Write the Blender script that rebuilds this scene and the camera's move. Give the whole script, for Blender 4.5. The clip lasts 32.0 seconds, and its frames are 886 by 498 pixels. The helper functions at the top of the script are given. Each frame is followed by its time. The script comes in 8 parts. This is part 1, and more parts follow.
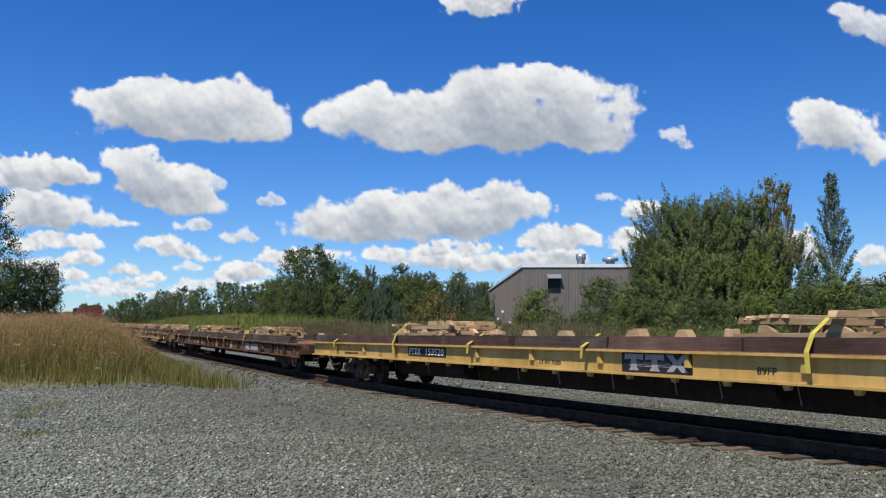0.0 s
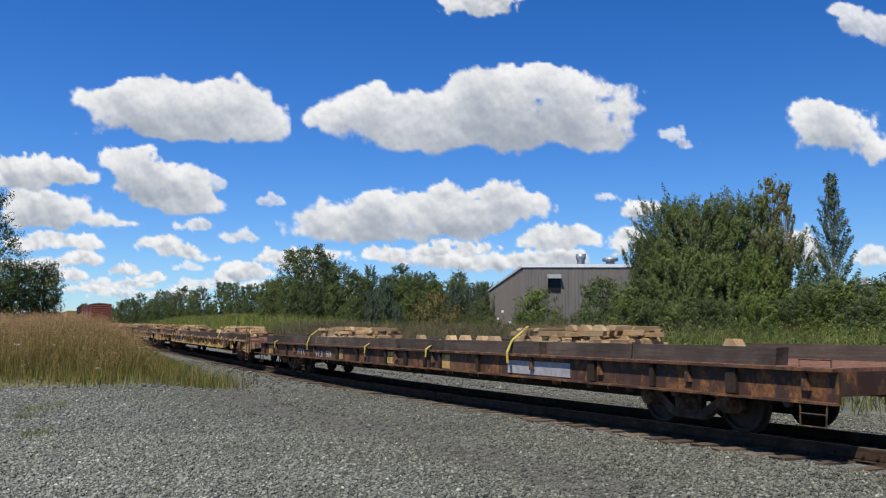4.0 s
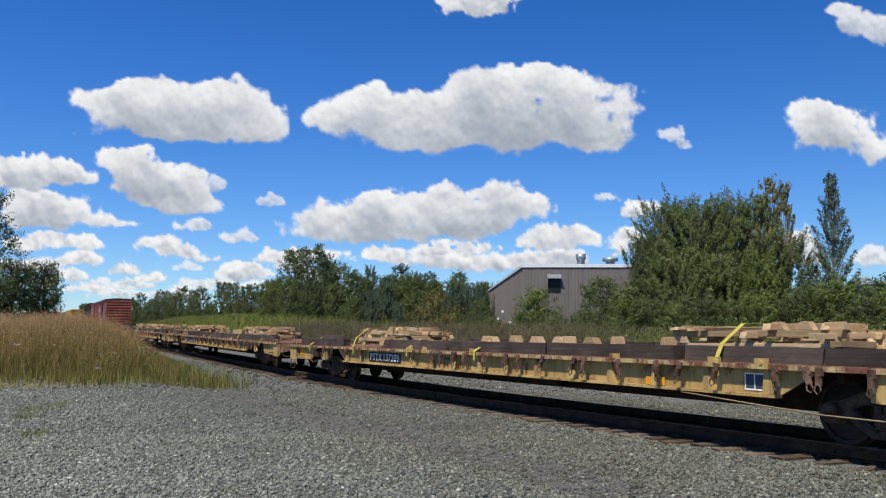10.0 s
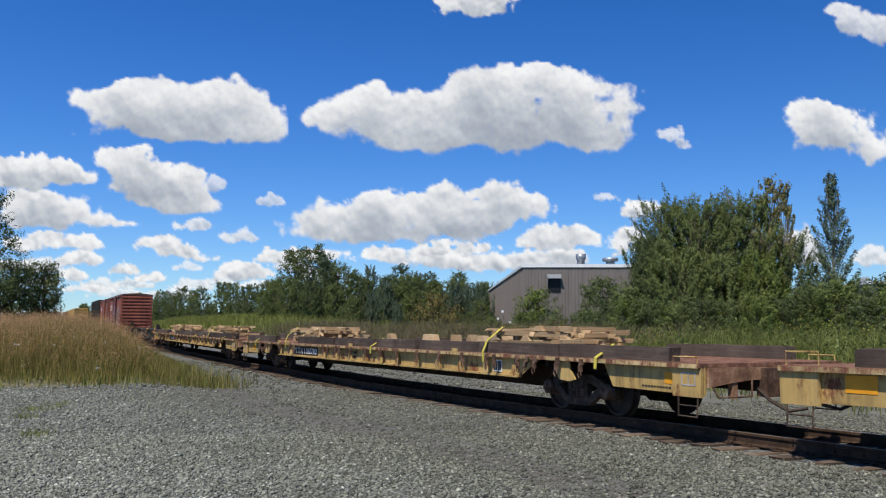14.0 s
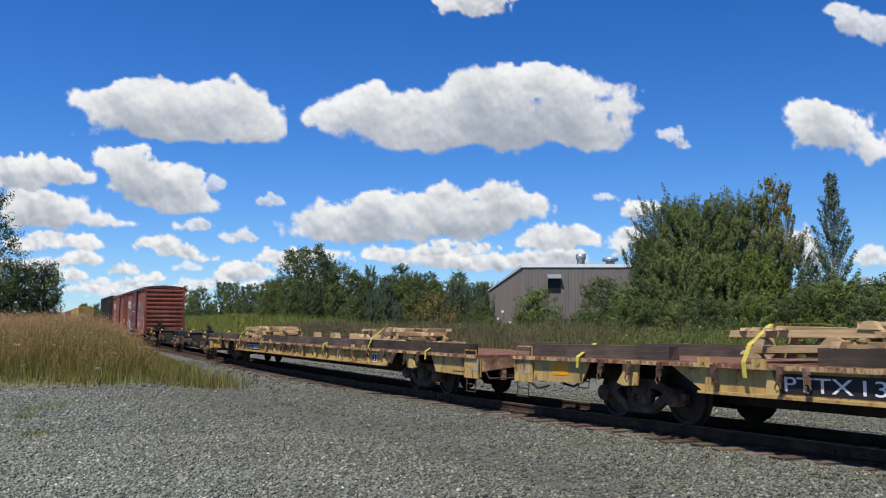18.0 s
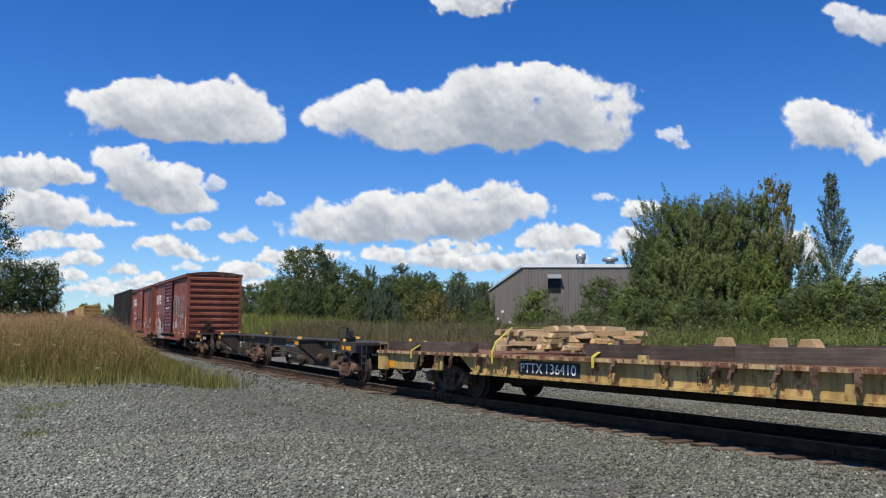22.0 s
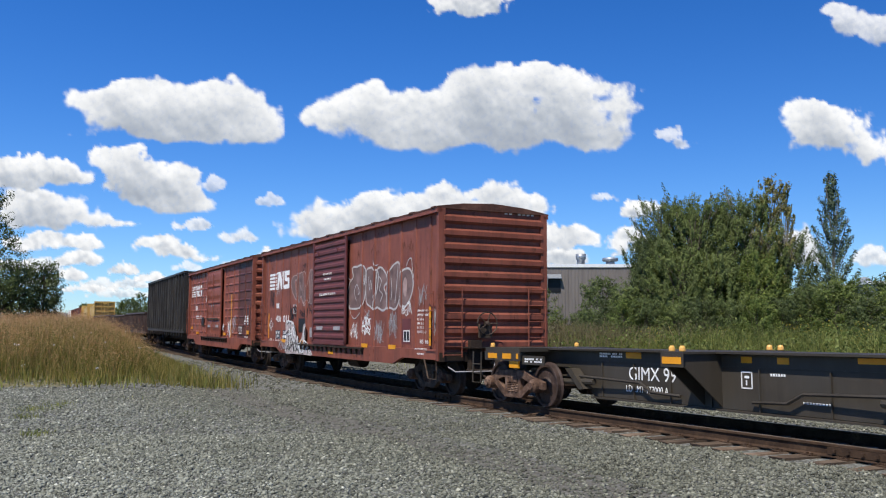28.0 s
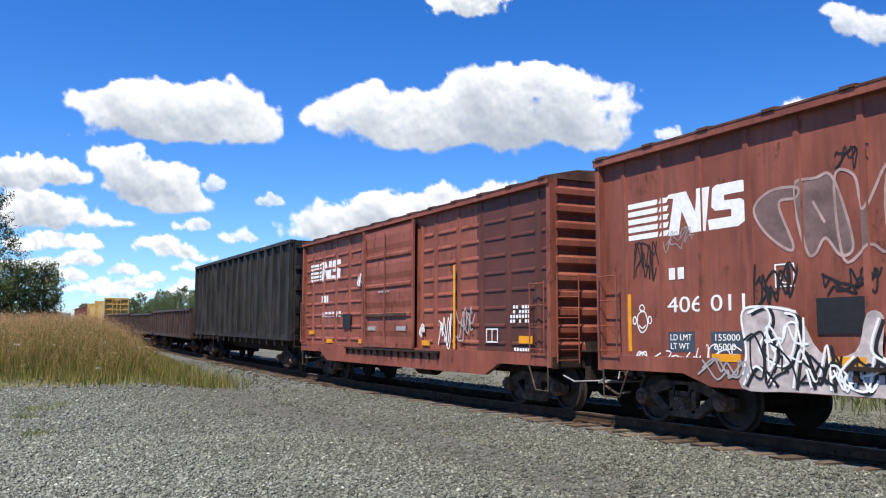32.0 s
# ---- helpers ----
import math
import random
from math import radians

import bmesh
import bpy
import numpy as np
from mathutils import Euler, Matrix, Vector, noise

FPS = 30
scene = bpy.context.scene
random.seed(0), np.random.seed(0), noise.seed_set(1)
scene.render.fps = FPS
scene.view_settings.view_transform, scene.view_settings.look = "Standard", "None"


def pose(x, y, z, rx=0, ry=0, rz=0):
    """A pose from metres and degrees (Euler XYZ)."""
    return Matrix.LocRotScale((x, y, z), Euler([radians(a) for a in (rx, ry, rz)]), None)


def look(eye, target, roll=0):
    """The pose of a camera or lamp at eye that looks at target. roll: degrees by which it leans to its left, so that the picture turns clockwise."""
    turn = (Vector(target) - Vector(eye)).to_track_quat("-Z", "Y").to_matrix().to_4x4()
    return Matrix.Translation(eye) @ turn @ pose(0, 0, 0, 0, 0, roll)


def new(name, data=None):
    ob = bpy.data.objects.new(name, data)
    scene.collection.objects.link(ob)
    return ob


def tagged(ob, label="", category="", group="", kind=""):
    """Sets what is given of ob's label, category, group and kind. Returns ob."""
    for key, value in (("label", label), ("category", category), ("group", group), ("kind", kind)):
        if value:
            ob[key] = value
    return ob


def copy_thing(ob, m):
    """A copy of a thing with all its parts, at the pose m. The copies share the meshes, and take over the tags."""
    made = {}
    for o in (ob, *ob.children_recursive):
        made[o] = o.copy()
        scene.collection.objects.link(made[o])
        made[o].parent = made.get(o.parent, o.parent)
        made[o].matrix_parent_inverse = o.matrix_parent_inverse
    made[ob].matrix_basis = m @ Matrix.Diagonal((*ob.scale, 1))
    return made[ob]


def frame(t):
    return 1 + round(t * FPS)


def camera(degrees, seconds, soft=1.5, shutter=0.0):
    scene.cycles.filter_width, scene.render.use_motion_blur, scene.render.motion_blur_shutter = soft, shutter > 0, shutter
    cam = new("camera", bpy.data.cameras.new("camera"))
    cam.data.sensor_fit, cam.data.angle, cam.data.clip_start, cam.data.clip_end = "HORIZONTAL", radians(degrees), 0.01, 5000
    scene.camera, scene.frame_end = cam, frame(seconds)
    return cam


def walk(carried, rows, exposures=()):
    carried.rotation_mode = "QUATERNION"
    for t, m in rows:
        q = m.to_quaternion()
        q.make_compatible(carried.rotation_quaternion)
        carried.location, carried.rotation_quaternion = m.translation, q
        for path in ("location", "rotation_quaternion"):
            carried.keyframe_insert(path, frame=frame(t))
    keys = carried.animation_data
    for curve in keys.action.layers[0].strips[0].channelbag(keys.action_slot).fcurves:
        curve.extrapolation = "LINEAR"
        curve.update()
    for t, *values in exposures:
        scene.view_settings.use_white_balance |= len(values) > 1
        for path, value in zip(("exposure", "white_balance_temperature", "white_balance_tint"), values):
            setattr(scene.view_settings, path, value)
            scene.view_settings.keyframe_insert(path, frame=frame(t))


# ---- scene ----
SECONDS = 32.0
FOCAL = 1551.0                      # focal length in picture widths of 1568
EYE = Vector((0.0, 0.0, 1.63))
PITCH = 0.0992
cam = camera(53.63, SECONDS, soft=1.15)
AIM = Vector((0.0, math.cos(PITCH), math.sin(PITCH)))
CAM_POSE = look(EYE, EYE + AIM)
walk(cam, [(0.0, CAM_POSE), (SECONDS, CAM_POSE)], [(0.0, 0.0), (24.0, 0.03), (28.0, 0.16), (30.0, 0.32), (SECONDS, 0.42)])

# the railway: a straight line that passes the camera at TRACK_L metres
THETA = 0.475
ALONG = Vector((-math.sin(THETA), math.cos(THETA), 0.0))    # up the line, away from the camera
ACROSS = Vector((math.cos(THETA), math.sin(THETA), 0.0))    # over the line, away from the camera
TURN = math.degrees(THETA) - 90.0                           # heading of a car
TRACK_L = 10.94
RAIL = 0.19                                                 # rail head above the ballast
SPEED = 5.4
LEAD = 0.2                                                  # the train's place 0 has passed the camera by this much at the start


def bend(a):
    """Sideways shift of the line: a gentle curve between 25 and 55 m, then straight again."""
    a = np.asarray(a, float)
    c = np.clip(a, 25.0, 55.0) - 25.0
    return 0.0415 * (c * c / 60.0 + np.maximum(a - 55.0, 0.0))


def climb(a):
    """Rise of the line and the land up the line."""
    a = np.asarray(a, float)
    c = np.clip(a, 14.0, 30.0) - 14.0
    return 0.0155 * (c * c / 32.0 + np.maximum(np.minimum(a, 480.0) - 30.0, 0.0))


def spot(a, l, z=0.0):
    """The place a metres up the line and l metres across from the camera."""
    p = ALONG * a + ACROSS * (l + float(bend(a)))
    return Vector((p.x, p.y, z))


def car_pose(a, base):
    """The pose of a car whose middle is a metres up the line, from where its two trucks stand."""
    front, back = (spot(q, TRACK_L, RAIL + float(climb(q))) for q in (a - base, a + base))
    x = (front - back).normalized()
    y = Vector((0, 0, 1)).cross(x).normalized()
    m = Matrix((x, y, x.cross(y))).transposed().to_4x4()
    m.translation = (front + back) / 2
    return m


# ---- world and sun ----
SUN_TO = Vector((-0.270, -0.481, 0.835)).normalized()
world = bpy.data.worlds.new("sky")
scene.world = world
world.use_nodes = True
wn = world.node_tree.nodes
sky = wn.new("ShaderNodeTexSky")
sky.sky_type = "NISHITA"
sky.sun_disc = False
sky.sun_elevation = math.asin(SUN_TO.z)
sky.sun_rotation = math.atan2(SUN_TO.x, SUN_TO.y)
sky.altitude = 100
sky.air_density = 1.0
sky.dust_density = 0.2
sky.ozone_density = 1.6
wn["Background"].inputs["Strength"].default_value = 0.109
tint = wn.new("ShaderNodeHueSaturation")
tint.inputs["Saturation"].default_value = 1.20
tint.inputs["Hue"].default_value = 0.51
blue = wn.new("ShaderNodeMix")
blue.data_type = "RGBA"
blue.blend_type = "MULTIPLY"
blue.inputs[0].default_value = 1.0
blue.inputs[7].default_value = (0.735, 0.96, 1.25, 1.0)
world.node_tree.links.new(sky.outputs[0], blue.inputs[6])
# the sky deepens away from the sun, towards the upper north-east
sky_way = wn.new("ShaderNodeTexCoord")
sky_dot = wn.new("ShaderNodeVectorMath")
sky_dot.operation = "DOT_PRODUCT"
sky_dot.inputs[1].default_value = (1.0, 0.0, 0.6)
world.node_tree.links.new(sky_way.outputs["Generated"], sky_dot.inputs[0])
sky_deep = wn.new("ShaderNodeMath")
sky_deep.operation = "MULTIPLY_ADD"
sky_deep.inputs[1].default_value = -0.17
sky_deep.inputs[2].default_value = 0.97
world.node_tree.links.new(sky_dot.outputs["Value"], sky_deep.inputs[0])
sky_up = wn.new("ShaderNodeSeparateXYZ")
world.node_tree.links.new(sky_way.outputs["Generated"], sky_up.inputs[0])
sky_high = wn.new("ShaderNodeMapRange")
sky_high.interpolation_type = "SMOOTHSTEP"
for key, value in (("From Min", 0.34), ("From Max", 0.95), ("To Min", 1.0), ("To Max", 0.45)):
    sky_high.inputs[key].default_value = value
world.node_tree.links.new(sky_up.outputs["Z"], sky_high.inputs["Value"])
sky_both = wn.new("ShaderNodeMath")
sky_both.operation = "MULTIPLY"
world.node_tree.links.new(sky_deep.outputs[0], sky_both.inputs[0])
world.node_tree.links.new(sky_high.outputs[0], sky_both.inputs[1])
deep = wn.new("ShaderNodeMix")
deep.data_type = "RGBA"
deep.blend_type = "MULTIPLY"
deep.inputs[0].default_value = 1.0
world.node_tree.links.new(blue.outputs[2], deep.inputs[6])
world.node_tree.links.new(sky_both.outputs[0], deep.inputs[7])
world.node_tree.links.new(deep.outputs[2], tint.inputs["Color"])
world.node_tree.links.new(tint.outputs[0], wn["Background"].inputs[0])
sun_data = bpy.data.lights.new("sun", "SUN")
sun_data.energy = 5.0
sun_data.angle = radians(0.53)
sun_data.color = (1.0, 0.95, 0.87)
sun = new("sun", sun_data)
sun.matrix_world = look(SUN_TO * 50, (0, 0, 0))


# ---- materials ----
def mat_base(name, rough=0.7, metal=0.0, spec=0.3):
    m = bpy.data.materials.new(name)
    m.use_nodes = True
    nt = m.node_tree
    b = nt.nodes["Principled BSDF"]
    b.inputs["Roughness"].default_value = rough
    b.inputs["Metallic"].default_value = metal
    b.inputs["Specular IOR Level"].default_value = spec
    return m, nt, b


def node(nt, kind, **values):
    n = nt.nodes.new(kind)
    for key, value in values.items():
        n.inputs[key.replace("_", " ")].default_value = value
    return n


def ramp(nt, source, stops):
    r = nt.nodes.new("ShaderNodeValToRGB")
    e = r.color_ramp.elements
    while len(e) < len(stops):
        e.new(0.5)
    for i, (at, c) in enumerate(stops):
        e[i].position = at
        e[i].color = (*c, 1.0) if len(c) == 3 else c
    nt.links.new(source, r.inputs[0])
    return r.outputs[0]


def mix(nt, factor, a, b, mode="MIX"):
    m = nt.nodes.new("ShaderNodeMix")
    m.data_type = "RGBA"
    m.blend_type = mode
    for socket, value in ((m.inputs[0], factor), (m.inputs[6], a), (m.inputs[7], b)):
        if hasattr(value, "links"):
            nt.links.new(value, socket)
        elif isinstance(value, (int, float)):
            socket.default_value = value
        else:
            socket.default_value = (*value, 1.0)
    return m.outputs[2]


def math_node(nt, op, a, b=0.0, c=0.0, clamp=False):
    m = nt.nodes.new("ShaderNodeMath")
    m.operation = op
    m.use_clamp = clamp
    for i, value in enumerate((a, b, c)):
        if hasattr(value, "links"):
            nt.links.new(value, m.inputs[i])
        else:
            m.inputs[i].default_value = value
    return m.outputs[0]


def noise_out(nt, scale, detail=4.0, rough=0.6, stretch=(1, 1, 1), coords="Object", shift=None):
    tc = nt.nodes.new("ShaderNodeTexCoord")
    mp = nt.nodes.new("ShaderNodeMapping")
    mp.inputs["Scale"].default_value = stretch
    nt.links.new(tc.outputs[coords], mp.inputs[0])
    if shift is not None:
        cx = nt.nodes.new("ShaderNodeCombineXYZ")
        for i in range(3):
            nt.links.new(shift, cx.inputs[i])
        nt.links.new(cx.outputs[0], mp.inputs["Location"])
    n = node(nt, "ShaderNodeTexNoise", Scale=scale, Detail=detail, Roughness=rough)
    nt.links.new(mp.outputs[0], n.inputs["Vector"])
    return n.outputs["Fac"]


def bump(nt, b, height, strength=0.3, distance=0.01):
    n = nt.nodes.new("ShaderNodeBump")
    n.inputs["Strength"].default_value = strength
    n.inputs["Distance"].default_value = distance
    nt.links.new(height, n.inputs["Height"])
    nt.links.new(n.outputs[0], b.inputs["Normal"])


def rnd(nt, stuff=False):
    if stuff:
        return nt.nodes.new("ShaderNodeNewGeometry").outputs["Random Per Island"]
    return nt.nodes.new("ShaderNodeObjectInfo").outputs["Random"]


def painted(name, paint, rust=(0.16, 0.055, 0.025), worn=0.45, streak=0.5, rough=0.55, dirt=(0.06, 0.045, 0.035), sharp=0.10, fade=None):
    """Old paint on steel: faded in patches, streaked with dirt downwards, rust where it has worn."""
    m, nt, b = mat_base(name, rough)
    r = rnd(nt)
    shift = math_node(nt, "MULTIPLY", r, 37.0)
    big = noise_out(nt, 0.9, 5, 0.6, shift=shift)
    pale = fade or tuple(min(1.0, c * 1.25 + 0.03) for c in paint)
    dark = tuple(c * 0.72 for c in paint)
    base = ramp(nt, big, [(0.3, dark), (0.52, paint), (0.75, pale)])
    drips = noise_out(nt, 6.0, 5, 0.65, (1.0, 1.0, 0.09), shift=shift)
    dm = math_node(nt, "MULTIPLY", ramp(nt, drips, [(0.48, (0, 0, 0)), (0.72, (1, 1, 1))]), streak)
    base = mix(nt, dm, base, dirt)
    spots = noise_out(nt, 3.2, 9, 0.72, (1.0, 1.0, 0.55), shift=shift)
    lo = 0.72 - 0.32 * worn
    rm = ramp(nt, spots, [(lo, (0, 0, 0)), (lo + sharp, (1, 1, 1))])
    tint = ramp(nt, noise_out(nt, 14, 4), [(0.3, tuple(c * 0.5 for c in rust)), (0.7, tuple(min(1, c * 1.6) for c in rust))])
    base = mix(nt, rm, base, tint)
    nt.links.new(base, b.inputs["Base Color"])
    rr = math_node(nt, "MULTIPLY_ADD", rm, 0.3, rough, clamp=True)
    nt.links.new(rr, b.inputs["Roughness"])
    bump(nt, b, math_node(nt, "ADD", spots, math_node(nt, "MULTIPLY", big, 0.8)), 0.25, 0.012)
    return m


def rusty(name, stops, scale=3.0, rough=0.85, stretch=(1, 1, 1), metal=0.0, bumps=0.35):
    m, nt, b = mat_base(name, rough, metal, 0.25)
    shift = math_node(nt, "MULTIPLY", rnd(nt), 41.0)
    a = noise_out(nt, scale, 8, 0.68, stretch, shift=shift)
    c = ramp(nt, a, stops)
    fine = noise_out(nt, scale * 9, 4, 0.6, stretch)
    c = mix(nt, 0.35, c, ramp(nt, fine, [(0.3, (0.25, 0.25, 0.25)), (0.7, (0.9, 0.9, 0.9))]), "OVERLAY")
    nt.links.new(c, b.inputs["Base Color"])
    bump(nt, b, math_node(nt, "ADD", a, fine), bumps, 0.01)
    return m


def timber(name, stops, across=26.0, along=1.2, rough=0.85, per_object=0.25, stuff=False):
    """Sawn wood, its grain along the piece's x."""
    m, nt, b = mat_base(name, rough, 0.0, 0.2)
    r = rnd(nt, stuff)
    shift = math_node(nt, "MULTIPLY", r, 53.0)
    g = noise_out(nt, 1.0, 6, 0.65, (along, across, across), shift=shift)
    big = noise_out(nt, 1.6, 4, 0.6, shift=shift)
    c = ramp(nt, math_node(nt, "MULTIPLY_ADD", big, 0.5, math_node(nt, "MULTIPLY", g, 0.5)), stops)
    v = ramp(nt, r, [(0.0, (1 - per_object,) * 3), (1.0, (1 + per_object * 0.4,) * 3)])
    c = mix(nt, 1.0, c, v, "MULTIPLY")
    nt.links.new(c, b.inputs["Base Color"])
    bump(nt, b, g, 0.35, 0.006)
    return m


def leafy(name, dark, mid, light, trans=0.25, rough=0.55):
    m, nt, b = mat_base(name, rough, 0.0, 0.25)
    isl = rnd(nt, True)
    patch = noise_out(nt, 1.5, 3, 0.65)
    f = math_node(nt, "ADD", math_node(nt, "MULTIPLY", isl, 0.45), math_node(nt, "MULTIPLY", patch, 0.55))
    c = ramp(nt, f, [(0.30, dark), (0.5, mid), (0.68, light)])
    v = ramp(nt, rnd(nt), [(0.0, (0.82, 0.82, 0.82)), (1.0, (1.1, 1.08, 1.0))])
    c = mix(nt, 1.0, c, v, "MULTIPLY")
    nt.links.new(c, b.inputs["Base Color"])
    t = nt.nodes.new("ShaderNodeBsdfTranslucent")
    nt.links.new(c, t.inputs["Color"])
    s = nt.nodes.new("ShaderNodeMixShader")
    s.inputs[0].default_value = trans
    nt.links.new(b.outputs[0], s.inputs[1])
    nt.links.new(t.outputs[0], s.inputs[2])
    nt.links.new(s.outputs[0], nt.nodes["Material Output"].inputs["Surface"])
    return m


def plain(name, color, rough=0.6, metal=0.0, vary=0.25, scale=5.0):
    m, nt, b = mat_base(name, rough, metal)
    f = noise_out(nt, scale, 5, 0.65)
    c = ramp(nt, f, [(0.3, tuple(x * (1 - vary) for x in color)), (0.7, tuple(min(1, x * (1 + vary)) for x in color))])
    nt.links.new(c, b.inputs["Base Color"])
    bump(nt, b, f, 0.15, 0.005)
    return m


M_YELLOW = painted("worn_yellow_paint", (0.52, 0.325, 0.09), worn=0.36, streak=0.3, fade=(0.60, 0.42, 0.16))
M_CREAM = painted("faded_yellow_paint", (0.49, 0.325, 0.11), worn=0.6, streak=0.62, fade=(0.59, 0.43, 0.185), dirt=(0.075, 0.05, 0.032))
M_EDGE = painted("chipped_cream_paint", (0.50, 0.36, 0.17), worn=0.85, streak=0.4, rust=(0.15, 0.06, 0.035))
M_ORANGE = plain("orange_reflector", (0.72, 0.30, 0.015), 0.4, 0, 0.1)
M_BROWN = painted("brown_rusted_steel", (0.060, 0.031, 0.021), rust=(0.175, 0.078, 0.030), worn=0.72, streak=0.6, rough=0.75, fade=(0.19, 0.095, 0.042))
M_DECK = rusty("rusted_deck_plate", [(0.3, (0.06, 0.032, 0.022)), (0.5, (0.18, 0.085, 0.05)), (0.7, (0.36, 0.20, 0.13))], 5.0)
M_ENDRUST = rusty("flaking_orange_rust", [(0.3, (0.10, 0.05, 0.03)), (0.5, (0.27, 0.145, 0.08)), (0.7, (0.46, 0.30, 0.18))], 4.0)
M_UNDER = rusty("grimy_underframe", [(0.3, (0.012, 0.009, 0.007)), (0.6, (0.036, 0.023, 0.015)), (0.8, (0.075, 0.045, 0.026))], 3.0)
M_TRUCK = rusty("grimy_cast_steel", [(0.3, (0.014, 0.011, 0.010)), (0.52, (0.062, 0.043, 0.031)), (0.72, (0.17, 0.11, 0.07))], 4.0)
M_RUSTTRUCK = rusty("rusted_cast_steel", [(0.3, (0.022, 0.014, 0.010)), (0.5, (0.10, 0.056, 0.036)), (0.72, (0.24, 0.16, 0.115))], 4.0)
M_WHEEL = rusty("wheel_steel", [(0.3, (0.012, 0.010, 0.009)), (0.6, (0.04, 0.028, 0.022)), (0.8, (0.09, 0.06, 0.045))], 6.0, 0.65)
M_RUSTWHEEL = rusty("rusted_wheel_steel", [(0.3, (0.022, 0.015, 0.012)), (0.6, (0.06, 0.038, 0.03)), (0.8, (0.14, 0.10, 0.08))], 6.0, 0.6)
M_BOXRED = painted("oxide_red_paint", (0.225, 0.068, 0.042), rust=(0.10, 0.035, 0.02), worn=0.46, streak=0.6, fade=(0.29, 0.096, 0.062), dirt=(0.055, 0.026, 0.02))
M_BOXDOOR = painted("maroon_door_paint", (0.135, 0.038, 0.036), rust=(0.09, 0.03, 0.02), worn=0.2, streak=0.35, fade=(0.165, 0.052, 0.047))
M_BOXRED2 = painted("faded_red_paint", (0.255, 0.074, 0.045), rust=(0.09, 0.03, 0.02), worn=0.5, streak=0.6, fade=(0.31, 0.108, 0.066), dirt=(0.07, 0.03, 0.022))
M_BOXDARK = painted("repainted_dark_red", (0.100, 0.032, 0.022), rust=(0.08, 0.028, 0.02), worn=0.34, streak=0.45, fade=(0.135, 0.045, 0.03))
M_ROOF = rusty("rusted_roof_sheet", [(0.3, (0.035, 0.018, 0.013)), (0.5, (0.09, 0.04, 0.028)), (0.7, (0.17, 0.085, 0.06))], 2.0)
M_BLACKCAR = painted("weathered_black_paint", (0.020, 0.017, 0.015), rust=(0.06, 0.035, 0.025), worn=0.3, streak=0.4, fade=(0.036, 0.031, 0.027), dirt=(0.15, 0.135, 0.12))
M_SPINE = painted("black_car_paint", (0.050, 0.041, 0.030), rust=(0.09, 0.055, 0.035), worn=0.28, streak=0.3, fade=(0.055, 0.049, 0.04), dirt=(0.08, 0.065, 0.05))
M_GON = painted("dark_brown_gondola_paint", (0.055, 0.032, 0.026), rust=(0.15, 0.06, 0.035), worn=0.45, streak=0.5)
M_WHITE = plain("white_stencil_paint", (0.78, 0.77, 0.74), 0.6, 0, 0.12, 9)
M_GREYPAINT = plain("grey_spray_paint", (0.33, 0.31, 0.31), 0.7, 0, 0.25, 7)
M_PALESPRAY = plain("pale_grey_spray", (0.46, 0.42, 0.40), 0.7, 0, 0.25, 7)
M_FILL = plain("smoky_spray_fill", (0.165, 0.105, 0.095), 0.7, 0, 0.45, 2.2)
M_PINK = plain("pale_pink_spray_fill", (0.36, 0.25, 0.225), 0.7, 0, 0.35, 3)
M_PINKWHITE = plain("pinkish_white_spray_fill", (0.46, 0.39, 0.37), 0.7, 0, 0.4, 4)
M_BLACKPAINT = plain("black_stencil_paint", (0.018, 0.018, 0.019), 0.6, 0, 0.3, 9)
M_STRAP = plain("yellow_webbing", (0.50, 0.42, 0.07), 0.75, 0, 0.3, 9)
M_PALEWOOD = timber("pale_sawn_lumber", [(0.3, (0.30, 0.18, 0.085)), (0.5, (0.47, 0.32, 0.17)), (0.72, (0.63, 0.49, 0.31))], per_object=0.45)
M_DARKWOOD = timber("dark_creosoted_timber", [(0.3, (0.036, 0.027, 0.021)), (0.52, (0.085, 0.063, 0.049)), (0.75, (0.175, 0.135, 0.105))], per_object=0.45)
M_REDTIMBER = timber("reddish_stained_timber", [(0.3, (0.045, 0.027, 0.021)), (0.52, (0.11, 0.062, 0.048)), (0.75, (0.2, 0.125, 0.1))], per_object=0.5)
M_TIE = timber("weathered_tie_wood", [(0.3, (0.06, 0.042, 0.03)), (0.5, (0.14, 0.098, 0.068)), (0.72, (0.27, 0.205, 0.15))], 30, 2.5, per_object=0.5)
M_RAIL = rusty("rusted_rail_steel", [(0.3, (0.022, 0.012, 0.007)), (0.6, (0.066, 0.038, 0.022)), (0.8, (0.14, 0.085, 0.05))], 4.0, 0.92)
M_RAILTOP = plain("polished_rail_head", (0.24, 0.19, 0.15), 0.5, 0.5, 0.2)
M_LAMP = plain("amber_lens", (0.75, 0.40, 0.10), 0.2, 0, 0.1)
M_GALV = plain("galvanised_steel", (0.34, 0.36, 0.38), 0.45, 0.6, 0.2)
M_BLUE = plain("blue_stencil_panel", (0.05, 0.065, 0.085), 0.6, 0, 0.2)


# ---- mesh helpers ----
def bm_new():
    return bmesh.new()


def part(name, bm, material, parent=None, label="", at=None, smooth=False):
    """Links a bmesh as one mesh object under a thing or a part."""
    me = bpy.data.meshes.new(name)
    bmesh.ops.recalc_face_normals(bm, faces=bm.faces)
    bm.to_mesh(me)
    bm.free()
    if smooth:
        me.shade_smooth()
    return mesh_part(name, me, material, parent, label, at)


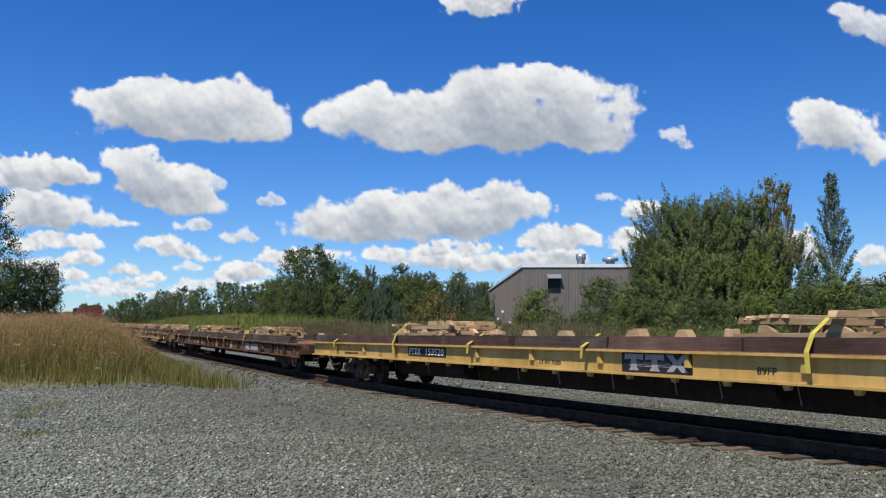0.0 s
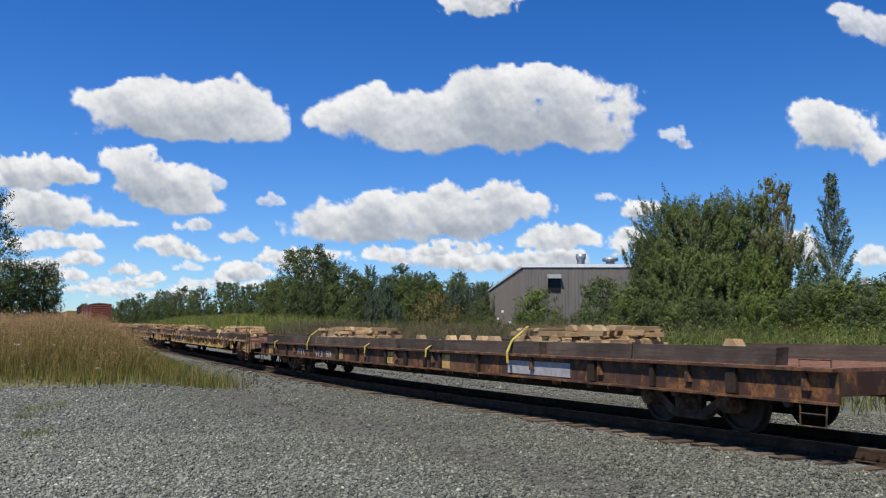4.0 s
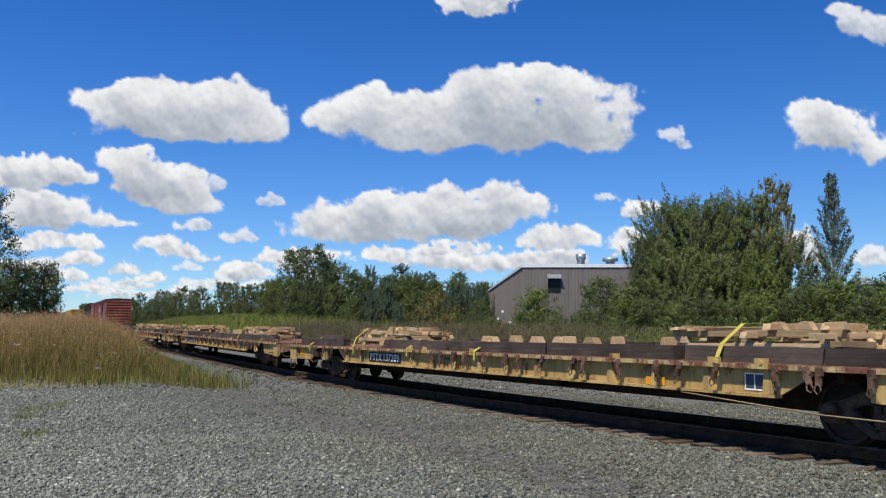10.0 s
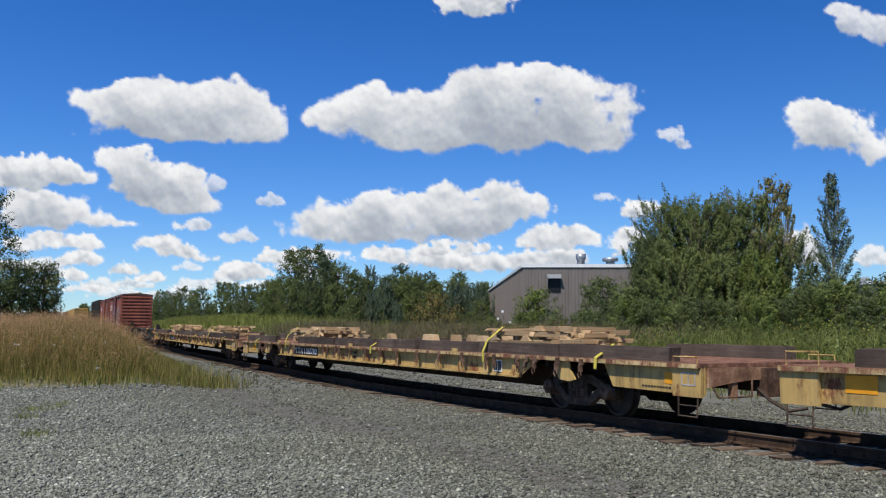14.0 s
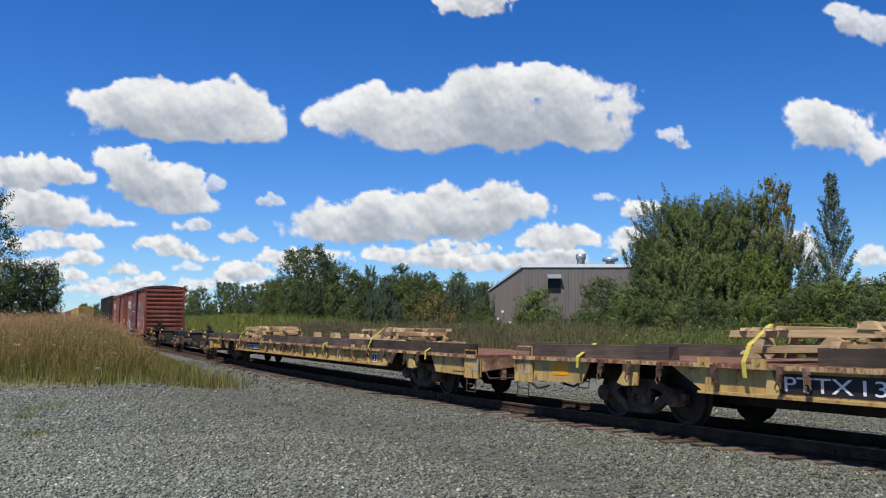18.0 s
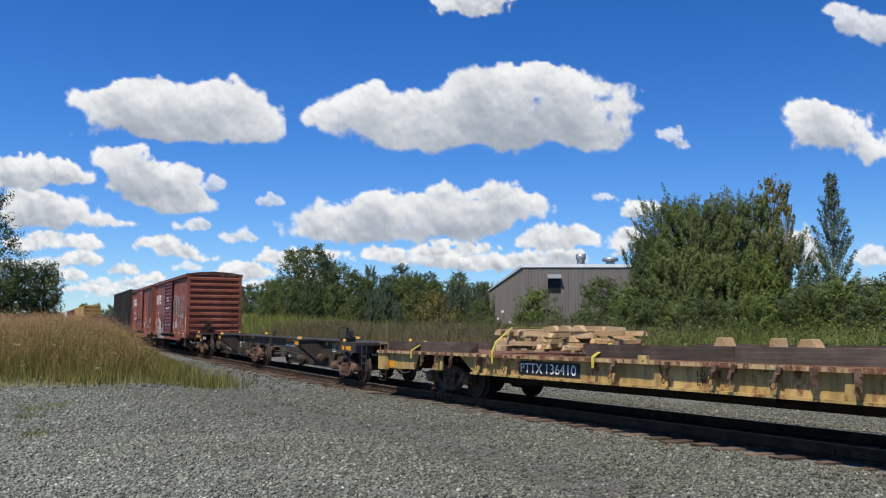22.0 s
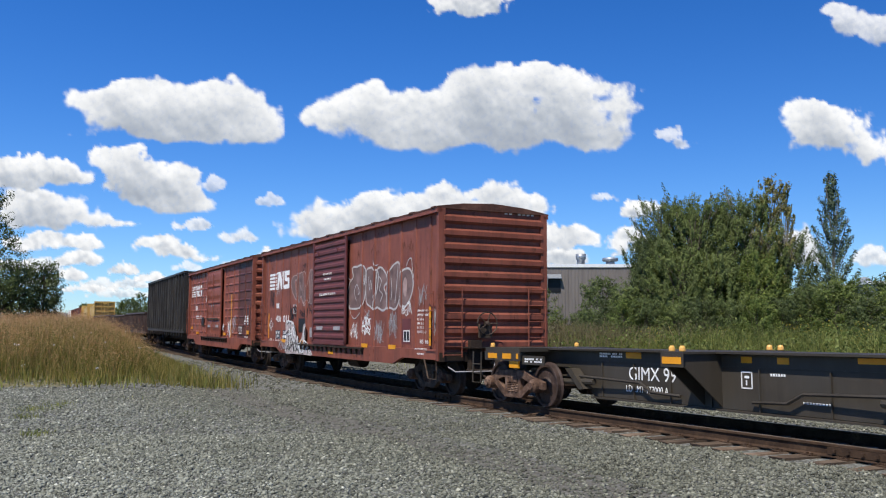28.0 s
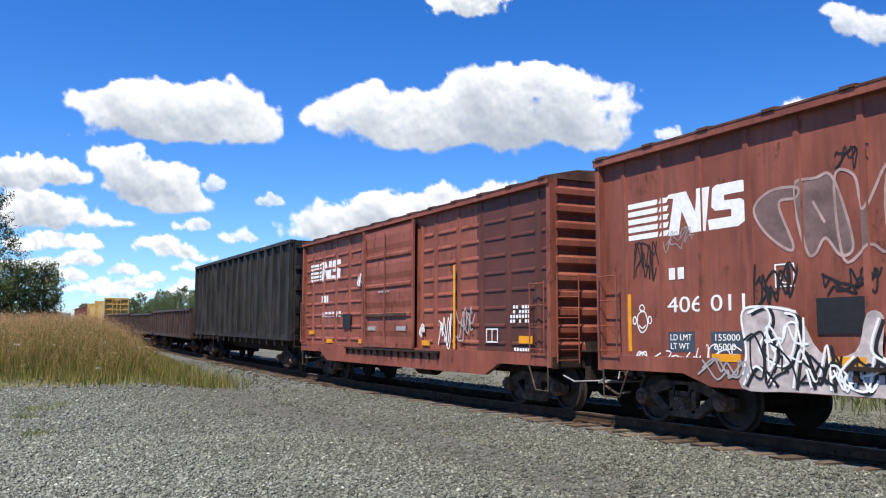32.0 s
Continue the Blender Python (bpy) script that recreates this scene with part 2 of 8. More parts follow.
def mesh_part(name, me, material, parent=None, label="", at=None):
    if material is not None and not me.materials:
        me.materials.append(material)
    ob = new(name, me)
    ob.parent = parent
    if at is not None:
        ob.matrix_basis = at
    if label:
        tagged(ob, label)
    return ob


def thing(name, m, label, category, group="", kind=""):
    ob = new(name)
    ob.empty_display_size = 0.2
    ob.matrix_basis = m
    return tagged(ob, label, category, group, kind)


def box(bm, x0, x1, y0, y1, z0, z1, m=None):
    vs = [bm.verts.new((x, y, z)) for z in (z0, z1) for y in (y0, y1) for x in (x0, x1)]
    if m is not None:
        for v in vs:
            v.co = m @ v.co
    for f in ((0, 2, 3, 1), (4, 5, 7, 6), (0, 1, 5, 4), (2, 6, 7, 3), (0, 4, 6, 2), (1, 3, 7, 5)):
        bm.faces.new([vs[i] for i in f])
    return vs


def prism(bm, pts, y0, y1, axis="y"):
    """Extrudes a flat outline: (x, z) points along y, or (y, z) points along x."""
    def at(p, d):
        return (p[0], d, p[1]) if axis == "y" else ((d, p[0], p[1]) if axis == "x" else (p[0], p[1], d))
    lo = [bm.verts.new(at(p, y0)) for p in pts]
    hi = [bm.verts.new(at(p, y1)) for p in pts]
    bm.faces.new(lo)
    bm.faces.new(hi[::-1])
    for i in range(len(pts)):
        j = (i + 1) % len(pts)
        bm.faces.new((lo[i], lo[j], hi[j], hi[i]))


def tube(bm, points, r, seg=6, closed=False):
    """A round bar along a line of points."""
    pts = [Vector(p) for p in points]
    rings = []
    for i, p in enumerate(pts):
        if closed:
            d = pts[(i + 1) % len(pts)] - pts[i - 1]
        else:
            d = pts[min(i + 1, len(pts) - 1)] - pts[max(i - 1, 0)]
        d.normalize()
        u = d.orthogonal().normalized() if abs(d.z) > 0.95 else d.cross(Vector((0, 0, 1))).normalized()
        w = d.cross(u)
        rings.append([bm.verts.new(p + (u * math.cos(k * math.tau / seg) + w * math.sin(k * math.tau / seg)) * r) for k in range(seg)])
    n = len(rings)
    for i in range(n if closed else n - 1):
        a, b = rings[i], rings[(i + 1) % n]
        for k in range(seg):
            bm.faces.new((a[k], a[(k + 1) % seg], b[(k + 1) % seg], b[k]))
    if not closed:
        bm.faces.new(rings[0][::-1])
        bm.faces.new(rings[-1])


def lathe(bm, profile, axis="y", seg=28, centre=(0, 0, 0), cap=True):
    """Turns (radius, height) points about an axis."""
    c = Vector(centre)
    rings = []
    for r, h in profile:
        ring = []
        for k in range(seg):
            a = k * math.tau / seg
            p = {"y": (r * math.cos(a), h, r * math.sin(a)), "z": (r * math.cos(a), r * math.sin(a), h), "x": (h, r * math.cos(a), r * math.sin(a))}[axis]
            ring.append(bm.verts.new(c + Vector(p)))
        rings.append(ring)
    for a, b in zip(rings, rings[1:]):
        for k in range(seg):
            bm.faces.new((a[k], a[(k + 1) % seg], b[(k + 1) % seg], b[k]))
    if cap:
        bm.faces.new(rings[0][::-1])
        bm.faces.new(rings[-1])


def soften(bm, width):
    bmesh.ops.bevel(bm, geom=list(bm.edges), offset=width, segments=1, affect="EDGES", profile=0.6)


CARS = []        # (first place, last place, middle, half the distance of its trucks)
MOVERS = []      # (thing, middle of its car, half the distance of the trucks, its pose on the car)
WHEELS = []      # (wheelset, its place in its truck)


def car_rolling(ob, s0, s1):
    sc, base = (s0 + s1) / 2, (s1 - s0) * 0.37
    CARS.append((s0, s1, sc, base))
    MOVERS.append((ob, sc, base, Matrix()))
    ob.matrix_basis = car_pose(sc - LEAD, base)
    return ob


def rolling(ob, s, up=0.0, across=0.0, turn=0.0):
    """Sets a load down on the car that covers the place s of the train."""
    s0, s1, sc, base = min(CARS, key=lambda c: abs(c[2] - s) - (c[1] - c[0]) / 2)
    local = pose(sc - s, across, up, 0, 0, turn)
    MOVERS.append((ob, sc, base, local))
    ob.matrix_basis = car_pose(sc - LEAD, base) @ local
    return ob


# ---- the ground ----
def rise(t):
    t = max(0.0, min(1.0, t))
    return t * t * (3 - 2 * t)


def ground_z(a, l):
    """Height of the ground in the line's own coordinates."""
    z = 0.0
    if l > 14.0:                                    # ditch and low bank beyond the line
        z += -0.12 * rise((l - 13.6) / 1.6) + 0.8 * rise((l - 16.6) / 5.0)
        z += 0.9 * rise((l - 24) / 50)
        z += 1.7 * rise((a - l - 38) / 34) * rise((l - 16) / 11)       # meadow slope farther up the line
    if l < 8.2:                                     # grassy mound on the near side, up the line
        z += 0.75 * rise((a - 28.5 - 0.25 * max(0.0, l)) / 8.0) * rise((8.2 - l) / 4.5)
        z += -0.02 * rise((6.0 - l) / 4.0)
    if 9.0 < l < 13.4:
        z += -0.03
    far = math.hypot(a, l)
    z += float(climb(a))
    n = noise.noise(Vector((a * 0.11, l * 0.11, 0.3)))
    z += n * (0.03 + 0.12 * rise((abs(l - TRACK_L) - 6) / 20) + 1.2 * rise((far - 150) / 500))
    z += 0.012 * noise.noise(Vector((a * 0.9, l * 0.9, 4.1))) * (1 if abs(l - TRACK_L) > 2.2 else 0.2)
    return z


def spaced(fine0, fine1, step, reach, grow=1.22):
    vals = list(np.arange(fine0, fine1 + 1e-6, step))
    s, v = step, vals[-1]
    while v < reach:
        s *= grow
        v += s
        vals.append(v)
    s, v = step, vals[0]
    while v > -reach:
        s *= grow
        v -= s
        vals.insert(0, v)
    return vals


def make_ground():
    aa, ll = spaced(0, 60, 0.7, 3800), spaced(-6, 26, 0.4, 3800)
    verts = [spot(a, l, ground_z(a, l)) for a in aa for l in ll]
    w = len(ll)
    faces = [(i * w + j, i * w + j + 1, (i + 1) * w + j + 1, (i + 1) * w + j) for i in range(len(aa) - 1) for j in range(w - 1)]
    me = bpy.data.meshes.new("ground")
    me.from_pydata(verts, [], faces)
    me.shade_smooth()
    m, nt, b = mat_base("gravel_and_soil", 0.95, 0, 0.2)
    # coordinates of the line: x along, y across
    tc = nt.nodes.new("ShaderNodeTexCoord")
    mp = nt.nodes.new("ShaderNodeMapping")
    mp.vector_type = "TEXTURE"
    mp.inputs["Rotation"].default_value = (0, 0, THETA + math.pi / 2)
    nt.links.new(tc.outputs["Object"], mp.inputs[0])
    sep = nt.nodes.new("ShaderNodeSeparateXYZ")
    nt.links.new(mp.outputs[0], sep.inputs[0])
    a_out = sep.outputs[0]
    l_out = math_node(nt, "MULTIPLY", sep.outputs[1], -1.0)

    def stones(scale):
        v = nt.nodes.new("ShaderNodeTexVoronoi")
        v.inputs["Scale"].default_value = scale
        nt.links.new(tc.outputs["Object"], v.inputs["Vector"])
        return v
    v1, v2 = stones(19.0), stones(34.0)
    grey = ramp(nt, v1.outputs["Color"], [(0.1, (0.08, 0.081, 0.074)), (0.5, (0.185, 0.189, 0.174)), (0.9, (0.30, 0.303, 0.282))])
    grey2 = ramp(nt, v2.outputs["Color"], [(0.1, (0.09, 0.09, 0.082)), (0.5, (0.19, 0.191, 0.175)), (0.9, (0.30, 0.30, 0.277))])
    gravel = mix(nt, 0.5, grey, grey2)
    # shade between the stones, painted as darker colour at their edges
    gap_shade = ramp(nt, v1.outputs["Distance"], [(0.35, (1, 1, 1)), (0.75, (0.5, 0.49, 0.46))])
    gravel = mix(nt, 1.0, gravel, gap_shade, "MULTIPLY")
    patch = noise_out(nt, 0.35, 5, 0.6)
    gravel = mix(nt, 1.0, gravel, ramp(nt, patch, [(0.3, (0.80, 0.79, 0.77)), (0.7, (1.08, 1.08, 1.08))]), "MULTIPLY")
    # fine dark cinders along the wheel path beside the line
    wav = math_node(nt, "ADD", l_out, math_node(nt, "MULTIPLY", noise_out(nt, 0.45, 4, 0.6), 1.6))
    lane = ramp(nt, math_node(nt, "MULTIPLY_ADD", wav, 0.1, 0.0), [(0.58, (0, 0, 0)), (0.64, (1, 1, 1)), (0.70, (1, 1, 1)), (0.76, (0, 0, 0))])
    fine = ramp(nt, noise_out(nt, 45, 5, 0.7), [(0.3, (0.065, 0.058, 0.047)), (0.7, (0.155, 0.14, 0.115))])
    gravel = mix(nt, math_node(nt, "MULTIPLY", lane, 0.55), gravel, fine)
    # soil and turf away from the line
    soil = ramp(nt, noise_out(nt, 2.5, 7, 0.7), [(0.3, (0.10, 0.085, 0.045)), (0.5, (0.16, 0.145, 0.07)), (0.72, (0.24, 0.20, 0.12))])
    turf = ramp(nt, noise_out(nt, 0.5, 7, 0.7), [(0.3, (0.05, 0.075, 0.02)), (0.52, (0.085, 0.12, 0.03)), (0.75, (0.16, 0.16, 0.06))])
    sandy = ramp(nt, noise_out(nt, 1.1, 6, 0.65), [(0.35, (0.105, 0.108, 0.088)), (0.7, (0.20, 0.195, 0.168))])
    edge = noise_out(nt, 0.6, 5, 0.7)
    lw = math_node(nt, "MULTIPLY_ADD", edge, 3.0, math_node(nt, "ADD", l_out, -1.5))
    m1 = math_node(nt, "MULTIPLY_ADD", lw, 0.7, -11.4, clamp=True)            # from about 16 m across
    bank = mix(nt, math_node(nt, "MULTIPLY_ADD", lw, 0.6, -12.2, clamp=True), sandy, turf)
    c = mix(nt, m1, gravel, bank)
    m2 = math_node(nt, "MULTIPLY_ADD", math_node(nt, "SUBTRACT", math_node(nt, "MULTIPLY_ADD", edge, 2.0, a_out), math_node(nt, "MULTIPLY", l_out, 0.25)), 1.2, -35.6, clamp=True)
    m2 = math_node(nt, "MULTIPLY", m2, math_node(nt, "MULTIPLY_ADD", l_out, -1.2, 8.8, clamp=True))
    c = mix(nt, m2, c, soil)
    nt.links.new(c, b.inputs["Base Color"])
    h = math_node(nt, "MULTIPLY", v1.outputs["Distance"], -1.0)
    bump(nt, b, h, 0.7, 0.03)
    return tagged(mesh_part("ground", me, m), "grey crushed stone yard with turf and a low bank", "ground", kind="structure")


ground = make_ground()


# ---- the track ----
def heading(a):
    p, q = spot(a - 0.5, 0), spot(a + 0.5, 0)
    return math.degrees(math.atan2(p.y - q.y, p.x - q.x))


def line_at(a, turn=0.0, l=TRACK_L, z=0.0, tilt=0.0):
    p = spot(a, l)
    return pose(p.x, p.y, z + float(climb(a)), 0, tilt, heading(a) + turn)


def make_track():
    track = thing("track", pose(0, 0, 0), "single railway track on wooden ties in grey ballast", "railway", kind="structure")
    prof = [(-0.07, 0.0), (0.07, 0.0), (0.07, 0.012), (0.012, 0.032), (0.012, 0.128), (0.036, 0.14), (0.036, 0.168), (0.026, 0.175), (-0.026, 0.175), (-0.036, 0.168), (-0.036, 0.14), (-0.012, 0.128), (-0.012, 0.032), (-0.07, 0.012)]
    marks = [-60 + 2.0 * i for i in range(90)] + [120 + 20.0 * i for i in range(30)]

    def sweep(outline, l):
        bm = bm_new()
        rings = []
        for a in marks:
            z = float(climb(a))
            rings.append([bm.verts.new(spot(a, TRACK_L + l + u, z + w)) for u, w in outline])
        n = len(outline)
        for r, q in zip(rings, rings[1:]):
            for i in range(n):
                bm.faces.new((r[i], r[(i + 1) % n], q[(i + 1) % n], q[i]))
        bm.faces.new(rings[0])
        bm.faces.new(rings[-1][::-1])
        return bm
    for y in (-0.754, 0.754):
        rail = part("rail", sweep([(u, w + RAIL - 0.179) for u, w in prof], y), M_RAIL, track, "rust-brown steel rail with a worn bright head")
        h = RAIL - 0.0035
        part("rail_head", sweep([(-0.022, h), (0.022, h), (0.022, h + 0.004), (-0.022, h + 0.004)], y), M_RAILTOP, rail, "polished running surface")
    ties = []
    rng = random.Random(5)
    for k in range(4):
        bm = bm_new()
        box(bm, -0.115, 0.115, -1.43, 1.35, -0.16, 0.0)
        bmesh.ops.subdivide_edges(bm, edges=[e for e in bm.edges if abs(e.verts[0].co.y - e.verts[1].co.y) > 1], cuts=5)
        for v in bm.verts:
            v.co += Vector((rng.uniform(-0.018, 0.018), rng.uniform(-0.10, 0.06) if abs(v.co.y) > 1.3 else 0, rng.uniform(-0.012, 0.006)))
        ties.append(keep_mesh("tie", bm, M_TIE))
    bm = bm_new()
    for y in (-0.754, 0.754):
        box(bm, -0.09, 0.09, y - 0.19, y + 0.19, 0.0, 0.012)
        for sx, sy in ((-0.05, -0.1), (0.05, 0.1), (0.05, -0.13), (-0.05, 0.13)):
            box(bm, sx - 0.014, sx + 0.014, y + sy - 0.018, y + sy + 0.018, 0.011, 0.035)
    plate_me = keep_mesh("tie_plate", bm, M_RAIL)
    a = -12.0
    while a < 120:
        tie = mesh_part("tie", ties[rng.randrange(4)], None, track, "", line_at(a, rng.uniform(-3, 3), TRACK_L + rng.uniform(-0.12, 0.12), rng.uniform(0.0, 0.012)))
        if a < 45:
            mesh_part("tie_plate", plate_me, None, tie)
        a += 0.54 + rng.uniform(-0.04, 0.04)
    bm = bm_new()
    while a < 500:
        box(bm, -0.115, 0.115, -1.3, 1.3, -0.16, 0.0, line_at(a))
        a += 0.54
    tagged(part("far_ties", bm, M_TIE, track), kind="stuff")
    for y in (-0.754, 0.754):
        for ja in (7.9 + (0 if y < 0 else 5.5), 19.8, 31.7):
            bm = bm_new()
            for s in (-1, 1):
                box(bm, -0.45, 0.45, y + s * 0.014, y + s * 0.05, RAIL - 0.145, RAIL - 0.045)
                for k in range(4):
                    bx = -0.33 + k * 0.22
                    box(bm, bx - 0.02, bx + 0.02, y + s * 0.05, y + s * 0.085, RAIL - 0.115, RAIL - 0.075)
            part("joint_bar", bm, M_RAIL, track, "bolted steel joint bar", line_at(ja))
    return track


def keep_mesh(name, bm, material, smooth=False):
    me = bpy.data.meshes.new(name)
    bmesh.ops.recalc_face_normals(bm, faces=bm.faces)
    bm.to_mesh(me)
    bm.free()
    if smooth:
        me.shade_smooth()
    me.materials.append(material)
    return me


track = make_track()


# ---- loose ballast ----
def scatter_stones():
    rs = np.random.RandomState(11)
    P = []

    def field(n, y0, y1, size):
        y = np.sqrt(rs.uniform(y0 * y0, y1 * y1, n))
        x = rs.uniform(-0.54, 0.54, n) * y
        P.append(np.stack([x, y, np.clip(rs.lognormal(-0.12, 0.34, n), 0.4, 1.8) * size], 1))
    field(76000, 8.2, 15.0, 0.0225)
    field(64000, 15.0, 26.0, 0.026)
    field(18000, 26.0, 45.0, 0.046)
    pts = np.concatenate(P)
    th = THETA
    a = -pts[:, 0] * math.sin(th) + pts[:, 1] * math.cos(th)
    l = pts[:, 0] * math.cos(th) + pts[:, 1] * math.sin(th)
    l = l - bend(a)
    edge = 0.7 * np.sin(a * 1.3) + 0.5 * np.sin(a * 0.53 + 1)
    ok = (l < 17.4 + edge) & ~((a - 0.25 * np.maximum(l, 0) > 30.6 + edge * 0.4) & (l < 7.2))
    pts, a, l = pts[ok], a[ok], l[ok]
    lane = np.abs(l - 5.9 + 0.25 * np.sin(a * 0.4)) < 0.5
    keep = ~(lane & (rs.rand(len(l)) < 0.72))
    pts, a, l, lane = pts[keep], a[keep], l[keep], lane[keep]
    n = len(pts)
    z = np.array([ground_z(x, y) for x, y in zip(a, l)])
    onrail = np.abs(np.abs(l - TRACK_L) - 0.754) < 0.13
    z = np.where(np.abs(l - TRACK_L + 0.05) < 1.30 + 0.15 * np.sin(a * 3.1) + 0.12 * rs.rand(len(a)), z - 0.03, z)
    pts, z = pts[~onrail], z[~onrail]
    n = len(pts)
    base = np.array([(1, 0, 0), (-1, 0, 0), (0, 1, 0), (0, -1, 0), (0, 0, 1), (0, 0, -1)], float)
    tris = np.array([(0, 2, 4), (2, 1, 4), (1, 3, 4), (3, 0, 4), (2, 0, 5), (1, 2, 5), (3, 1, 5), (0, 3, 5)])
    v = base[None] * (pts[:, 2, None, None] * rs.uniform(0.6, 1.25, (n, 6, 1)))
    v += rs.uniform(-0.35, 0.35, (n, 6, 3)) * pts[:, 2, None, None]
    v[:, :, 2] *= 0.6
    ang = rs.uniform(0, math.tau, n)
    c, s = np.cos(ang)[:, None], np.sin(ang)[:, None]
    vx = v[:, :, 0] * c - v[:, :, 1] * s
    vy = v[:, :, 0] * s + v[:, :, 1] * c
    v = np.stack([vx + pts[:, 0, None], vy + pts[:, 1, None], v[:, :, 2] + z[:, None] + pts[:, 2, None] * 0.25], 2)
    faces = (tris[None] + (np.arange(n) * 6)[:, None, None]).reshape(-1, 3)
    me = fast_mesh("ballast", v.reshape(-1, 3), faces)
    m, nt, b = mat_base("crushed_stone", 0.9, 0, 0.25)
    c1 = ramp(nt, rnd(nt, True), [(0.0, (0.075, 0.076, 0.068)), (0.25, (0.150, 0.153, 0.138)), (0.6, (0.215, 0.219, 0.200)), (0.9, (0.295, 0.297, 0.274)), (0.985, (0.38, 0.38, 0.355)), (1.0, (0.6, 0.59, 0.56))])
    tc = nt.nodes.new("ShaderNodeTexCoord")
    mp = nt.nodes.new("ShaderNodeMapping")
    mp.vector_type = "TEXTURE"
    mp.inputs["Rotation"].default_value = (0, 0, THETA + math.pi / 2)
    nt.links.new(tc.outputs["Object"], mp.inputs[0])
    sep = nt.nodes.new("ShaderNodeSeparateXYZ")
    nt.links.new(mp.outputs[0], sep.inputs[0])
    grime = math_node(nt, "MULTIPLY_ADD", sep.outputs[1], -0.12, -0.18)      # oil and brake dust near the line
    c1 = mix(nt, 1.0, c1, ramp(nt, grime, [(0.1, (1.0, 1.0, 1.0)), (0.5, (0.76, 0.745, 0.70)), (1.0, (0.72, 0.70, 0.66))]), "MULTIPLY")
    c1 = mix(nt, 1.0, c1, ramp(nt, noise_out(nt, 0.35, 5, 0.6), [(0.3, (0.80, 0.81, 0.70)), (0.7, (1.04, 1.06, 0.96))]), "MULTIPLY")
    nt.links.new(c1, b.inputs["Base Color"])
    return tagged(mesh_part("ballast", me, m), "loose grey crushed stone", "gravel", kind="stuff")


def fast_mesh(name, verts, faces):
    """A mesh from numpy arrays of places and of triangles or quads."""
    verts, faces = np.asarray(verts, np.float32), np.asarray(faces, np.int32)
    k = faces.shape[1]
    me = bpy.data.meshes.new(name)
    me.vertices.add(len(verts))
    me.vertices.foreach_set("co", verts.ravel())
    me.loops.add(faces.size)
    me.loops.foreach_set("vertex_index", faces.ravel())
    me.polygons.add(len(faces))
    me.polygons.foreach_set("loop_start", np.arange(0, faces.size, k, dtype=np.int32))
    me.update(calc_edges=True)
    me.validate()
    return me


scatter_stones()


# ---- wheels and trucks ----
WHEEL_R = 0.44


def wheelset_mesh(material):
    bm = bm_new()
    lathe(bm, [(0.07, -1.02), (0.085, -0.86), (0.085, 0.86), (0.07, 1.02)], "y", 12)
    for s in (-1, 1):
        prof = [(0.10, 0.66), (0.13, 0.675), (0.30, 0.70), (0.385, 0.69), (0.47, 0.685), (0.475, 0.70), (0.45, 0.722), (WHEEL_R, 0.735), (WHEEL_R - 0.004, 0.815), (0.425, 0.822), (0.375, 0.822), (0.36, 0.775), (0.18, 0.79), (0.15, 0.84), (0.10, 0.845)]
        lathe(bm, [(r, s * h) for r, h in prof], "y", 30)
    return keep_mesh("wheelset", bm, material)


def side_frame_mesh(material):
    bm = bm_new()
    y0, y1 = -0.06, 0.06
    prism(bm, [(-1.12, 0.36), (-1.12, 0.52), (-0.78, 0.60), (-0.46, 0.73), (0.46, 0.73), (0.78, 0.60), (1.12, 0.52), (1.12, 0.36), (0.80, 0.42), (0.42, 0.58), (-0.42, 0.58), (-0.80, 0.42)], y0, y1)
    prism(bm, [(-0.78, 0.44), (-0.34, 0.15), (0.34, 0.15), (0.78, 0.44), (0.64, 0.53), (0.28, 0.27), (-0.28, 0.27), (-0.64, 0.53)], y0, y1)
    for s in (-1, 1):
        box(bm, s * 0.25 - 0.05, s * 0.25 + 0.05, y0, y1, 0.22, 0.62)
    soften(bm, 0.012)
    return keep_mesh("side_frame", bm, material)


def cap_mesh(material):
    """The end cap of an axle bearing with its three bolts."""
    bm = bm_new()
    lathe(bm, [(0.02, -0.19), (0.07, -0.195), (0.085, -0.17), (0.135, -0.14), (0.145, -0.06), (0.145, 0.08)], "y", 14)
    for k in range(3):
        a = k * math.tau / 3 + 0.5
        lathe(bm, [(0.022, -0.175), (0.022, -0.13)], "y", 6, (0.09 * math.cos(a), 0, 0.09 * math.sin(a)))
    return keep_mesh("bearing_cap", bm, material)


def spring_mesh(material):
    bm = bm_new()
    prof = []
    for k in range(6):
        z = 0.29 + 0.035 * k
        prof += [(0.056, z - 0.017), (0.073, z)]
    lathe(bm, prof, "z", 10)
    return keep_mesh("spring", bm, material)


def bolster_mesh(material):
    bm = bm_new()
    box(bm, -0.17, 0.17, -1.06, 1.06, 0.47, 0.68)
    box(bm, -0.30, 0.30, -0.4, 0.4, 0.62, 0.76)
    for s in (-1, 1):
        box(bm, s * 0.42 - 0.06, s * 0.42 + 0.06, -0.85, 0.85, 0.36, 0.46)      # brake beams
        for y in (-0.74, 0.74):
            box(bm, s * 0.42 - 0.07, s * 0.42 + 0.05, y - 0.05, y + 0.05, 0.34, 0.58)
    soften(bm, 0.012)
    return keep_mesh("truck", bm, material)


TRUCK_KITS = {}
for key, steel, tyre in (("dark", M_TRUCK, M_WHEEL), ("rust", M_RUSTTRUCK, M_RUSTWHEEL)):
    # springs and caps take a lighter steel, painting in the highlights they catch
    TRUCK_KITS[key] = (bolster_mesh(steel), side_frame_mesh(steel), spring_mesh(M_RUSTTRUCK), wheelset_mesh(tyre), cap_mesh(M_RUSTTRUCK))


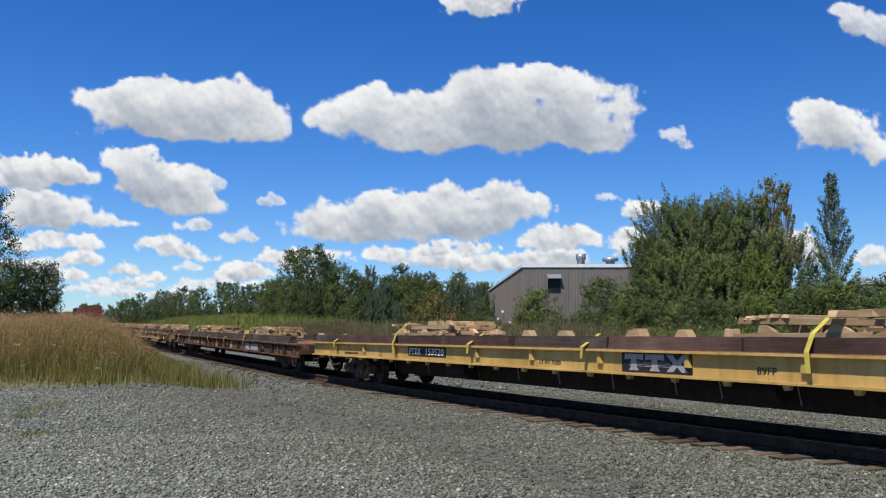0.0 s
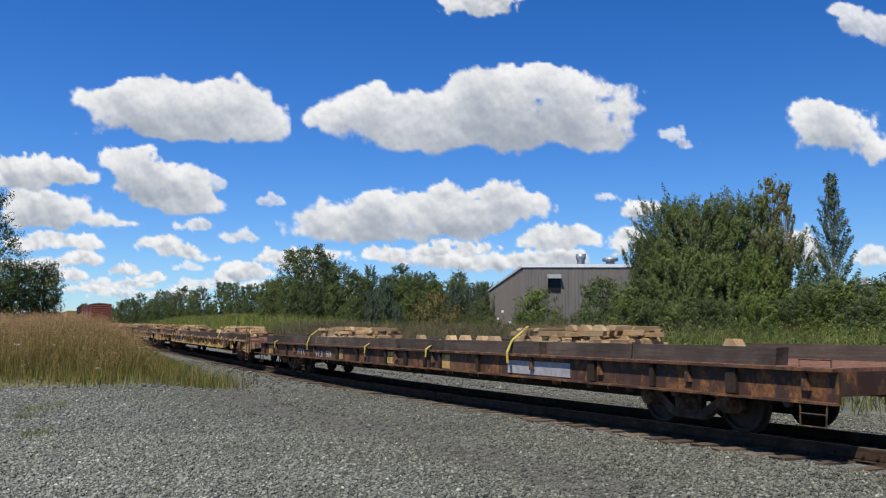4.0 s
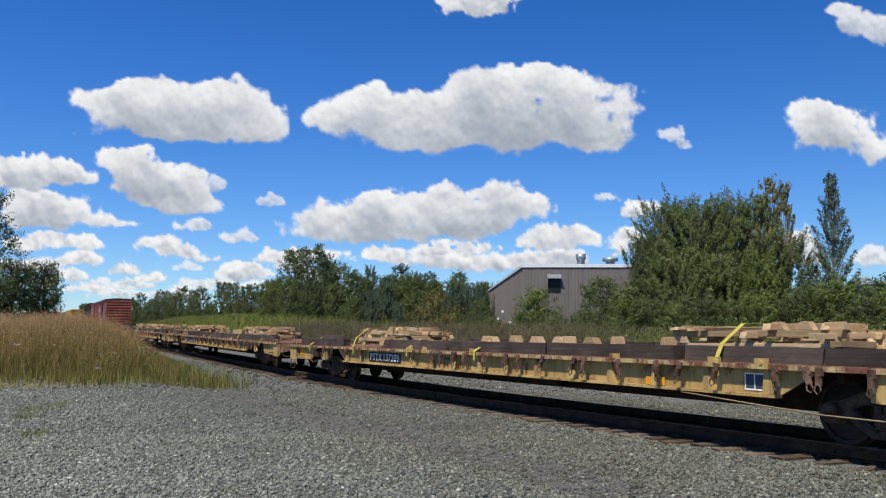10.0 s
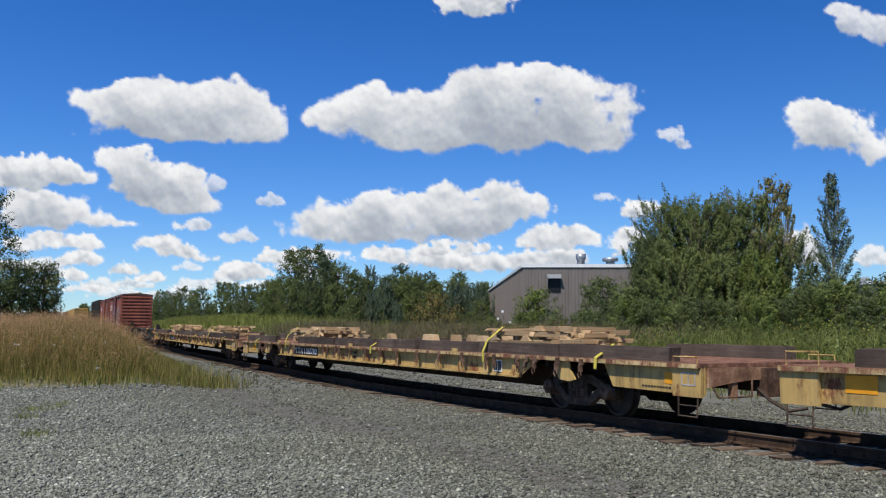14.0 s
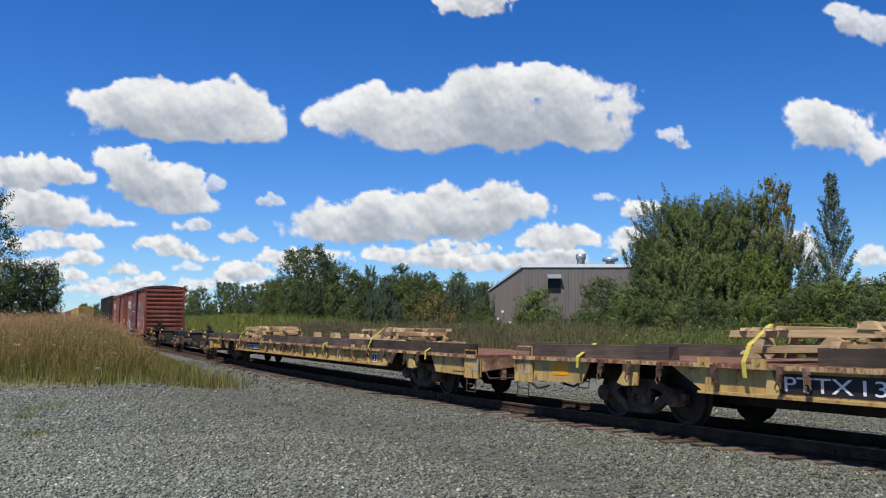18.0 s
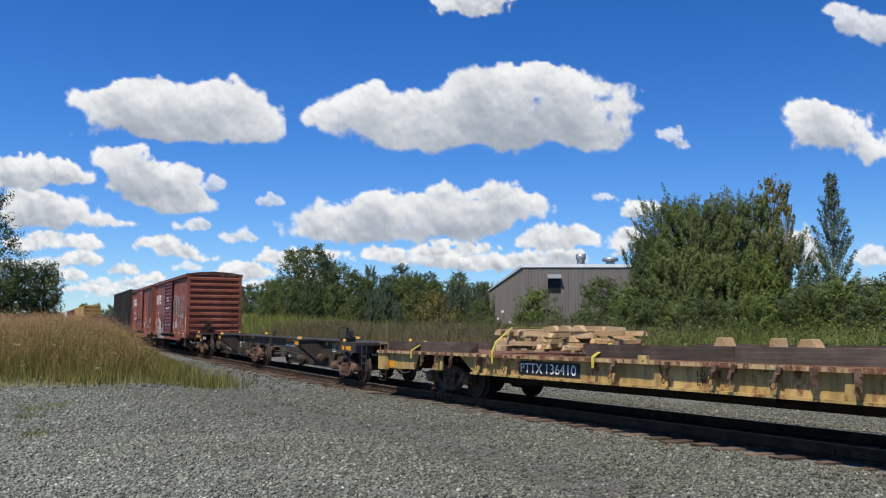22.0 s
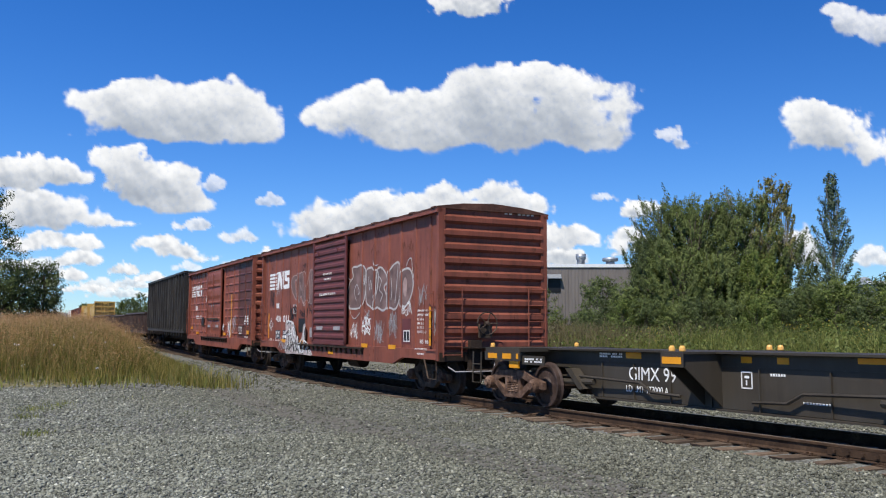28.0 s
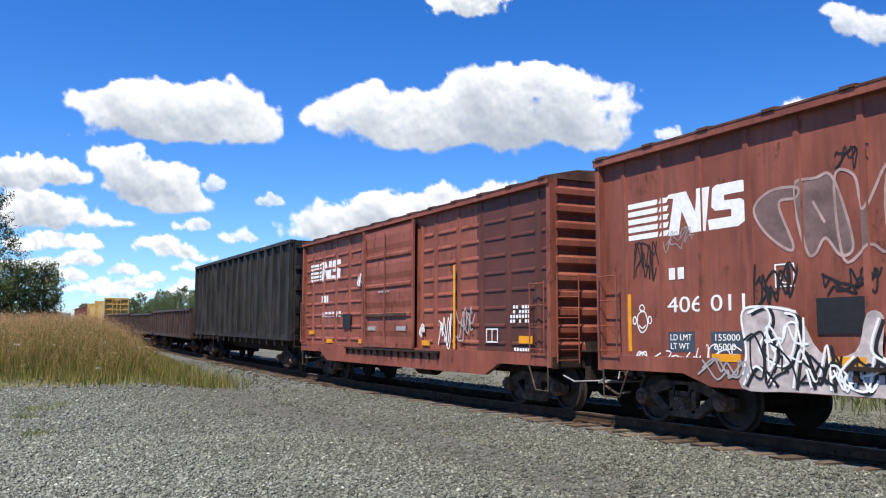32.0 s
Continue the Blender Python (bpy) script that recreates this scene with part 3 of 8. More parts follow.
def add_truck(car, x, kit="dark", spins=True):
    bolster, frame_me, spring, wheels, cap = TRUCK_KITS[kit]
    tr = mesh_part("truck", bolster, None, car, "cast steel four-wheel truck", pose(x, 0, 0))
    for s in (-1, 1):
        mesh_part("side_frame", frame_me, None, tr, "", pose(0, s * 1.0, 0, 0, 0, 0 if s < 0 else 180))
        for dx in (-0.14, 0.0, 0.14):
            mesh_part("spring", spring, None, tr, "coil spring", pose(dx, s * 1.02, 0))
        for dx in (-0.89, 0.89):
            mesh_part("bearing_cap", cap, None, tr, "rust-brown bearing end cap, lighter for the light it catches", pose(dx, s * 1.0, 0.44, 0, 0, 0 if s < 0 else 180))
    for s in (-1, 1):
        ws = mesh_part("wheelset", wheels, None, tr, "steel wheels on an axle", pose(s * 0.89, 0, WHEEL_R))
        if spins:
            WHEELS.append((ws, s * 0.89))
    return tr


def coupler_mesh():
    bm = bm_new()
    box(bm, 0.0, 0.55, -0.09, 0.09, 0.76, 0.93)
    prism(bm, [(0.50, -0.15), (0.66, -0.17), (0.74, -0.10), (0.70, 0.02), (0.76, 0.06), (0.74, 0.16), (0.56, 0.17), (0.46, 0.10)], 0.70, 0.99, "z")
    soften(bm, 0.015)
    tube(bm, [(0.12, 0.0, 0.72), (0.2, 0.28, 0.66), (0.2, 1.2, 0.68)], 0.014, 5)
    tube(bm, [(0.0, -0.35, 0.66), (0.25, -0.38, 0.5), (0.55, -0.33, 0.36), (0.80, -0.22, 0.42)], 0.028, 6)
    return keep_mesh("coupler", bm, M_TRUCK)


COUPLER = coupler_mesh()


def couplers(car, half, reach=0.73):
    for s in (-1, 1):
        m = pose(s * (half - (0.73 - reach)), 0, 0, 0, 0, 0 if s > 0 else 180)
        mesh_part("coupler", COUPLER, None, car, "knuckle coupler with air hose", m)


def step_mesh():
    bm = bm_new()
    tube(bm, [(-0.21, 0, 0.02), (-0.2, -0.02, -0.3), (0.2, -0.02, -0.3), (0.21, 0, 0.02)], 0.016, 5)
    tube(bm, [(-0.2, -0.01, -0.14), (0.2, -0.01, -0.14)], 0.013, 5)
    return keep_mesh("sill_step", bm, M_TRUCK)


SILL_STEP = step_mesh()


def plate(car, name, s_lo, s_hi, z0, z1, y, material, label="", centre=0.0, proud=0.006):
    """A thin plate on a car's near side between two places of the train."""
    bm = bm_new()
    box(bm, centre - s_hi, centre - s_lo, y - proud, y, z0, z1)
    return part(name, bm, material, car, label)


def letters(car, name, text, s_lo, s_hi, z0, z1, y, material, centre, label=""):
    """Stencilled characters fitted into a box on a car's near side."""
    cu = bpy.data.curves.new(name, "FONT")
    cu.body = text
    cu.extrude = 0.002
    tmp = bpy.data.objects.new(name, cu)
    scene.collection.objects.link(tmp)
    dg = bpy.context.evaluated_depsgraph_get()
    me = bpy.data.meshes.new_from_object(tmp.evaluated_get(dg))
    bpy.data.objects.remove(tmp)
    bpy.data.curves.remove(cu)
    co = np.empty(len(me.vertices) * 3)
    me.vertices.foreach_get("co", co)
    co = co.reshape(-1, 3)
    lo, hi = co.min(0), co.max(0)
    x = centre - s_hi + (co[:, 0] - lo[0]) / (hi[0] - lo[0]) * (s_hi - s_lo)
    z = z0 + (co[:, 1] - lo[1]) / (hi[1] - lo[1]) * (z1 - z0)
    me.vertices.foreach_set("co", np.stack([x, y - co[:, 2] - 0.003, z], 1).ravel())
    me.update()
    return mesh_part(name, me, material, car, label)


def bars(car, name, s_lo, s_hi, z0, z1, y, material, centre, count, rows=1, fill=0.68, seed=1):
    """Writing too worn to read: plain bars of its size."""
    rng = random.Random(seed)
    w, h = (s_hi - s_lo) / count, (z1 - z0) / rows
    if rows == 1 and count <= 6:
        for k in range(count):
            bm = bm_new()
            x = centre - s_hi + (k + (1 - fill) / 2) * w
            box(bm, x, x + w * fill, y - 0.004, y - 0.001, z0 + h * 0.1, z1 - h * 0.1)
            part(name, bm, material, car, "worn stencilled bar")
        return None
    bm = bm_new()
    for r in range(rows):
        for k in range(count):
            if rows > 1 and rng.random() < 0.15:
                continue
            x = centre - s_hi + (k + (1 - fill) / 2) * w
            zz = z0 + r * h
            box(bm, x, x + w * fill, y - 0.004, y - 0.001, zz + h * 0.15, zz + h * 0.85)
    return part(name, bm, material, car, "worn stencilled lettering")


# ---- loads on the flat cars ----
def beam_mesh(seed, length, w, h, material):
    rng = random.Random(seed)
    bm = bm_new()
    box(bm, -length / 2, length / 2, -w / 2, w / 2, 0, h)
    bmesh.ops.subdivide_edges(bm, edges=[e for e in bm.edges if abs(e.verts[0].co.x - e.verts[1].co.x) > 1], cuts=6)
    for v in bm.verts:
        v.co += Vector((rng.uniform(-0.02, 0.02), rng.uniform(-0.012, 0.012), rng.uniform(-0.002, 0.012) if v.co.z > 0.05 else 0))
    return keep_mesh("timber_beam", bm, material)


BEAMS = {}


def beam(s_lo, s_hi, deck, l_off, seed=0, h=0.22):
    length = round((s_hi - s_lo) * 2) / 2
    red = deck > 1.15 and seed % 4 != 3
    key = (length, seed % 3, round(h, 2), red)
    if key not in BEAMS:
        BEAMS[key] = beam_mesh(int(length * 10) + seed % 3, length, 0.22, h, M_REDTIMBER if red else M_DARKWOOD)
    ob = mesh_part("timber_beam", BEAMS[key], None)
    tagged(ob, "long reddish-brown timber lying on a flat car" if red else "long dark creosoted timber lying on a flat car", "timber", "timbers on the flat cars")
    return rolling(ob, (s_lo + s_hi) / 2, deck, l_off)


def cradle_mesh(wide=0.46, high=0.30, deep=0.30, flip=0):
    bm = bm_new()
    prism(bm, [(-wide / 2, 0.0), (wide / 2, 0.0), (wide / 2, 0.07), (wide * 0.16, high), (-wide * 0.2, high), (-wide / 2, 0.09)], -deep / 2, deep / 2)
    soften(bm, 0.008)
    return keep_mesh("wood_cradle", bm, M_PALEWOOD)


CRADLES = [cradle_mesh(0.56, 0.33, 0.2), cradle_mesh(0.42, 0.35, 0.24), cradle_mesh(0.2, 0.34, 0.3), cradle_mesh(0.62, 0.32, 0.2)]


def cradle(s, deck, l_off, k, turn=0):
    ob = mesh_part("wood_cradle", CRADLES[k % 4], None)
    tagged(ob, "pale sawn wood chock with a sloping notch", "wood block", "wood chocks on the flat cars")
    ob = rolling(ob, s, deck, l_off, turn)
    return ob


def plank_mesh(length, w, h, seed, slope=0.0):
    rng = random.Random(seed)
    bm = bm_new()
    box(bm, -length / 2, length / 2, -w / 2, w / 2, 0, h)
    for v in bm.verts:
        if slope and v.co.z > h / 2:
            v.co.x -= math.copysign(slope, v.co.x)
        v.co += Vector((rng.uniform(-0.03, 0.03), rng.uniform(-0.004, 0.004), rng.uniform(-0.004, 0.004)))
    soften(bm, 0.004)
    return keep_mesh("board", bm, M_PALEWOOD)


PLANKS = {"runner": [plank_mesh(3.2, 0.10, 0.09, 1), plank_mesh(3.0, 0.10, 0.10, 2), plank_mesh(3.4, 0.09, 0.10, 3)],
          "cross": [plank_mesh(1.5, 0.14, 0.05, 4, 0.05), plank_mesh(1.4, 0.13, 0.06, 5, 0.06), plank_mesh(1.6, 0.15, 0.05, 6)],
          "block": [plank_mesh(0.34, 0.10, 0.11, 7, 0.09), plank_mesh(0.26, 0.12, 0.10, 8), plank_mesh(0.44, 0.10, 0.11, 9, 0.14)],
          "short": [plank_mesh(0.62, 0.13, 0.09, 10, 0.03), plank_mesh(0.5, 0.11, 0.10, 11), plank_mesh(0.8, 0.14, 0.08, 12)]}
LUMBER_NAMES = {"runner": "runner", "cross": "board", "block": "block", "short": "offcut"}


def lumber_stack(s_lo, s_hi, deck, seed, strap_s=None):
    """A knocked-down wooden rack and a heap of short pieces beside it, lashed down."""
    rng = random.Random(seed)
    mid, half = (s_lo + s_hi) / 2, (s_hi - s_lo) / 2
    st = thing("lumber_stack", Matrix(), "strapped pale wooden racks and offcuts on a flat car", "lumber stack", "lumber stacks")
    rolling(st, mid, deck)

    def put(kind, x, y, z, turn, loose=2.5):
        me = PLANKS[kind][rng.randrange(3)]
        mesh_part(LUMBER_NAMES[kind], me, None, st, "", pose(x, y, z, rng.uniform(-2, 2), rng.uniform(-1.2, 1.2), turn + rng.uniform(-loose, loose)))
    for y in (-1.12, -0.45, 0.2):
        for k in range(3):
            put("block", -half * 0.8 + k * half * 0.75 + rng.uniform(-0.1, 0.1), y, 0.06, 0)
            put("block", -half * 0.7 + k * half * 0.7 + rng.uniform(-0.1, 0.1), y, 0.26, 0)
        put("runner", -0.1 + rng.uniform(-0.1, 0.1), y - 0.02, 0.165, 0)
        put("runner", -0.05 + rng.uniform(-0.1, 0.1), y + 0.02, 0.36, 0)
    for k in range(5):                                       # boards laid across the rack
        put("cross", -half + 0.28 + k * 0.17, -0.45 + rng.uniform(-0.1, 0.1), 0.452 + rng.uniform(0, 0.012), 90)
    put("cross", -half + 0.2, -0.45, 0.11, 90)
    for layer in range(4):                                   # the heap of short pieces
        for k in range(17 - 3 * layer):
            x = half * rng.uniform(0.0, 0.95 - 0.08 * layer)
            put("short", x, rng.uniform(-1.1, 0.3), 0.10 + layer * 0.115 + rng.uniform(0, 0.02), 90 if rng.random() < 0.75 else 0, 9)
    for k in range(3):
        put("block", half * (0.25 + 0.25 * k), -1.1, 0.46, 0, 8)
    if strap_s is not None:
        bm = bm_new()
        xs = mid - strap_s
        pts = [(xs - 0.05, -1.58, -0.26 if deck > 1.1 else -0.2), (xs - 0.07, -1.58, 0.02), (xs - 0.03, -1.49, 0.26), (xs + 0.07, -1.16, 0.55), (xs + 0.1, -0.2, 0.56), (xs + 0.08, 0.35, 0.5), (xs - 0.1, 1.58, 0.02)]
        for p, q in zip(pts, pts[1:]):
            d = Vector((0.04, 0, 0))
            up = Vector((0, -0.002, 0.004))
            quad = [Vector(p) - d, Vector(p) + d, Vector(q) + d, Vector(q) - d]
            a = [bm.verts.new(v) for v in quad]
            b = [bm.verts.new(v + up) for v in quad]
            bm.faces.new(a)
            bm.faces.new(b[::-1])
            for i in range(4):
                bm.faces.new((a[i], a[(i + 1) % 4], b[(i + 1) % 4], b[i]))
        part("strap", bm, M_STRAP, st, "tight bright yellow webbing strap")
    return st


# ---- flat cars ----
def sheet_side(bm, xz, y, thick=0.03):
    prism(bm, xz, y - thick / 2, y + thick / 2)


def shackle_mesh():
    bm = bm_new()
    box(bm, -0.045, 0.045, -0.06, 0.0, -0.05, 0.06)
    box(bm, -0.03, 0.03, -0.09, -0.02, -0.17, -0.04)
    tube(bm, [(-0.03, -0.07, -0.16), (-0.05, -0.08, -0.23), (0.0, -0.085, -0.28), (0.05, -0.08, -0.23), (0.03, -0.07, -0.16)], 0.014, 5)
    soften(bm, 0.004)
    return keep_mesh("lashing_hook", bm, M_RUSTTRUCK)


SHACKLE = shackle_mesh()


def gusset_mesh(material, z0, z1, wide=0.16):
    bm = bm_new()
    prism(bm, [(-wide / 2, z0), (wide * 0.9, z0), (wide / 4, z1), (-wide / 4, z1)], -0.06, 0.0)
    soften(bm, 0.006)
    return keep_mesh("stake_pocket", bm, material)


def tab_mesh(material):
    bm = bm_new()
    prism(bm, [(-0.075, 0.0), (0.075, 0.0), (0.04, -0.085), (-0.04, -0.085)], -0.035, 0.035)
    return keep_mesh("tab", bm, material)


def loop_rail(bm, x0, x1, y, z, h):
    tube(bm, [(x0, y, z), (x0, y, z + h), (x1, y, z + h), (x1, y, z)], 0.013, 5)


def low_flat(s0, s1, paint, label, seed, clear=(0.0, 0.0)):
    """Long low flat car with side sills notched over its trucks."""
    sc, half = (s0 + s1) / 2, (s1 - s0) / 2 - 0.73
    car = car_rolling(thing("flat_car", Matrix(), label, "railway car", "flat cars"), s0, s1)
    rng = random.Random(seed)
    xt = half - 3.5
    bm = bm_new()
    box(bm, -half, half, -1.55, 1.55, 1.0, 1.06)
    part("deck", bm, M_DECK, car, "rusted steel deck plate")
    for s in (-1, 1):
        bm = bm_new()
        box(bm, -half + 0.02, half - 0.02, s * 1.56 - 0.012, s * 1.56 + 0.012, 0.985, 1.05)
        part("deck_edge", bm, M_EDGE, car, "chipped cream edge strip")
    bm = bm_new()
    prism(bm, [(-xt + 1.2, 0.36), (xt - 1.2, 0.36), (xt - 0.2, 0.62), (half, 0.62), (half, 1.0), (-half, 1.0), (-half, 0.62), (-xt + 0.2, 0.62)], -0.38, 0.38)
    part("centre_sill", bm, M_UNDER, car, "grimy fish-belly centre sill")
    for k in range(17):
        bm = bm_new()
        x = -half + 1.2 + k * (2 * half - 2.4) / 16
        box(bm, x - 0.05, x + 0.05, -1.4, 1.4, 0.84, 0.995)
        part("cross_bearer", bm, M_UNDER, car)
    for s in (-1, 1):
        y = s * 1.42
        bm = bm_new()
        xm = xt - 1.15
        sheet_side(bm, [(-xm + 0.5, 0.64), (xm - 0.5, 0.64), (xm + 0.15, 0.99), (-xm - 0.15, 0.99)], y, 0.03)
        sill = part("side_sill", bm, paint, car, "yellow painted side sill")
        bm = bm_new()
        box(bm, -xm + 0.5, xm - 0.5, y + min(0, s * 0.1), y + max(0, s * 0.1), 0.60, 0.64)
        part("bottom_flange", bm, paint, sill)
        for e in (-1, 1):
            bm = bm_new()
            xa, xb = e * (xt + 1.08), e * half
            sheet_side(bm, [(xa, 0.99), (xa + e * 0.25, 0.60), (xb, 0.58), (xb, 1.0)], s * 1.44, 0.03)
            box(bm, min(xb - e * 0.62, xb), max(xb - e * 0.62, xb), s * 1.50 - 0.02, s * 1.50 + 0.02, 0.55, 1.03)
            part("end_panel", bm, paint, car, "yellow corner panel")
            bm = bm_new()
            prism(bm, [(e * (xt - 0.30), 1.0), (e * (xt + 0.12), 1.0), (e * (xt + 0.12), 0.84), (e * (xt + 0.28), 0.66), (e * (xt + 0.10), 0.62), (e * (xt - 0.24), 0.64)], s * 1.48 - 0.02, s * 1.48 + 0.02)
            part("load_plate", bm, paint, car, "yellow bracket plate over the truck")
            mesh_part("sill_step", SILL_STEP, None, car, "steel sill step", pose(e * (half - 0.3), s * 1.50, 0.56))
            bm = bm_new()
            loop_rail(bm, e * (half - 0.62), e * (half - 0.1), s * 1.5, 1.05, 0.10 if e > 0 else 0.19)
            part("grab_iron", bm, paint, car, "painted bent grab iron")
        if s < 0:
            me = gusset_mesh(paint, 0.64, 0.99)
            n = 15
            for k in range(n):
                x = -xm + 0.7 + k * (2 * xm - 1.4) / (n - 1)
                if clear[0] - 0.15 < sc - x < clear[1] + 0.15:          # keeps the number free
                    continue
                mesh_part("stake_pocket", me, None, sill, "", pose(x, y - 0.015, 0, 0, 0, 0))
                for dx in ((rng.uniform(0.18, 0.4),) if rng.random() < 0.6 else (rng.uniform(0.15, 0.3), rng.uniform(0.5, 0.75))):
                    mesh_part("lashing_hook", SHACKLE, None, car, "rusty lashing hook", pose(x + dx, -1.55, 0.98, rng.uniform(-4, 4), rng.uniform(-22, 22), 0))
                if rng.random() < 0.35:
                    bm = bm_new()
                    xx = x + rng.uniform(-0.35, 0.2)
                    box(bm, xx, xx + 0.24, -1.575, -1.545, 0.985, 1.13)
                    lathe(bm, [(0.03, -1.59), (0.03, -1.56)], "y", 8, (xx + 0.12, 0, 1.07))
                    part("keeper_plate", bm, paint, car, "yellow keeper plate")
            for e in (-1, 1):
                for k in range(3):
                    mesh_part("lashing_hook", SHACKLE, None, car, "rusty lashing hook", pose(e * (xt - 0.9 + k * 0.75), -1.55, 0.98))
    for e in (-1, 1):                               # rusty car ends round the coupler pocket
        bm = bm_new()
        xs = sorted((e * (half - 0.1), e * (half + 0.035)))
        prism(bm, [(-1.40, 0.995), (1.40, 0.995), (1.40, 0.70), (0.95, 0.76), (0.5, 0.80), (-0.5, 0.80), (-0.95, 0.76), (-1.40, 0.70)], xs[0], xs[1], "x")
        end = part("end_sill", bm, M_ENDRUST, car, "flaking orange-rusted end sill")
        for y in (-0.86, 0.86):
            bm = bm_new()
            box(bm, *sorted((e * (half - 0.08), e * (half + 0.02))), y - 0.05, y + 0.05, 0.52, 0.79)
            part("brace", bm, M_ENDRUST, end)
        bm = bm_new()
        box(bm, *sorted((e * (half - 0.05), e * (half + 0.16))), -0.34, 0.34, 0.54, 0.98)
        part("striker", bm, M_RUSTTRUCK, end, "dark rusted striker casting")
        bm = bm_new()
        tube(bm, [(e * (half + 0.06), -1.36, 0.72), (e * (half + 0.12), -1.3, 0.56), (e * (half + 0.12), -0.62, 0.56), (e * (half + 0.06), -0.55, 0.80)], 0.016, 5)
        part("uncoupling_lever", bm, M_RUSTTRUCK, car, "bent rusty uncoupling lever")
    # brake gear below the sill
    bm = bm_new()
    lathe(bm, [(0.02, -0.5), (0.2, -0.48), (0.2, 0.48), (0.02, 0.5)], "x", 12, (1.5, -0.65, 0.62))
    part("air_reservoir", bm, M_UNDER, car, "grimy air reservoir")
    bm = bm_new()
    box(bm, -1.2, -0.5, -0.9, -0.5, 0.5, 0.8)
    part("brake_valve", bm, M_UNDER, car, "brake valve box")
    couplers(car, half)
    for e in (-1, 1):
        add_truck(car, e * xt - 0.25)
    return car, sc, half


def high_flat(s0, s1, paint, label, deck, sill_bottom, seed, clear=(0.0, 0.0)):
    """Long flat car with straight deep side sills over its trucks."""
    sc, half = (s0 + s1) / 2, (s1 - s0) / 2 - 0.73
    car = car_rolling(thing("flat_car", Matrix(), label, "railway car", "flat cars"), s0, s1)
    rng = random.Random(seed)
    xt = half - 3.1
    bm = bm_new()
    box(bm, -half, half, -1.52, 1.52, deck - 0.05, deck)
    part("deck", bm, M_DECK, car, "rusted steel deck plate")
    bm = bm_new()
    prism(bm, [(-xt + 1.6, 0.34), (xt - 1.6, 0.34), (xt - 0.6, 0.66), (half, 0.66), (half, deck - 0.05), (-half, deck - 0.05), (-half, 0.66), (-xt + 0.6, 0.66)], -0.4, 0.4)
    part("centre_sill", bm, M_UNDER, car, "grimy fish-belly centre sill")
    for k in range(19):
        bm = bm_new()
        x = -half + 0.9 + k * (2 * half - 1.8) / 18
        box(bm, x - 0.05, x + 0.05, -1.36, 1.36, deck - 0.28, deck - 0.055)
        part("cross_bearer", bm, M_UNDER, car)
    me_tab = tab_mesh(paint)
    for s in (-1, 1):
        y = s * 1.40
        bm = bm_new()
        sheet_side(bm, [(-half, sill_bottom), (half, sill_bottom), (half, deck - 0.05), (-half, deck - 0.05)], y, 0.03)
        lo, hi = sorted((y, y + s * 0.10))
        sill = part("side_sill", bm, paint, car, "straight painted side sill")
        bm = bm_new()
        box(bm, -half, half, lo, hi, sill_bottom - 0.012, sill_bottom + 0.022)
        part("bottom_flange", bm, paint, sill)
        bm = bm_new()
        lo, hi = sorted((y, y + s * 0.13))
        box(bm, -half, half, lo, hi, deck - 0.052, deck - 0.012)
        part("top_flange", bm, paint, sill)
        if s < 0:
            n = 24
            me_g = gusset_mesh(paint, sill_bottom + 0.15, deck - 0.06, 0.10)
            for k in range(n):
                x = -half + 0.8 + k * (2 * half - 1.6) / (n - 1)
                mesh_part("tab", me_tab, None, sill, "", pose(x, y - 0.02, sill_bottom))
                if k % 2 and not clear[0] - 0.2 < sc - x - 0.3 < clear[1] + 0.2:
                    mesh_part("stake_pocket", me_g, None, sill, "", pose(x + 0.3, y - 0.015, 0))
        for e in (-1, 1):
            mesh_part("sill_step", SILL_STEP, None, car, "steel sill step", pose(e * (half - 0.35), s * 1.47, sill_bottom))
            bm = bm_new()
            loop_rail(bm, e * (half - 0.55), e * (half - 0.05), s * 1.48, deck, 0.10)
            part("grab_iron", bm, M_RUSTTRUCK, car, "bent grab iron")
    for e in (-1, 1):
        bm = bm_new()
        box(bm, min(e * (half - 0.03), e * half), max(e * (half - 0.03), e * half), -1.4, 1.4, sill_bottom + 0.1, deck - 0.05)
        part("end_sill", bm, paint, car, "end sill")
    bm = bm_new()
    lathe(bm, [(0.02, -0.5), (0.2, -0.48), (0.2, 0.48), (0.02, 0.5)], "x", 12, (-4.5, -0.7, 0.6))
    part("air_reservoir", bm, M_UNDER, car, "grimy air reservoir")
    bm = bm_new()
    lathe(bm, [(0.02, -0.3), (0.16, -0.28), (0.16, 0.28), (0.02, 0.3)], "x", 12, (5.0, -0.7, 0.62))
    part("brake_cylinder", bm, M_UNDER, car, "brake cylinder")
    rs_ = random.Random(seed)
    for k in range(12):
        bm = bm_new()
        x = -half + 4.5 + k * (2 * half - 9) / 11 + rs_.uniform(-0.4, 0.4)
        tube(bm, [(x, -0.42, deck - 0.3), (x + 0.1, -0.42, 0.42)], 0.012, 4)
        part("hanger_rod", bm, M_GREYPAINT, car, "thin hanging rod")
    bm = bm_new()
    x = -half + 1.9
    tube(bm, [(x - 0.55, -1.3, sill_bottom), (x - 0.5, -1.28, sill_bottom - 0.3), (x - 0.2, -1.26, sill_bottom - 0.46), (x + 0.15, -1.28, sill_bottom - 0.36), (x + 0.3, -1.3, sill_bottom)], 0.02, 6)
    part("bent_pipe", bm, M_UNDER, car, "bent brake pipe")
    couplers(car, half)
    for e in (-1, 1):
        add_truck(car, e * xt)
    return car, sc, half


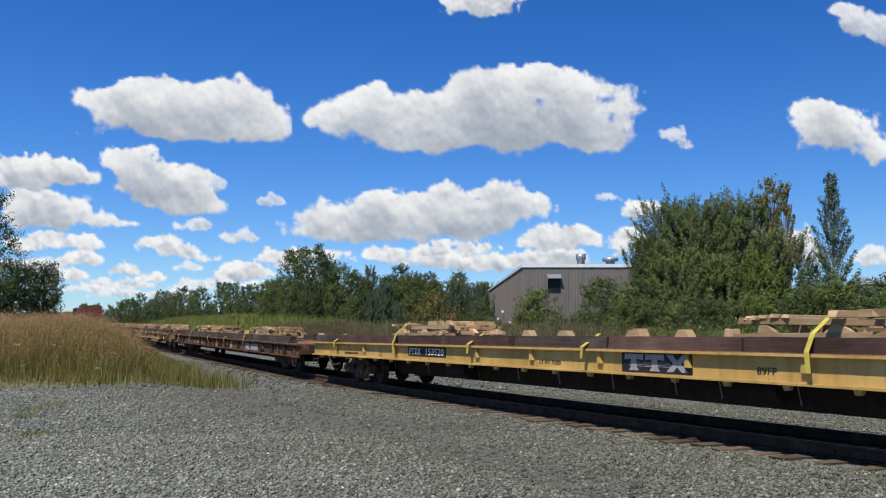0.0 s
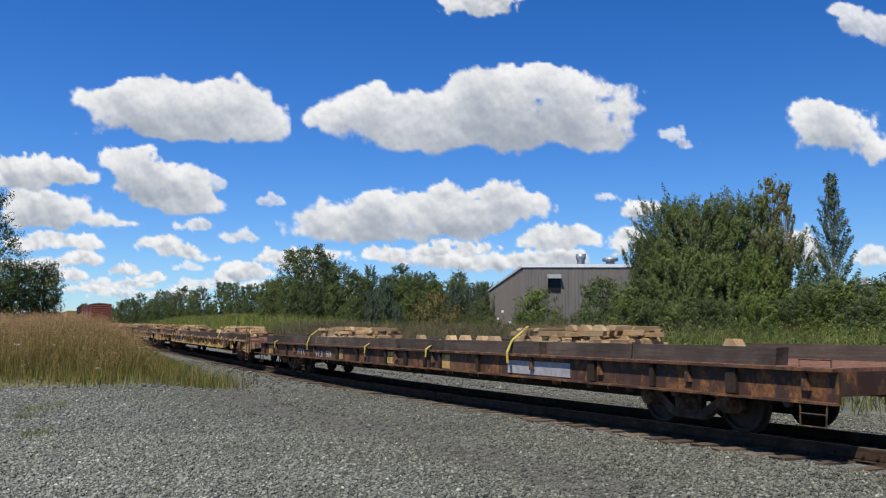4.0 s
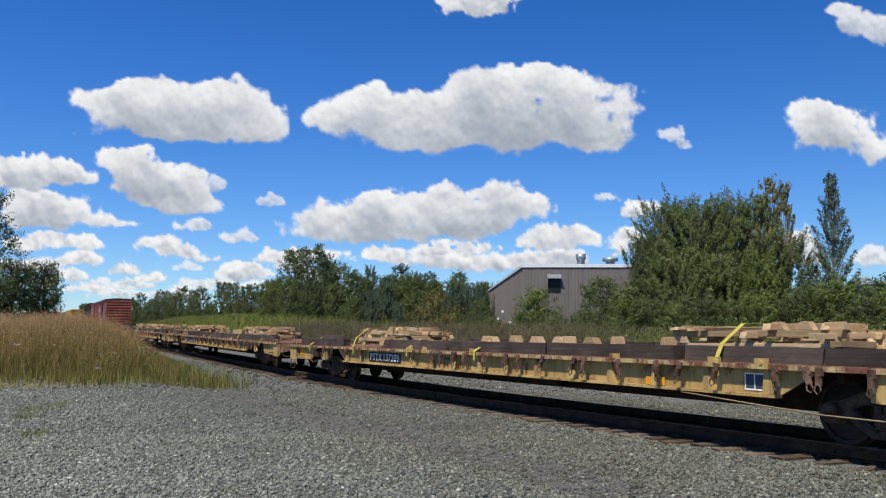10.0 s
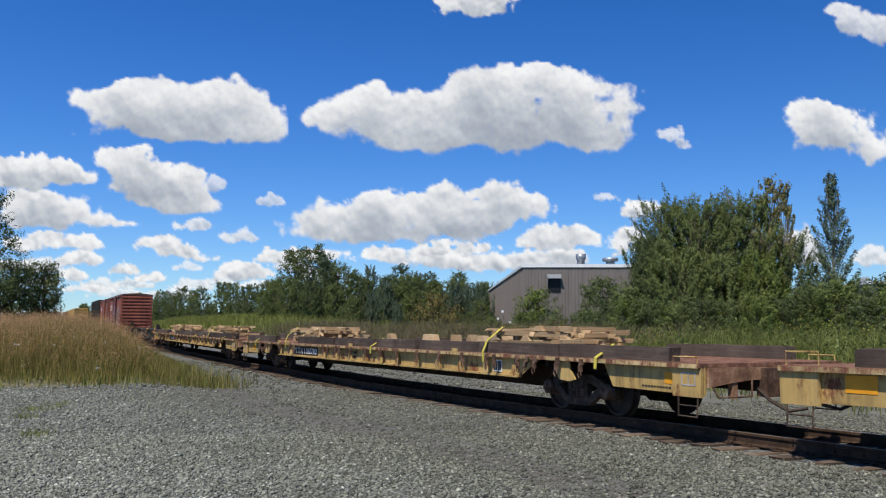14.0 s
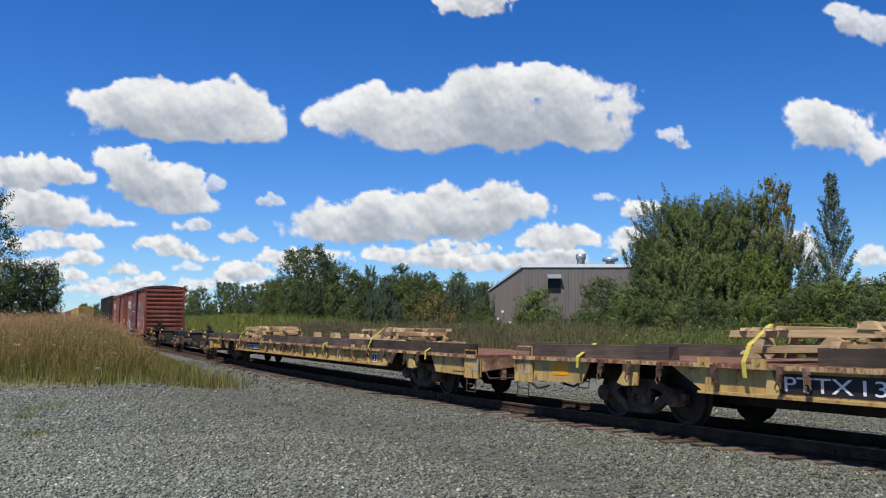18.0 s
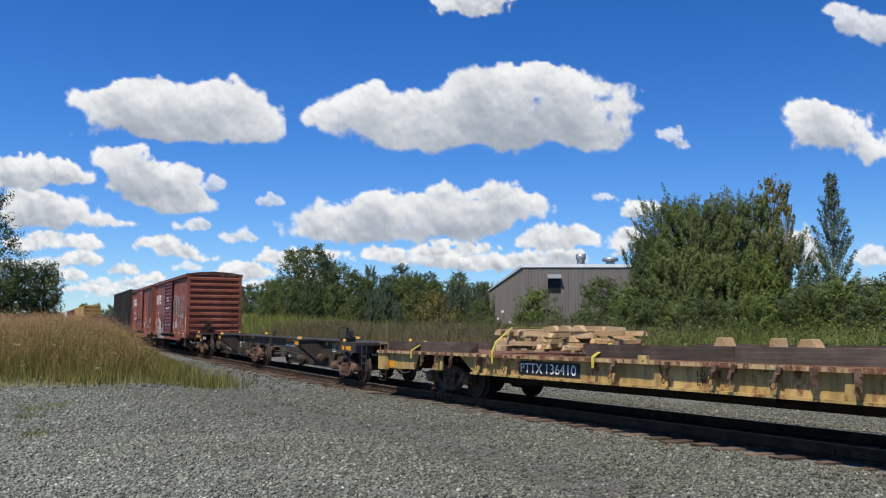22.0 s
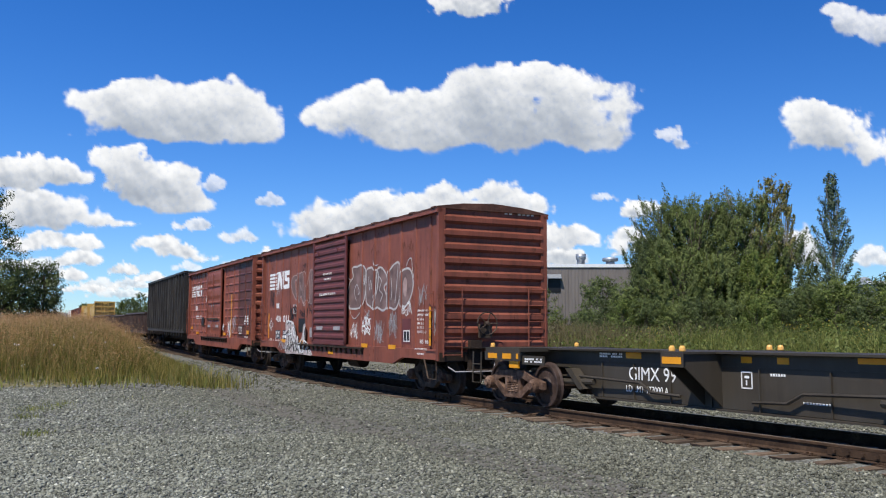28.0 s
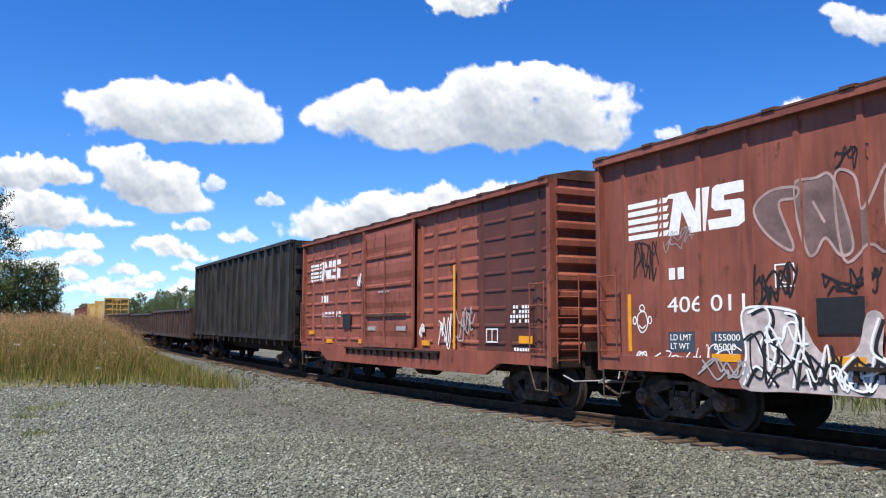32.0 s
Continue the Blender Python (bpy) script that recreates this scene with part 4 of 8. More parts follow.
JOINS = (0.55, 28.7, 56.85, 85.0, 113.3, 141.9)
car_a, ca, ha = high_flat(JOINS[0], JOINS[1], M_YELLOW, "yellow long flat car loaded with timbers and lumber racks", 1.21, 0.79, 1, (18.5, 20.7))
car_b, cb, hb = high_flat(JOINS[1], JOINS[2], M_BROWN, "rust-brown long flat car loaded with timbers and lumber racks", 1.06, 0.60, 2)
car_c, cc, hc = low_flat(JOINS[2], JOINS[3], M_CREAM, "faded yellow low flat car with rusted deck and lumber racks", 3, (75.1, 77.2))
car_d, cd, hd = low_flat(JOINS[3], JOINS[4], M_CREAM, "faded yellow low flat car with rusted deck and lumber racks", 4, (103.3, 105.8))
for x in (cc - 57.78, cc - 57.32):                          # two rusted stakes at a car's corner
    bm = bm_new()
    box(bm, x - 0.02, x + 0.02, -1.58, -1.545, 0.52, 1.12)
    tube(bm, [(x, -1.57, 1.05), (x, -1.57, 1.52), (x + 0.03, -1.57, 1.58), (x + 0.14, -1.57, 1.55)], 0.015, 5)
    part("stake", bm, M_RUSTTRUCK, car_c, "rusted upright stake")
bm = bm_new()
tube(bm, [(cc - 64.6, -1.5, 0.58), (cc - 63.2, -1.52, 0.50), (cc - 62.0, -1.53, 0.44), (cc - 60.6, -1.53, 0.43), (cc - 59.5, -1.52, 0.46)], 0.011, 5)
part("rope", bm, M_PALEWOOD, car_c, "slack pale rope")
bm = bm_new()
for k in range(14):
    q = random.Random(k)
    x = cc - 59.25 - q.uniform(-0.3, 0.3)
    tube(bm, [(x, -1.53, 0.98), (x + q.uniform(-0.2, 0.2), -1.6, q.uniform(0.7, 0.9)), (x + q.uniform(-0.3, 0.3), -1.56, q.uniform(0.55, 0.7)), (x + q.uniform(-0.2, 0.2), -1.53, 0.97)], 0.022, 4)
part("chain_bundle", bm, M_RUSTTRUCK, car_c, "tangle of rusty lashing chain")
car_e, ce, he = low_flat(JOINS[4], JOINS[5], M_CREAM, "faded yellow low flat car with rusted deck and lumber racks", 5, (132.1, 134.2))


def load_flat(s0, s1, deck, stacks, seed, beam_high=0.22):
    rng = random.Random(seed)
    s = s0 + 0.9 + rng.uniform(0, 0.8)
    k = 0
    while s < s1 - 2.2:
        length = rng.choice((2.5, 3.0, 3.5, 4.0))
        e = min(s + length, s1 - 1.0)
        inside = any(lo - 0.3 < (s + e) / 2 < hi + 0.3 for lo, hi, _ in stacks)
        if not any(hi - 1.8 < (s + e) / 2 < hi + 0.1 for lo, hi, _ in stacks):
            beam(s, e, deck, -1.36, k, beam_high)
        if not inside:
            beam(s + 0.1, e + 0.1, deck, 1.34, k + 1, beam_high)
        s = e + rng.choice((0.03, 0.05, 0.25))
        k += 1
    s = s0 + 4.4
    while s < s1 - 3.4:
        if not any(lo - 0.5 < s < hi + 0.5 for lo, hi, _ in stacks) and rng.random() < 0.86:
            cradle(s, deck, rng.choice((0.35, 0.55, 0.75)), rng.randrange(4), rng.choice((-4, 0, 5, 180)))
        s += rng.choice((0.62, 0.8, 0.95, 1.2))
    for i, (lo, hi, strap) in enumerate(stacks):
        lumber_stack(lo, hi, deck, seed * 10 + i, strap)


# short yellow straps that hold the near timbers
def timber_strap(car, centre, s, deck, drop=0.18):
    bm = bm_new()
    x = centre - s
    prism(bm, [(x - 0.04, deck + 0.02), (x + 0.05, deck + 0.02), (x + 0.02, deck - drop), (x - 0.05, deck - drop)], -1.60, -1.592)
    prism(bm, [(-1.60, deck + 0.02), (-1.592, deck + 0.012), (-1.2, deck + 0.245), (-1.2, deck + 0.255)], x - 0.04, x + 0.05, "x")
    part("strap", bm, M_STRAP, car, "yellow webbing strap")


for car, c, deck, places in ((car_a, ca, 1.21, (13.0, 17.2, 25.63)), (car_b, cb, 1.06, (53.62, 44.8, 40.9)), (car_c, cc, 1.06, (60.0, 70.9, 74.38, 81.91)), (car_d, cd, 1.06, (88.2, 98.4, 110.32)), (car_e, ce, 1.06, (116.48, 123.98, 131.47, 138.89))):
    for s in places:
        timber_strap(car, c, s, deck)


load_flat(JOINS[0], JOINS[1], 1.21, [(6.2, 9.83, 8.1), (18.55, 22.15, 21.2)], 21, 0.2)
load_flat(JOINS[1], JOINS[2], 1.06, [(34.3, 37.7, 37.1), (46.75, 50.15, 49.87)], 22, 0.24)
load_flat(JOINS[2], JOINS[3], 1.06, [(61.6, 65.4, 63.7), (75.0, 78.7, 78.05)], 23)
load_flat(JOINS[3], JOINS[4], 1.06, [(89.3, 93.0, 92.1), (103.4, 107.05, 106.37)], 24)
load_flat(JOINS[4], JOINS[5], 1.06, [(118.6, 121.9, 120.15), (132.15, 135.45, 134.9)], 25)


# ---- box cars ----
def corrugated(bm, x0, x1, z0, z1, ribs, depth, face, y_or_x, axis="end"):
    """Horizontal pressed ribs between two heights, on an end wall or on a door."""
    h = (z1 - z0) / ribs
    pts = []
    for k in range(ribs):
        z = z0 + k * h
        pts += [(0.0, z), (0.0, z + h * 0.22), (depth, z + h * 0.42), (depth, z + h * 0.74), (0.0, z + h * 0.94)]
    pts.append((0.0, z1))
    return pts


def ladder(parent, name, points_bottom, rungs, wide, direction, z_step=0.38, material=None):
    bm = bm_new()
    p = Vector(points_bottom)
    d = Vector(direction)
    for s in (0, 1):
        q = p + d * wide * s
        tube(bm, [q, q + Vector((0, 0, z_step * (rungs - 1) + 0.1))], 0.014, 5)
    for k in range(rungs):
        q = p + Vector((0, 0, z_step * k + 0.05))
        tube(bm, [q, q + d * wide], 0.012, 5)
    return part(name, bm, material or M_TRUCK, parent, "steel ladder")


def brake_wheel(parent, x, y, z):
    bm = bm_new()
    ring = [(x, y + 0.27 * math.cos(k * math.tau / 18), z + 0.27 * math.sin(k * math.tau / 18)) for k in range(18)]
    tube(bm, ring, 0.016, 5, True)
    for k in range(5):
        a = k * math.tau / 5
        tube(bm, [(x, y, z), (x, y + 0.27 * math.cos(a), z + 0.27 * math.sin(a))], 0.013, 5)
    lathe(bm, [(0.05, -0.1), (0.06, 0.02), (0.03, 0.05)], "x", 10, (x, y, z))
    box(bm, x - 0.16, x - 0.06, y - 0.16, y + 0.16, z - 0.34, z - 0.02)
    return part("brake_wheel", bm, M_TRUCK, parent, "round hand brake wheel")


def boxcar(s0, s1, name_label, paint, door_paint, posts, door, eave, ridge, sill, seed, trucks, end_ribs=10, side_ribs=0, dark_from=None, plug=False):
    """A box car between two places of the train; posts and door are places of the train too."""
    sc, half = (s0 + s1) / 2, (s1 - s0) / 2
    car = car_rolling(thing("box_car", Matrix(), name_label, "railway car", "box cars"), s0, s1)
    W = 1.56

    def lx(s):
        return sc - s
    d0, d1 = lx(door[1]), lx(door[0])
    for s in (-1, 1):
        y = s * (W - 0.15)
        bm = bm_new()
        box(bm, -half + 0.04, half - 0.04, y - 0.02, y + 0.02, 1.0, eave - 0.05)
        wall = part("side_wall", bm, paint, car, "")
        if s < 0 and dark_from is not None:
            bm = bm_new()
            box(bm, lx(dark_from), half - 0.06, y - 0.027, y - 0.02, 1.02, eave - 0.12)
            part("repaint_patch", bm, M_BOXDARK, wall, "darker repainted panels")
        for p in posts:
            x = lx(p)
            bm = bm_new()
            prism(bm, [(x - 0.07, y - s * 0.0), (x - 0.04, y + s * 0.05), (x + 0.04, y + s * 0.05), (x + 0.07, y - s * 0.0)], 1.0, eave - 0.1, "z")
            part("side_post", bm, M_BOXDARK if dark_from is not None and p < dark_from else paint, wall)
        if side_ribs:
            edges = sorted([lx(p) for p in posts] + [-half + 0.1, half - 0.1])
            for xa, xb in zip(edges, edges[1:]):
                if (xa + xb) / 2 > d0 and (xa + xb) / 2 < d1:
                    continue
                dark = dark_from is not None and (xa + xb) / 2 > lx(dark_from) - 0.2
                for k in range(side_ribs):
                    z = 1.25 + k * (eave - 1.55) / side_ribs
                    bm = bm_new()
                    prism(bm, [(y, z), (y + s * 0.05, z + 0.02), (y + s * 0.05, z + 0.05), (y, z + 0.14)], xa + 0.13, xb - 0.13, "x")
                    part("panel_rib", bm, M_BOXDARK if dark else paint, wall)
        # eave rail, bottom sill with its deeper middle
        bm = bm_new()
        lo, hi = sorted((s * (W - 0.12), s * (W + 0.02)))
        box(bm, -half, half, lo, hi, eave - 0.12, eave)
        part("eave_rail", bm, paint, car)
        bm = bm_new()
        t = trucks
        prism(bm, [(-half + 0.05, 0.88), (-t + 0.55, 0.88), (-t + 1.15, sill), (t - 1.15, sill), (t - 0.55, 0.88), (half - 0.05, 0.88), (half - 0.05, 1.12), (-half + 0.05, 1.12)], *sorted((s * (W - 0.13), s * (W - 0.03))))
        part("side_sill", bm, paint, car)
        # door
        bm = bm_new()
        yd = s * (W - 0.02)
        prof = corrugated(None, 0, 0, 1.22, eave - 0.22, 4 if plug else 14, 0.03 if plug else 0.035, 1, 0)
        prism(bm, [(yd - s * 0.05, 1.22)] + [(yd + s * p[0], p[1]) for p in prof] + [(yd - s * 0.05, eave - 0.22)], d0, d1, "x")
        door_ob = part("door", bm, door_paint, car, "ribbed sliding door")
        bm = bm_new()
        for xa, xb in ((d0 - 0.1, d0), (d1, d1 + 0.1)):
            box(bm, xa, xb, min(yd, yd + s * 0.05), max(yd, yd + s * 0.05), 1.12, eave - 0.14)
        box(bm, d0 - 0.1, d1 + 0.1, min(yd, yd + s * 0.05), max(yd, yd + s * 0.05), 1.10, 1.22)
        part("door_frame", bm, door_paint, door_ob)
        bm = bm_new()
        box(bm, d0 - 1.4, d1 + 1.5, min(s * (W - 0.03), s * (W + 0.06)), max(s * (W - 0.03), s * (W + 0.06)), 1.02, 1.07)
        for k in range(14):
            x = d0 - 1.3 + k * (d1 - d0 + 2.7) / 13
            box(bm, x - 0.03, x + 0.03, min(s * (W - 0.03), s * (W + 0.03)), max(s * (W - 0.03), s * (W + 0.03)), 0.88, 1.03)
        part("door_track", bm, M_UNDER, car, "door track with brackets")
        for x in (d0 + 0.35, d1 - 0.9):
            bm = bm_new()
            box(bm, x, x + 0.55, yd + s * 0.036 - 0.01, yd + s * 0.036 + 0.01, 1.55, 1.66)
            part("placard_holder", bm, M_GREYPAINT, door_ob, "pale placard holder")
        bm = bm_new()
        for x in (d0 + 0.2, d0 + 1.55):
            tube(bm, [(x, yd + s * 0.07, 1.3), (x, yd + s * 0.07, eave - 0.35)], 0.018, 5)
        if side_ribs:
            part("lock_rods", bm, door_paint, door_ob)
            for frac in (0.24, 0.50, 0.76):
                z = 1.22 + frac * (eave - 1.44)
                bm = bm_new()
                prism(bm, [(yd, z - 0.07), (yd + s * 0.055, z - 0.03), (yd + s * 0.055, z + 0.03), (yd, z + 0.07)], d0 + 0.08, d1 - 0.08, "x")
                part("door_rail", bm, door_paint, door_ob)
            bm = bm_new()
            box(bm, d0 + 0.3, d1 - 0.3, *sorted((yd + s * 0.05, yd + s * 0.09)), 1.93, 2.0)
            part("lock_bar", bm, M_TRUCK, door_ob, "dark locking bar")
        else:
            bm.free()
    # ends
    for e in (-1, 1):
        xe = e * (half - 0.06)
        bm = bm_new()
        prof = corrugated(None, 0, 0, 1.05, eave - 0.12, end_ribs, 0.085, 1, 0)
        prism(bm, [(xe - e * 0.05, 1.05)] + [(xe + e * p[0], p[1]) for p in prof] + [(xe - e * 0.05, eave - 0.12)], -W + 0.16, W - 0.16, "y")
        prism(bm, [(-W + 0.1, eave - 0.12), (W - 0.1, eave - 0.12), (W - 0.1, eave), (0.85, ridge - 0.06), (0.0, ridge), (-0.85, ridge - 0.06), (-W + 0.1, eave)], *sorted((xe - e * 0.05, xe)), "x")
        end = part("end_wall", bm, paint, car, "end wall with deep pressed ribs")
        for s in (-1, 1):
            bm = bm_new()
            box(bm, min(xe - e * 0.06, xe + e * 0.06), max(xe - e * 0.06, xe + e * 0.06), *sorted((s * (W - 0.2), s * (W - 0.02))), 0.86, eave - 0.02)
            part("corner_post", bm, paint, end)
        bm = bm_new()
        box(bm, min(xe - e * 0.1, xe + e * 0.08), max(xe - e * 0.1, xe + e * 0.08), -W + 0.05, W - 0.05, 0.84, 1.06)
        box(bm, min(xe + e * 0.05, xe + e * 0.45), max(xe + e * 0.05, xe + e * 0.45), -0.9, 1.0, 1.16, 1.19)
        part("end_sill", bm, M_UNDER, end, "end sill and crossover step")
        ladder(end, "ladder", (xe + e * 0.14, -W + 0.12, 0.95), 5, 0.5, (0, 1, 0), 0.40, paint)
        ladder(end, "ladder", (xe + e * 0.14, W - 0.62, 0.95), 5, 0.5, (0, 1, 0), 0.40, paint)
        for s in (-1, 1):
            xs = e * (half - 0.62)
            ladder(car, "side_ladder", (min(xs, xs + e * 0.5), s * (W + 0.05), 1.15), 4, 0.5, (1, 0, 0), 0.42, paint)
            bm = bm_new()
            x0 = e * (half - 0.55)
            tube(bm, [(x0 - e * 0.25, s * (W - 0.04), 0.9), (x0, s * (W - 0.04), 0.42), (x0 + e * 0.42, s * (W - 0.04), 0.42), (x0 + e * 0.42, s * (W - 0.04), 0.9)], 0.018, 5)
            part("sill_step", bm, M_TRUCK, car, "steel sill step")
        if e > 0:
            brake_wheel(end, xe + 0.32, -0.35, 1.75)
            bm = bm_new()
            box(bm, xe + 0.06, xe + 0.24, -0.75, -0.45, 0.62, 1.35)
            tube(bm, [(xe + 0.2, -0.6, 1.3), (xe + 0.25, -0.5, 0.7), (xe + 0.3, 0.6, 0.6)], 0.02, 5)
            part("brake_rigging", bm, M_UNDER, end)
        bm = bm_new()
        tube(bm, [(xe + e * 0.15, -W + 0.25, 0.72), (xe + e * 0.42, -W + 0.3, 0.62), (xe + e * 0.42, -0.25, 0.62), (xe + e * 0.42, -0.2, 0.8)], 0.016, 5)
        part("uncoupling_lever", bm, M_GREYPAINT, end, "bent uncoupling lever")
    # roof: cross seams on shallow slopes
    bm = bm_new()
    prism(bm, [(-W - 0.03, eave - 0.02), (W + 0.03, eave - 0.02), (W + 0.03, eave + 0.01), (0.85, ridge - 0.05), (0.0, ridge + 0.01), (-0.85, ridge - 0.05), (-W - 0.03, eave + 0.01)], -half, half, "x")
    n = int(2 * half / 1.22)
    for k in range(n + 1):
        x = -half + 0.2 + k * (2 * half - 0.4) / n
        for s in (-1, 1):
            prism(bm, [(s * (W + 0.05), eave - 0.01), (s * (W + 0.05), eave + 0.03), (s * 0.85, ridge), (0, ridge + 0.05), (0, ridge - 0.01)], x - 0.11, x + 0.11, "x")
    part("roof", bm, M_ROOF, car, "rusted sheet roof with cross seams")
    bm = bm_new()
    box(bm, -half + 0.05, half - 0.05, -W + 0.2, W - 0.2, 0.98, 1.03)
    box(bm, -half + 0.2, half - 0.2, -0.3, 0.3, 0.62, 0.98)
    for k in range(9):
        x = -half + 1.0 + k * (2 * half - 2.0) / 8
        box(bm, x - 0.06, x + 0.06, -W + 0.15, W - 0.15, 0.8, 0.98)
    lathe(bm, [(0.02, -0.45), (0.2, -0.43), (0.2, 0.43), (0.02, 0.45)], "x", 12, (0.8, -0.8, 0.62))
    part("underframe", bm, M_UNDER, car, "grimy underframe")
    for e in (-1, 1):
        m = pose(e * (half - 0.1), 0, 0, 0, 0, 0 if e > 0 else 180)
        mesh_part("coupler", COUPLER, None, car, "knuckle coupler with air hose", m)
        add_truck(car, e * trucks)
    return car, sc, half


POSTS_1 = [170.57, 171.43, 172.31, 173.14, 174.14, 175.07, 180.13, 181.11, 182.0, 182.95, 183.83, 184.74]
box_1, c1, h1 = boxcar(169.93, 185.4, "oxide red box car with graffiti and a maroon ribbed door", M_BOXRED, M_BOXDOOR, POSTS_1, (176.12, 178.95), 4.52, 4.66, 0.70, 31, 6.2)
POSTS_2 = [187.39, 188.51, 189.63, 190.7, 191.87, 192.64, 196.54, 197.61, 198.73, 199.9, 200.92]
box_2, c2, h2 = boxcar(186.85, 201.8, "faded red box car with ribbed side panels", M_BOXRED2, M_BOXRED2, POSTS_2, (192.95, 196.15), 4.50, 4.70, 0.62, 32, 6.1, side_ribs=8, plug=True, dark_from=189.85)


# ---- the high black car, the low gondolas and the cars far back ----
def open_car(s0, s1, height, label, paint, posts, floor_z, seed, trucks, category="railway car", deep_bottom=False):
    sc, half = (s0 + s1) / 2, (s1 - s0) / 2
    car = car_rolling(thing("gondola_car", Matrix(), label, category, "gondola cars"), s0, s1)
    W = 1.55
    for s in (-1, 1):
        bm = bm_new()
        y = s * (W - 0.08)
        box(bm, -half, half, y - 0.02, y + 0.02, floor_z, height - 0.1)
        wall = part("side_wall", bm, paint, car, "")
        bm = bm_new()
        lo, hi = sorted((s * (W - 0.15), s * (W + 0.08)))
        box(bm, -half, half, lo, hi, height - 0.12, height)
        part("top_rail", bm, paint, wall)
        bm = bm_new()
        lo, hi = sorted((s * (W - 0.1), s * (W + 0.01)))
        box(bm, -half, half, lo, hi, floor_z - 0.12, floor_z + 0.08)
        part("bottom_rail", bm, paint, wall)
        for k in range(posts):
            x = -half + 0.12 + k * (2 * half - 0.24) / (posts - 1)
            bm = bm_new()
            prism(bm, [(x - 0.07, y), (x - 0.05, y + s * 0.15), (x + 0.05, y + s * 0.15), (x + 0.07, y)], floor_z, height - 0.1, "z")
            part("side_post", bm, paint, wall)
        if deep_bottom:
            bm = bm_new()
            n = posts - 1
            for k in range(n):
                x = -half + 0.2 + k * (2 * half - 0.4) / n
                prism(bm, [(x, floor_z - 0.1), (x + 0.3, floor_z - 0.1), (x + 0.22, floor_z - 0.34), (x + 0.08, floor_z - 0.34)], y - 0.03, y + 0.03)
            part("sill_brackets", bm, paint, wall)
    for e in (-1, 1):
        bm = bm_new()
        xe = e * half
        box(bm, min(xe, xe - e * 0.04), max(xe, xe - e * 0.04), -W + 0.08, W - 0.08, floor_z - 0.1, height - 0.02)
        for k in range(5):
            z = floor_z + 0.2 + k * (height - floor_z - 0.5) / 4
            box(bm, min(xe, xe + e * 0.07), max(xe, xe + e * 0.07), -W + 0.12, W - 0.12, z, z + 0.12)
        end = part("end_wall", bm, paint, car)
        ladder(end, "ladder", (xe + e * 0.14, -W + 0.12, 0.9), max(4, int((height - 1.0) / 0.42)), 0.5, (0, 1, 0), 0.40, paint)
    bm = bm_new()
    box(bm, -half + 0.02, half - 0.02, -W + 0.1, W - 0.1, floor_z - 0.06, floor_z + 0.02)
    box(bm, -half + 0.1, half - 0.1, -0.3, 0.3, 0.62, floor_z)
    part("floor_and_sill", bm, M_UNDER, car)
    for e in (-1, 1):
        mesh_part("coupler", COUPLER, None, car, "knuckle coupler with air hose", pose(e * (half - 0.1), 0, 0, 0, 0, 0 if e > 0 else 180))
        add_truck(car, e * trucks, spins=seed < 43)
    return car, sc, half


open_car(203.0, 221.0, 4.74, "tall weathered black ribbed gondola car", M_BLACKCAR, 17, 1.28, 41, 6.9, deep_bottom=True)
open_car(222.4, 238.8, 2.56, "low dark brown gondola car with streaked sides", M_GON, 15, 1.0, 42, 6.2)
open_car(239.8, 255.9, 2.46, "low dark brown gondola car with streaked sides", M_GON, 13, 1.0, 43, 6.1)
open_car(257.0, 272.4, 2.58, "low dark brown gondola car with streaked sides", M_GON, 13, 1.0, 44, 5.9)
open_car(273.4, 289.8, 2.62, "low dark brown gondola car with streaked sides", M_GON, 15, 1.0, 45, 6.2)


def centre_beam(s0, s1, height):
    sc, half = (s0 + s1) / 2, (s1 - s0) / 2
    car = car_rolling(thing("bulkhead_car", Matrix(), "yellow bulkhead flat car with tall ribbed ends", "railway car"), s0, s1)
    bm = bm_new()
    box(bm, -half, half, -1.5, 1.5, 0.8, 1.1)
    box(bm, -half, half, -0.25, 0.25, 0.5, 0.8)
    part("deck", bm, M_YELLOW, car)
    for e in (-1, 1):
        xe = e * half
        bm = bm_new()
        box(bm, min(xe - e * 0.2, xe - e * 0.23), max(xe - e * 0.2, xe - e * 0.23), -1.45, 1.45, 1.1, height)
        bulkhead = part("bulkhead", bm, M_YELLOW, car, "tall ribbed end wall")
        for y in (-1.45, -0.5, 0.45, 1.4):
            bm = bm_new()
            box(bm, min(xe, xe - e * 0.2), max(xe, xe - e * 0.2), y - 0.05, y + 0.05, 1.1, height)
            part("post", bm, M_YELLOW, bulkhead)
        for k in range(6):
            bm = bm_new()
            z = 1.2 + k * (height - 1.4) / 5
            box(bm, min(xe - e * 0.02, xe - e * 0.18), max(xe - e * 0.02, xe - e * 0.18), -1.45, 1.45, z, z + 0.14)
            part("rib", bm, M_YELLOW, bulkhead)
    bm = bm_new()
    for k in range(9):
        x = -half + 1 + k * (2 * half - 2) / 8
        box(bm, x - 0.08, x + 0.08, -0.3, 0.3, 1.1, height - 0.15)
    box(bm, -half, half, -0.3, 0.3, height - 0.4, height - 0.1)
    box(bm, -half, half, -0.05, 0.05, 1.1, height - 0.3)
    for k in range(3):
        x = half - 3.6 - k * 4.4
        box(bm, x - 1.9, x + 1.9, -1.35, 1.35, 1.1, height - 0.5 - 0.1 * k)
    part("centre_partition", bm, M_YELLOW, car, "yellow middle frame")
    for e in (-1, 1):
        mesh_part("coupler", COUPLER, None, car, "knuckle coupler", pose(e * (half - 0.1), 0, 0, 0, 0, 0 if e > 0 else 180))
        add_truck(car, e * (half - 2.3), spins=False)


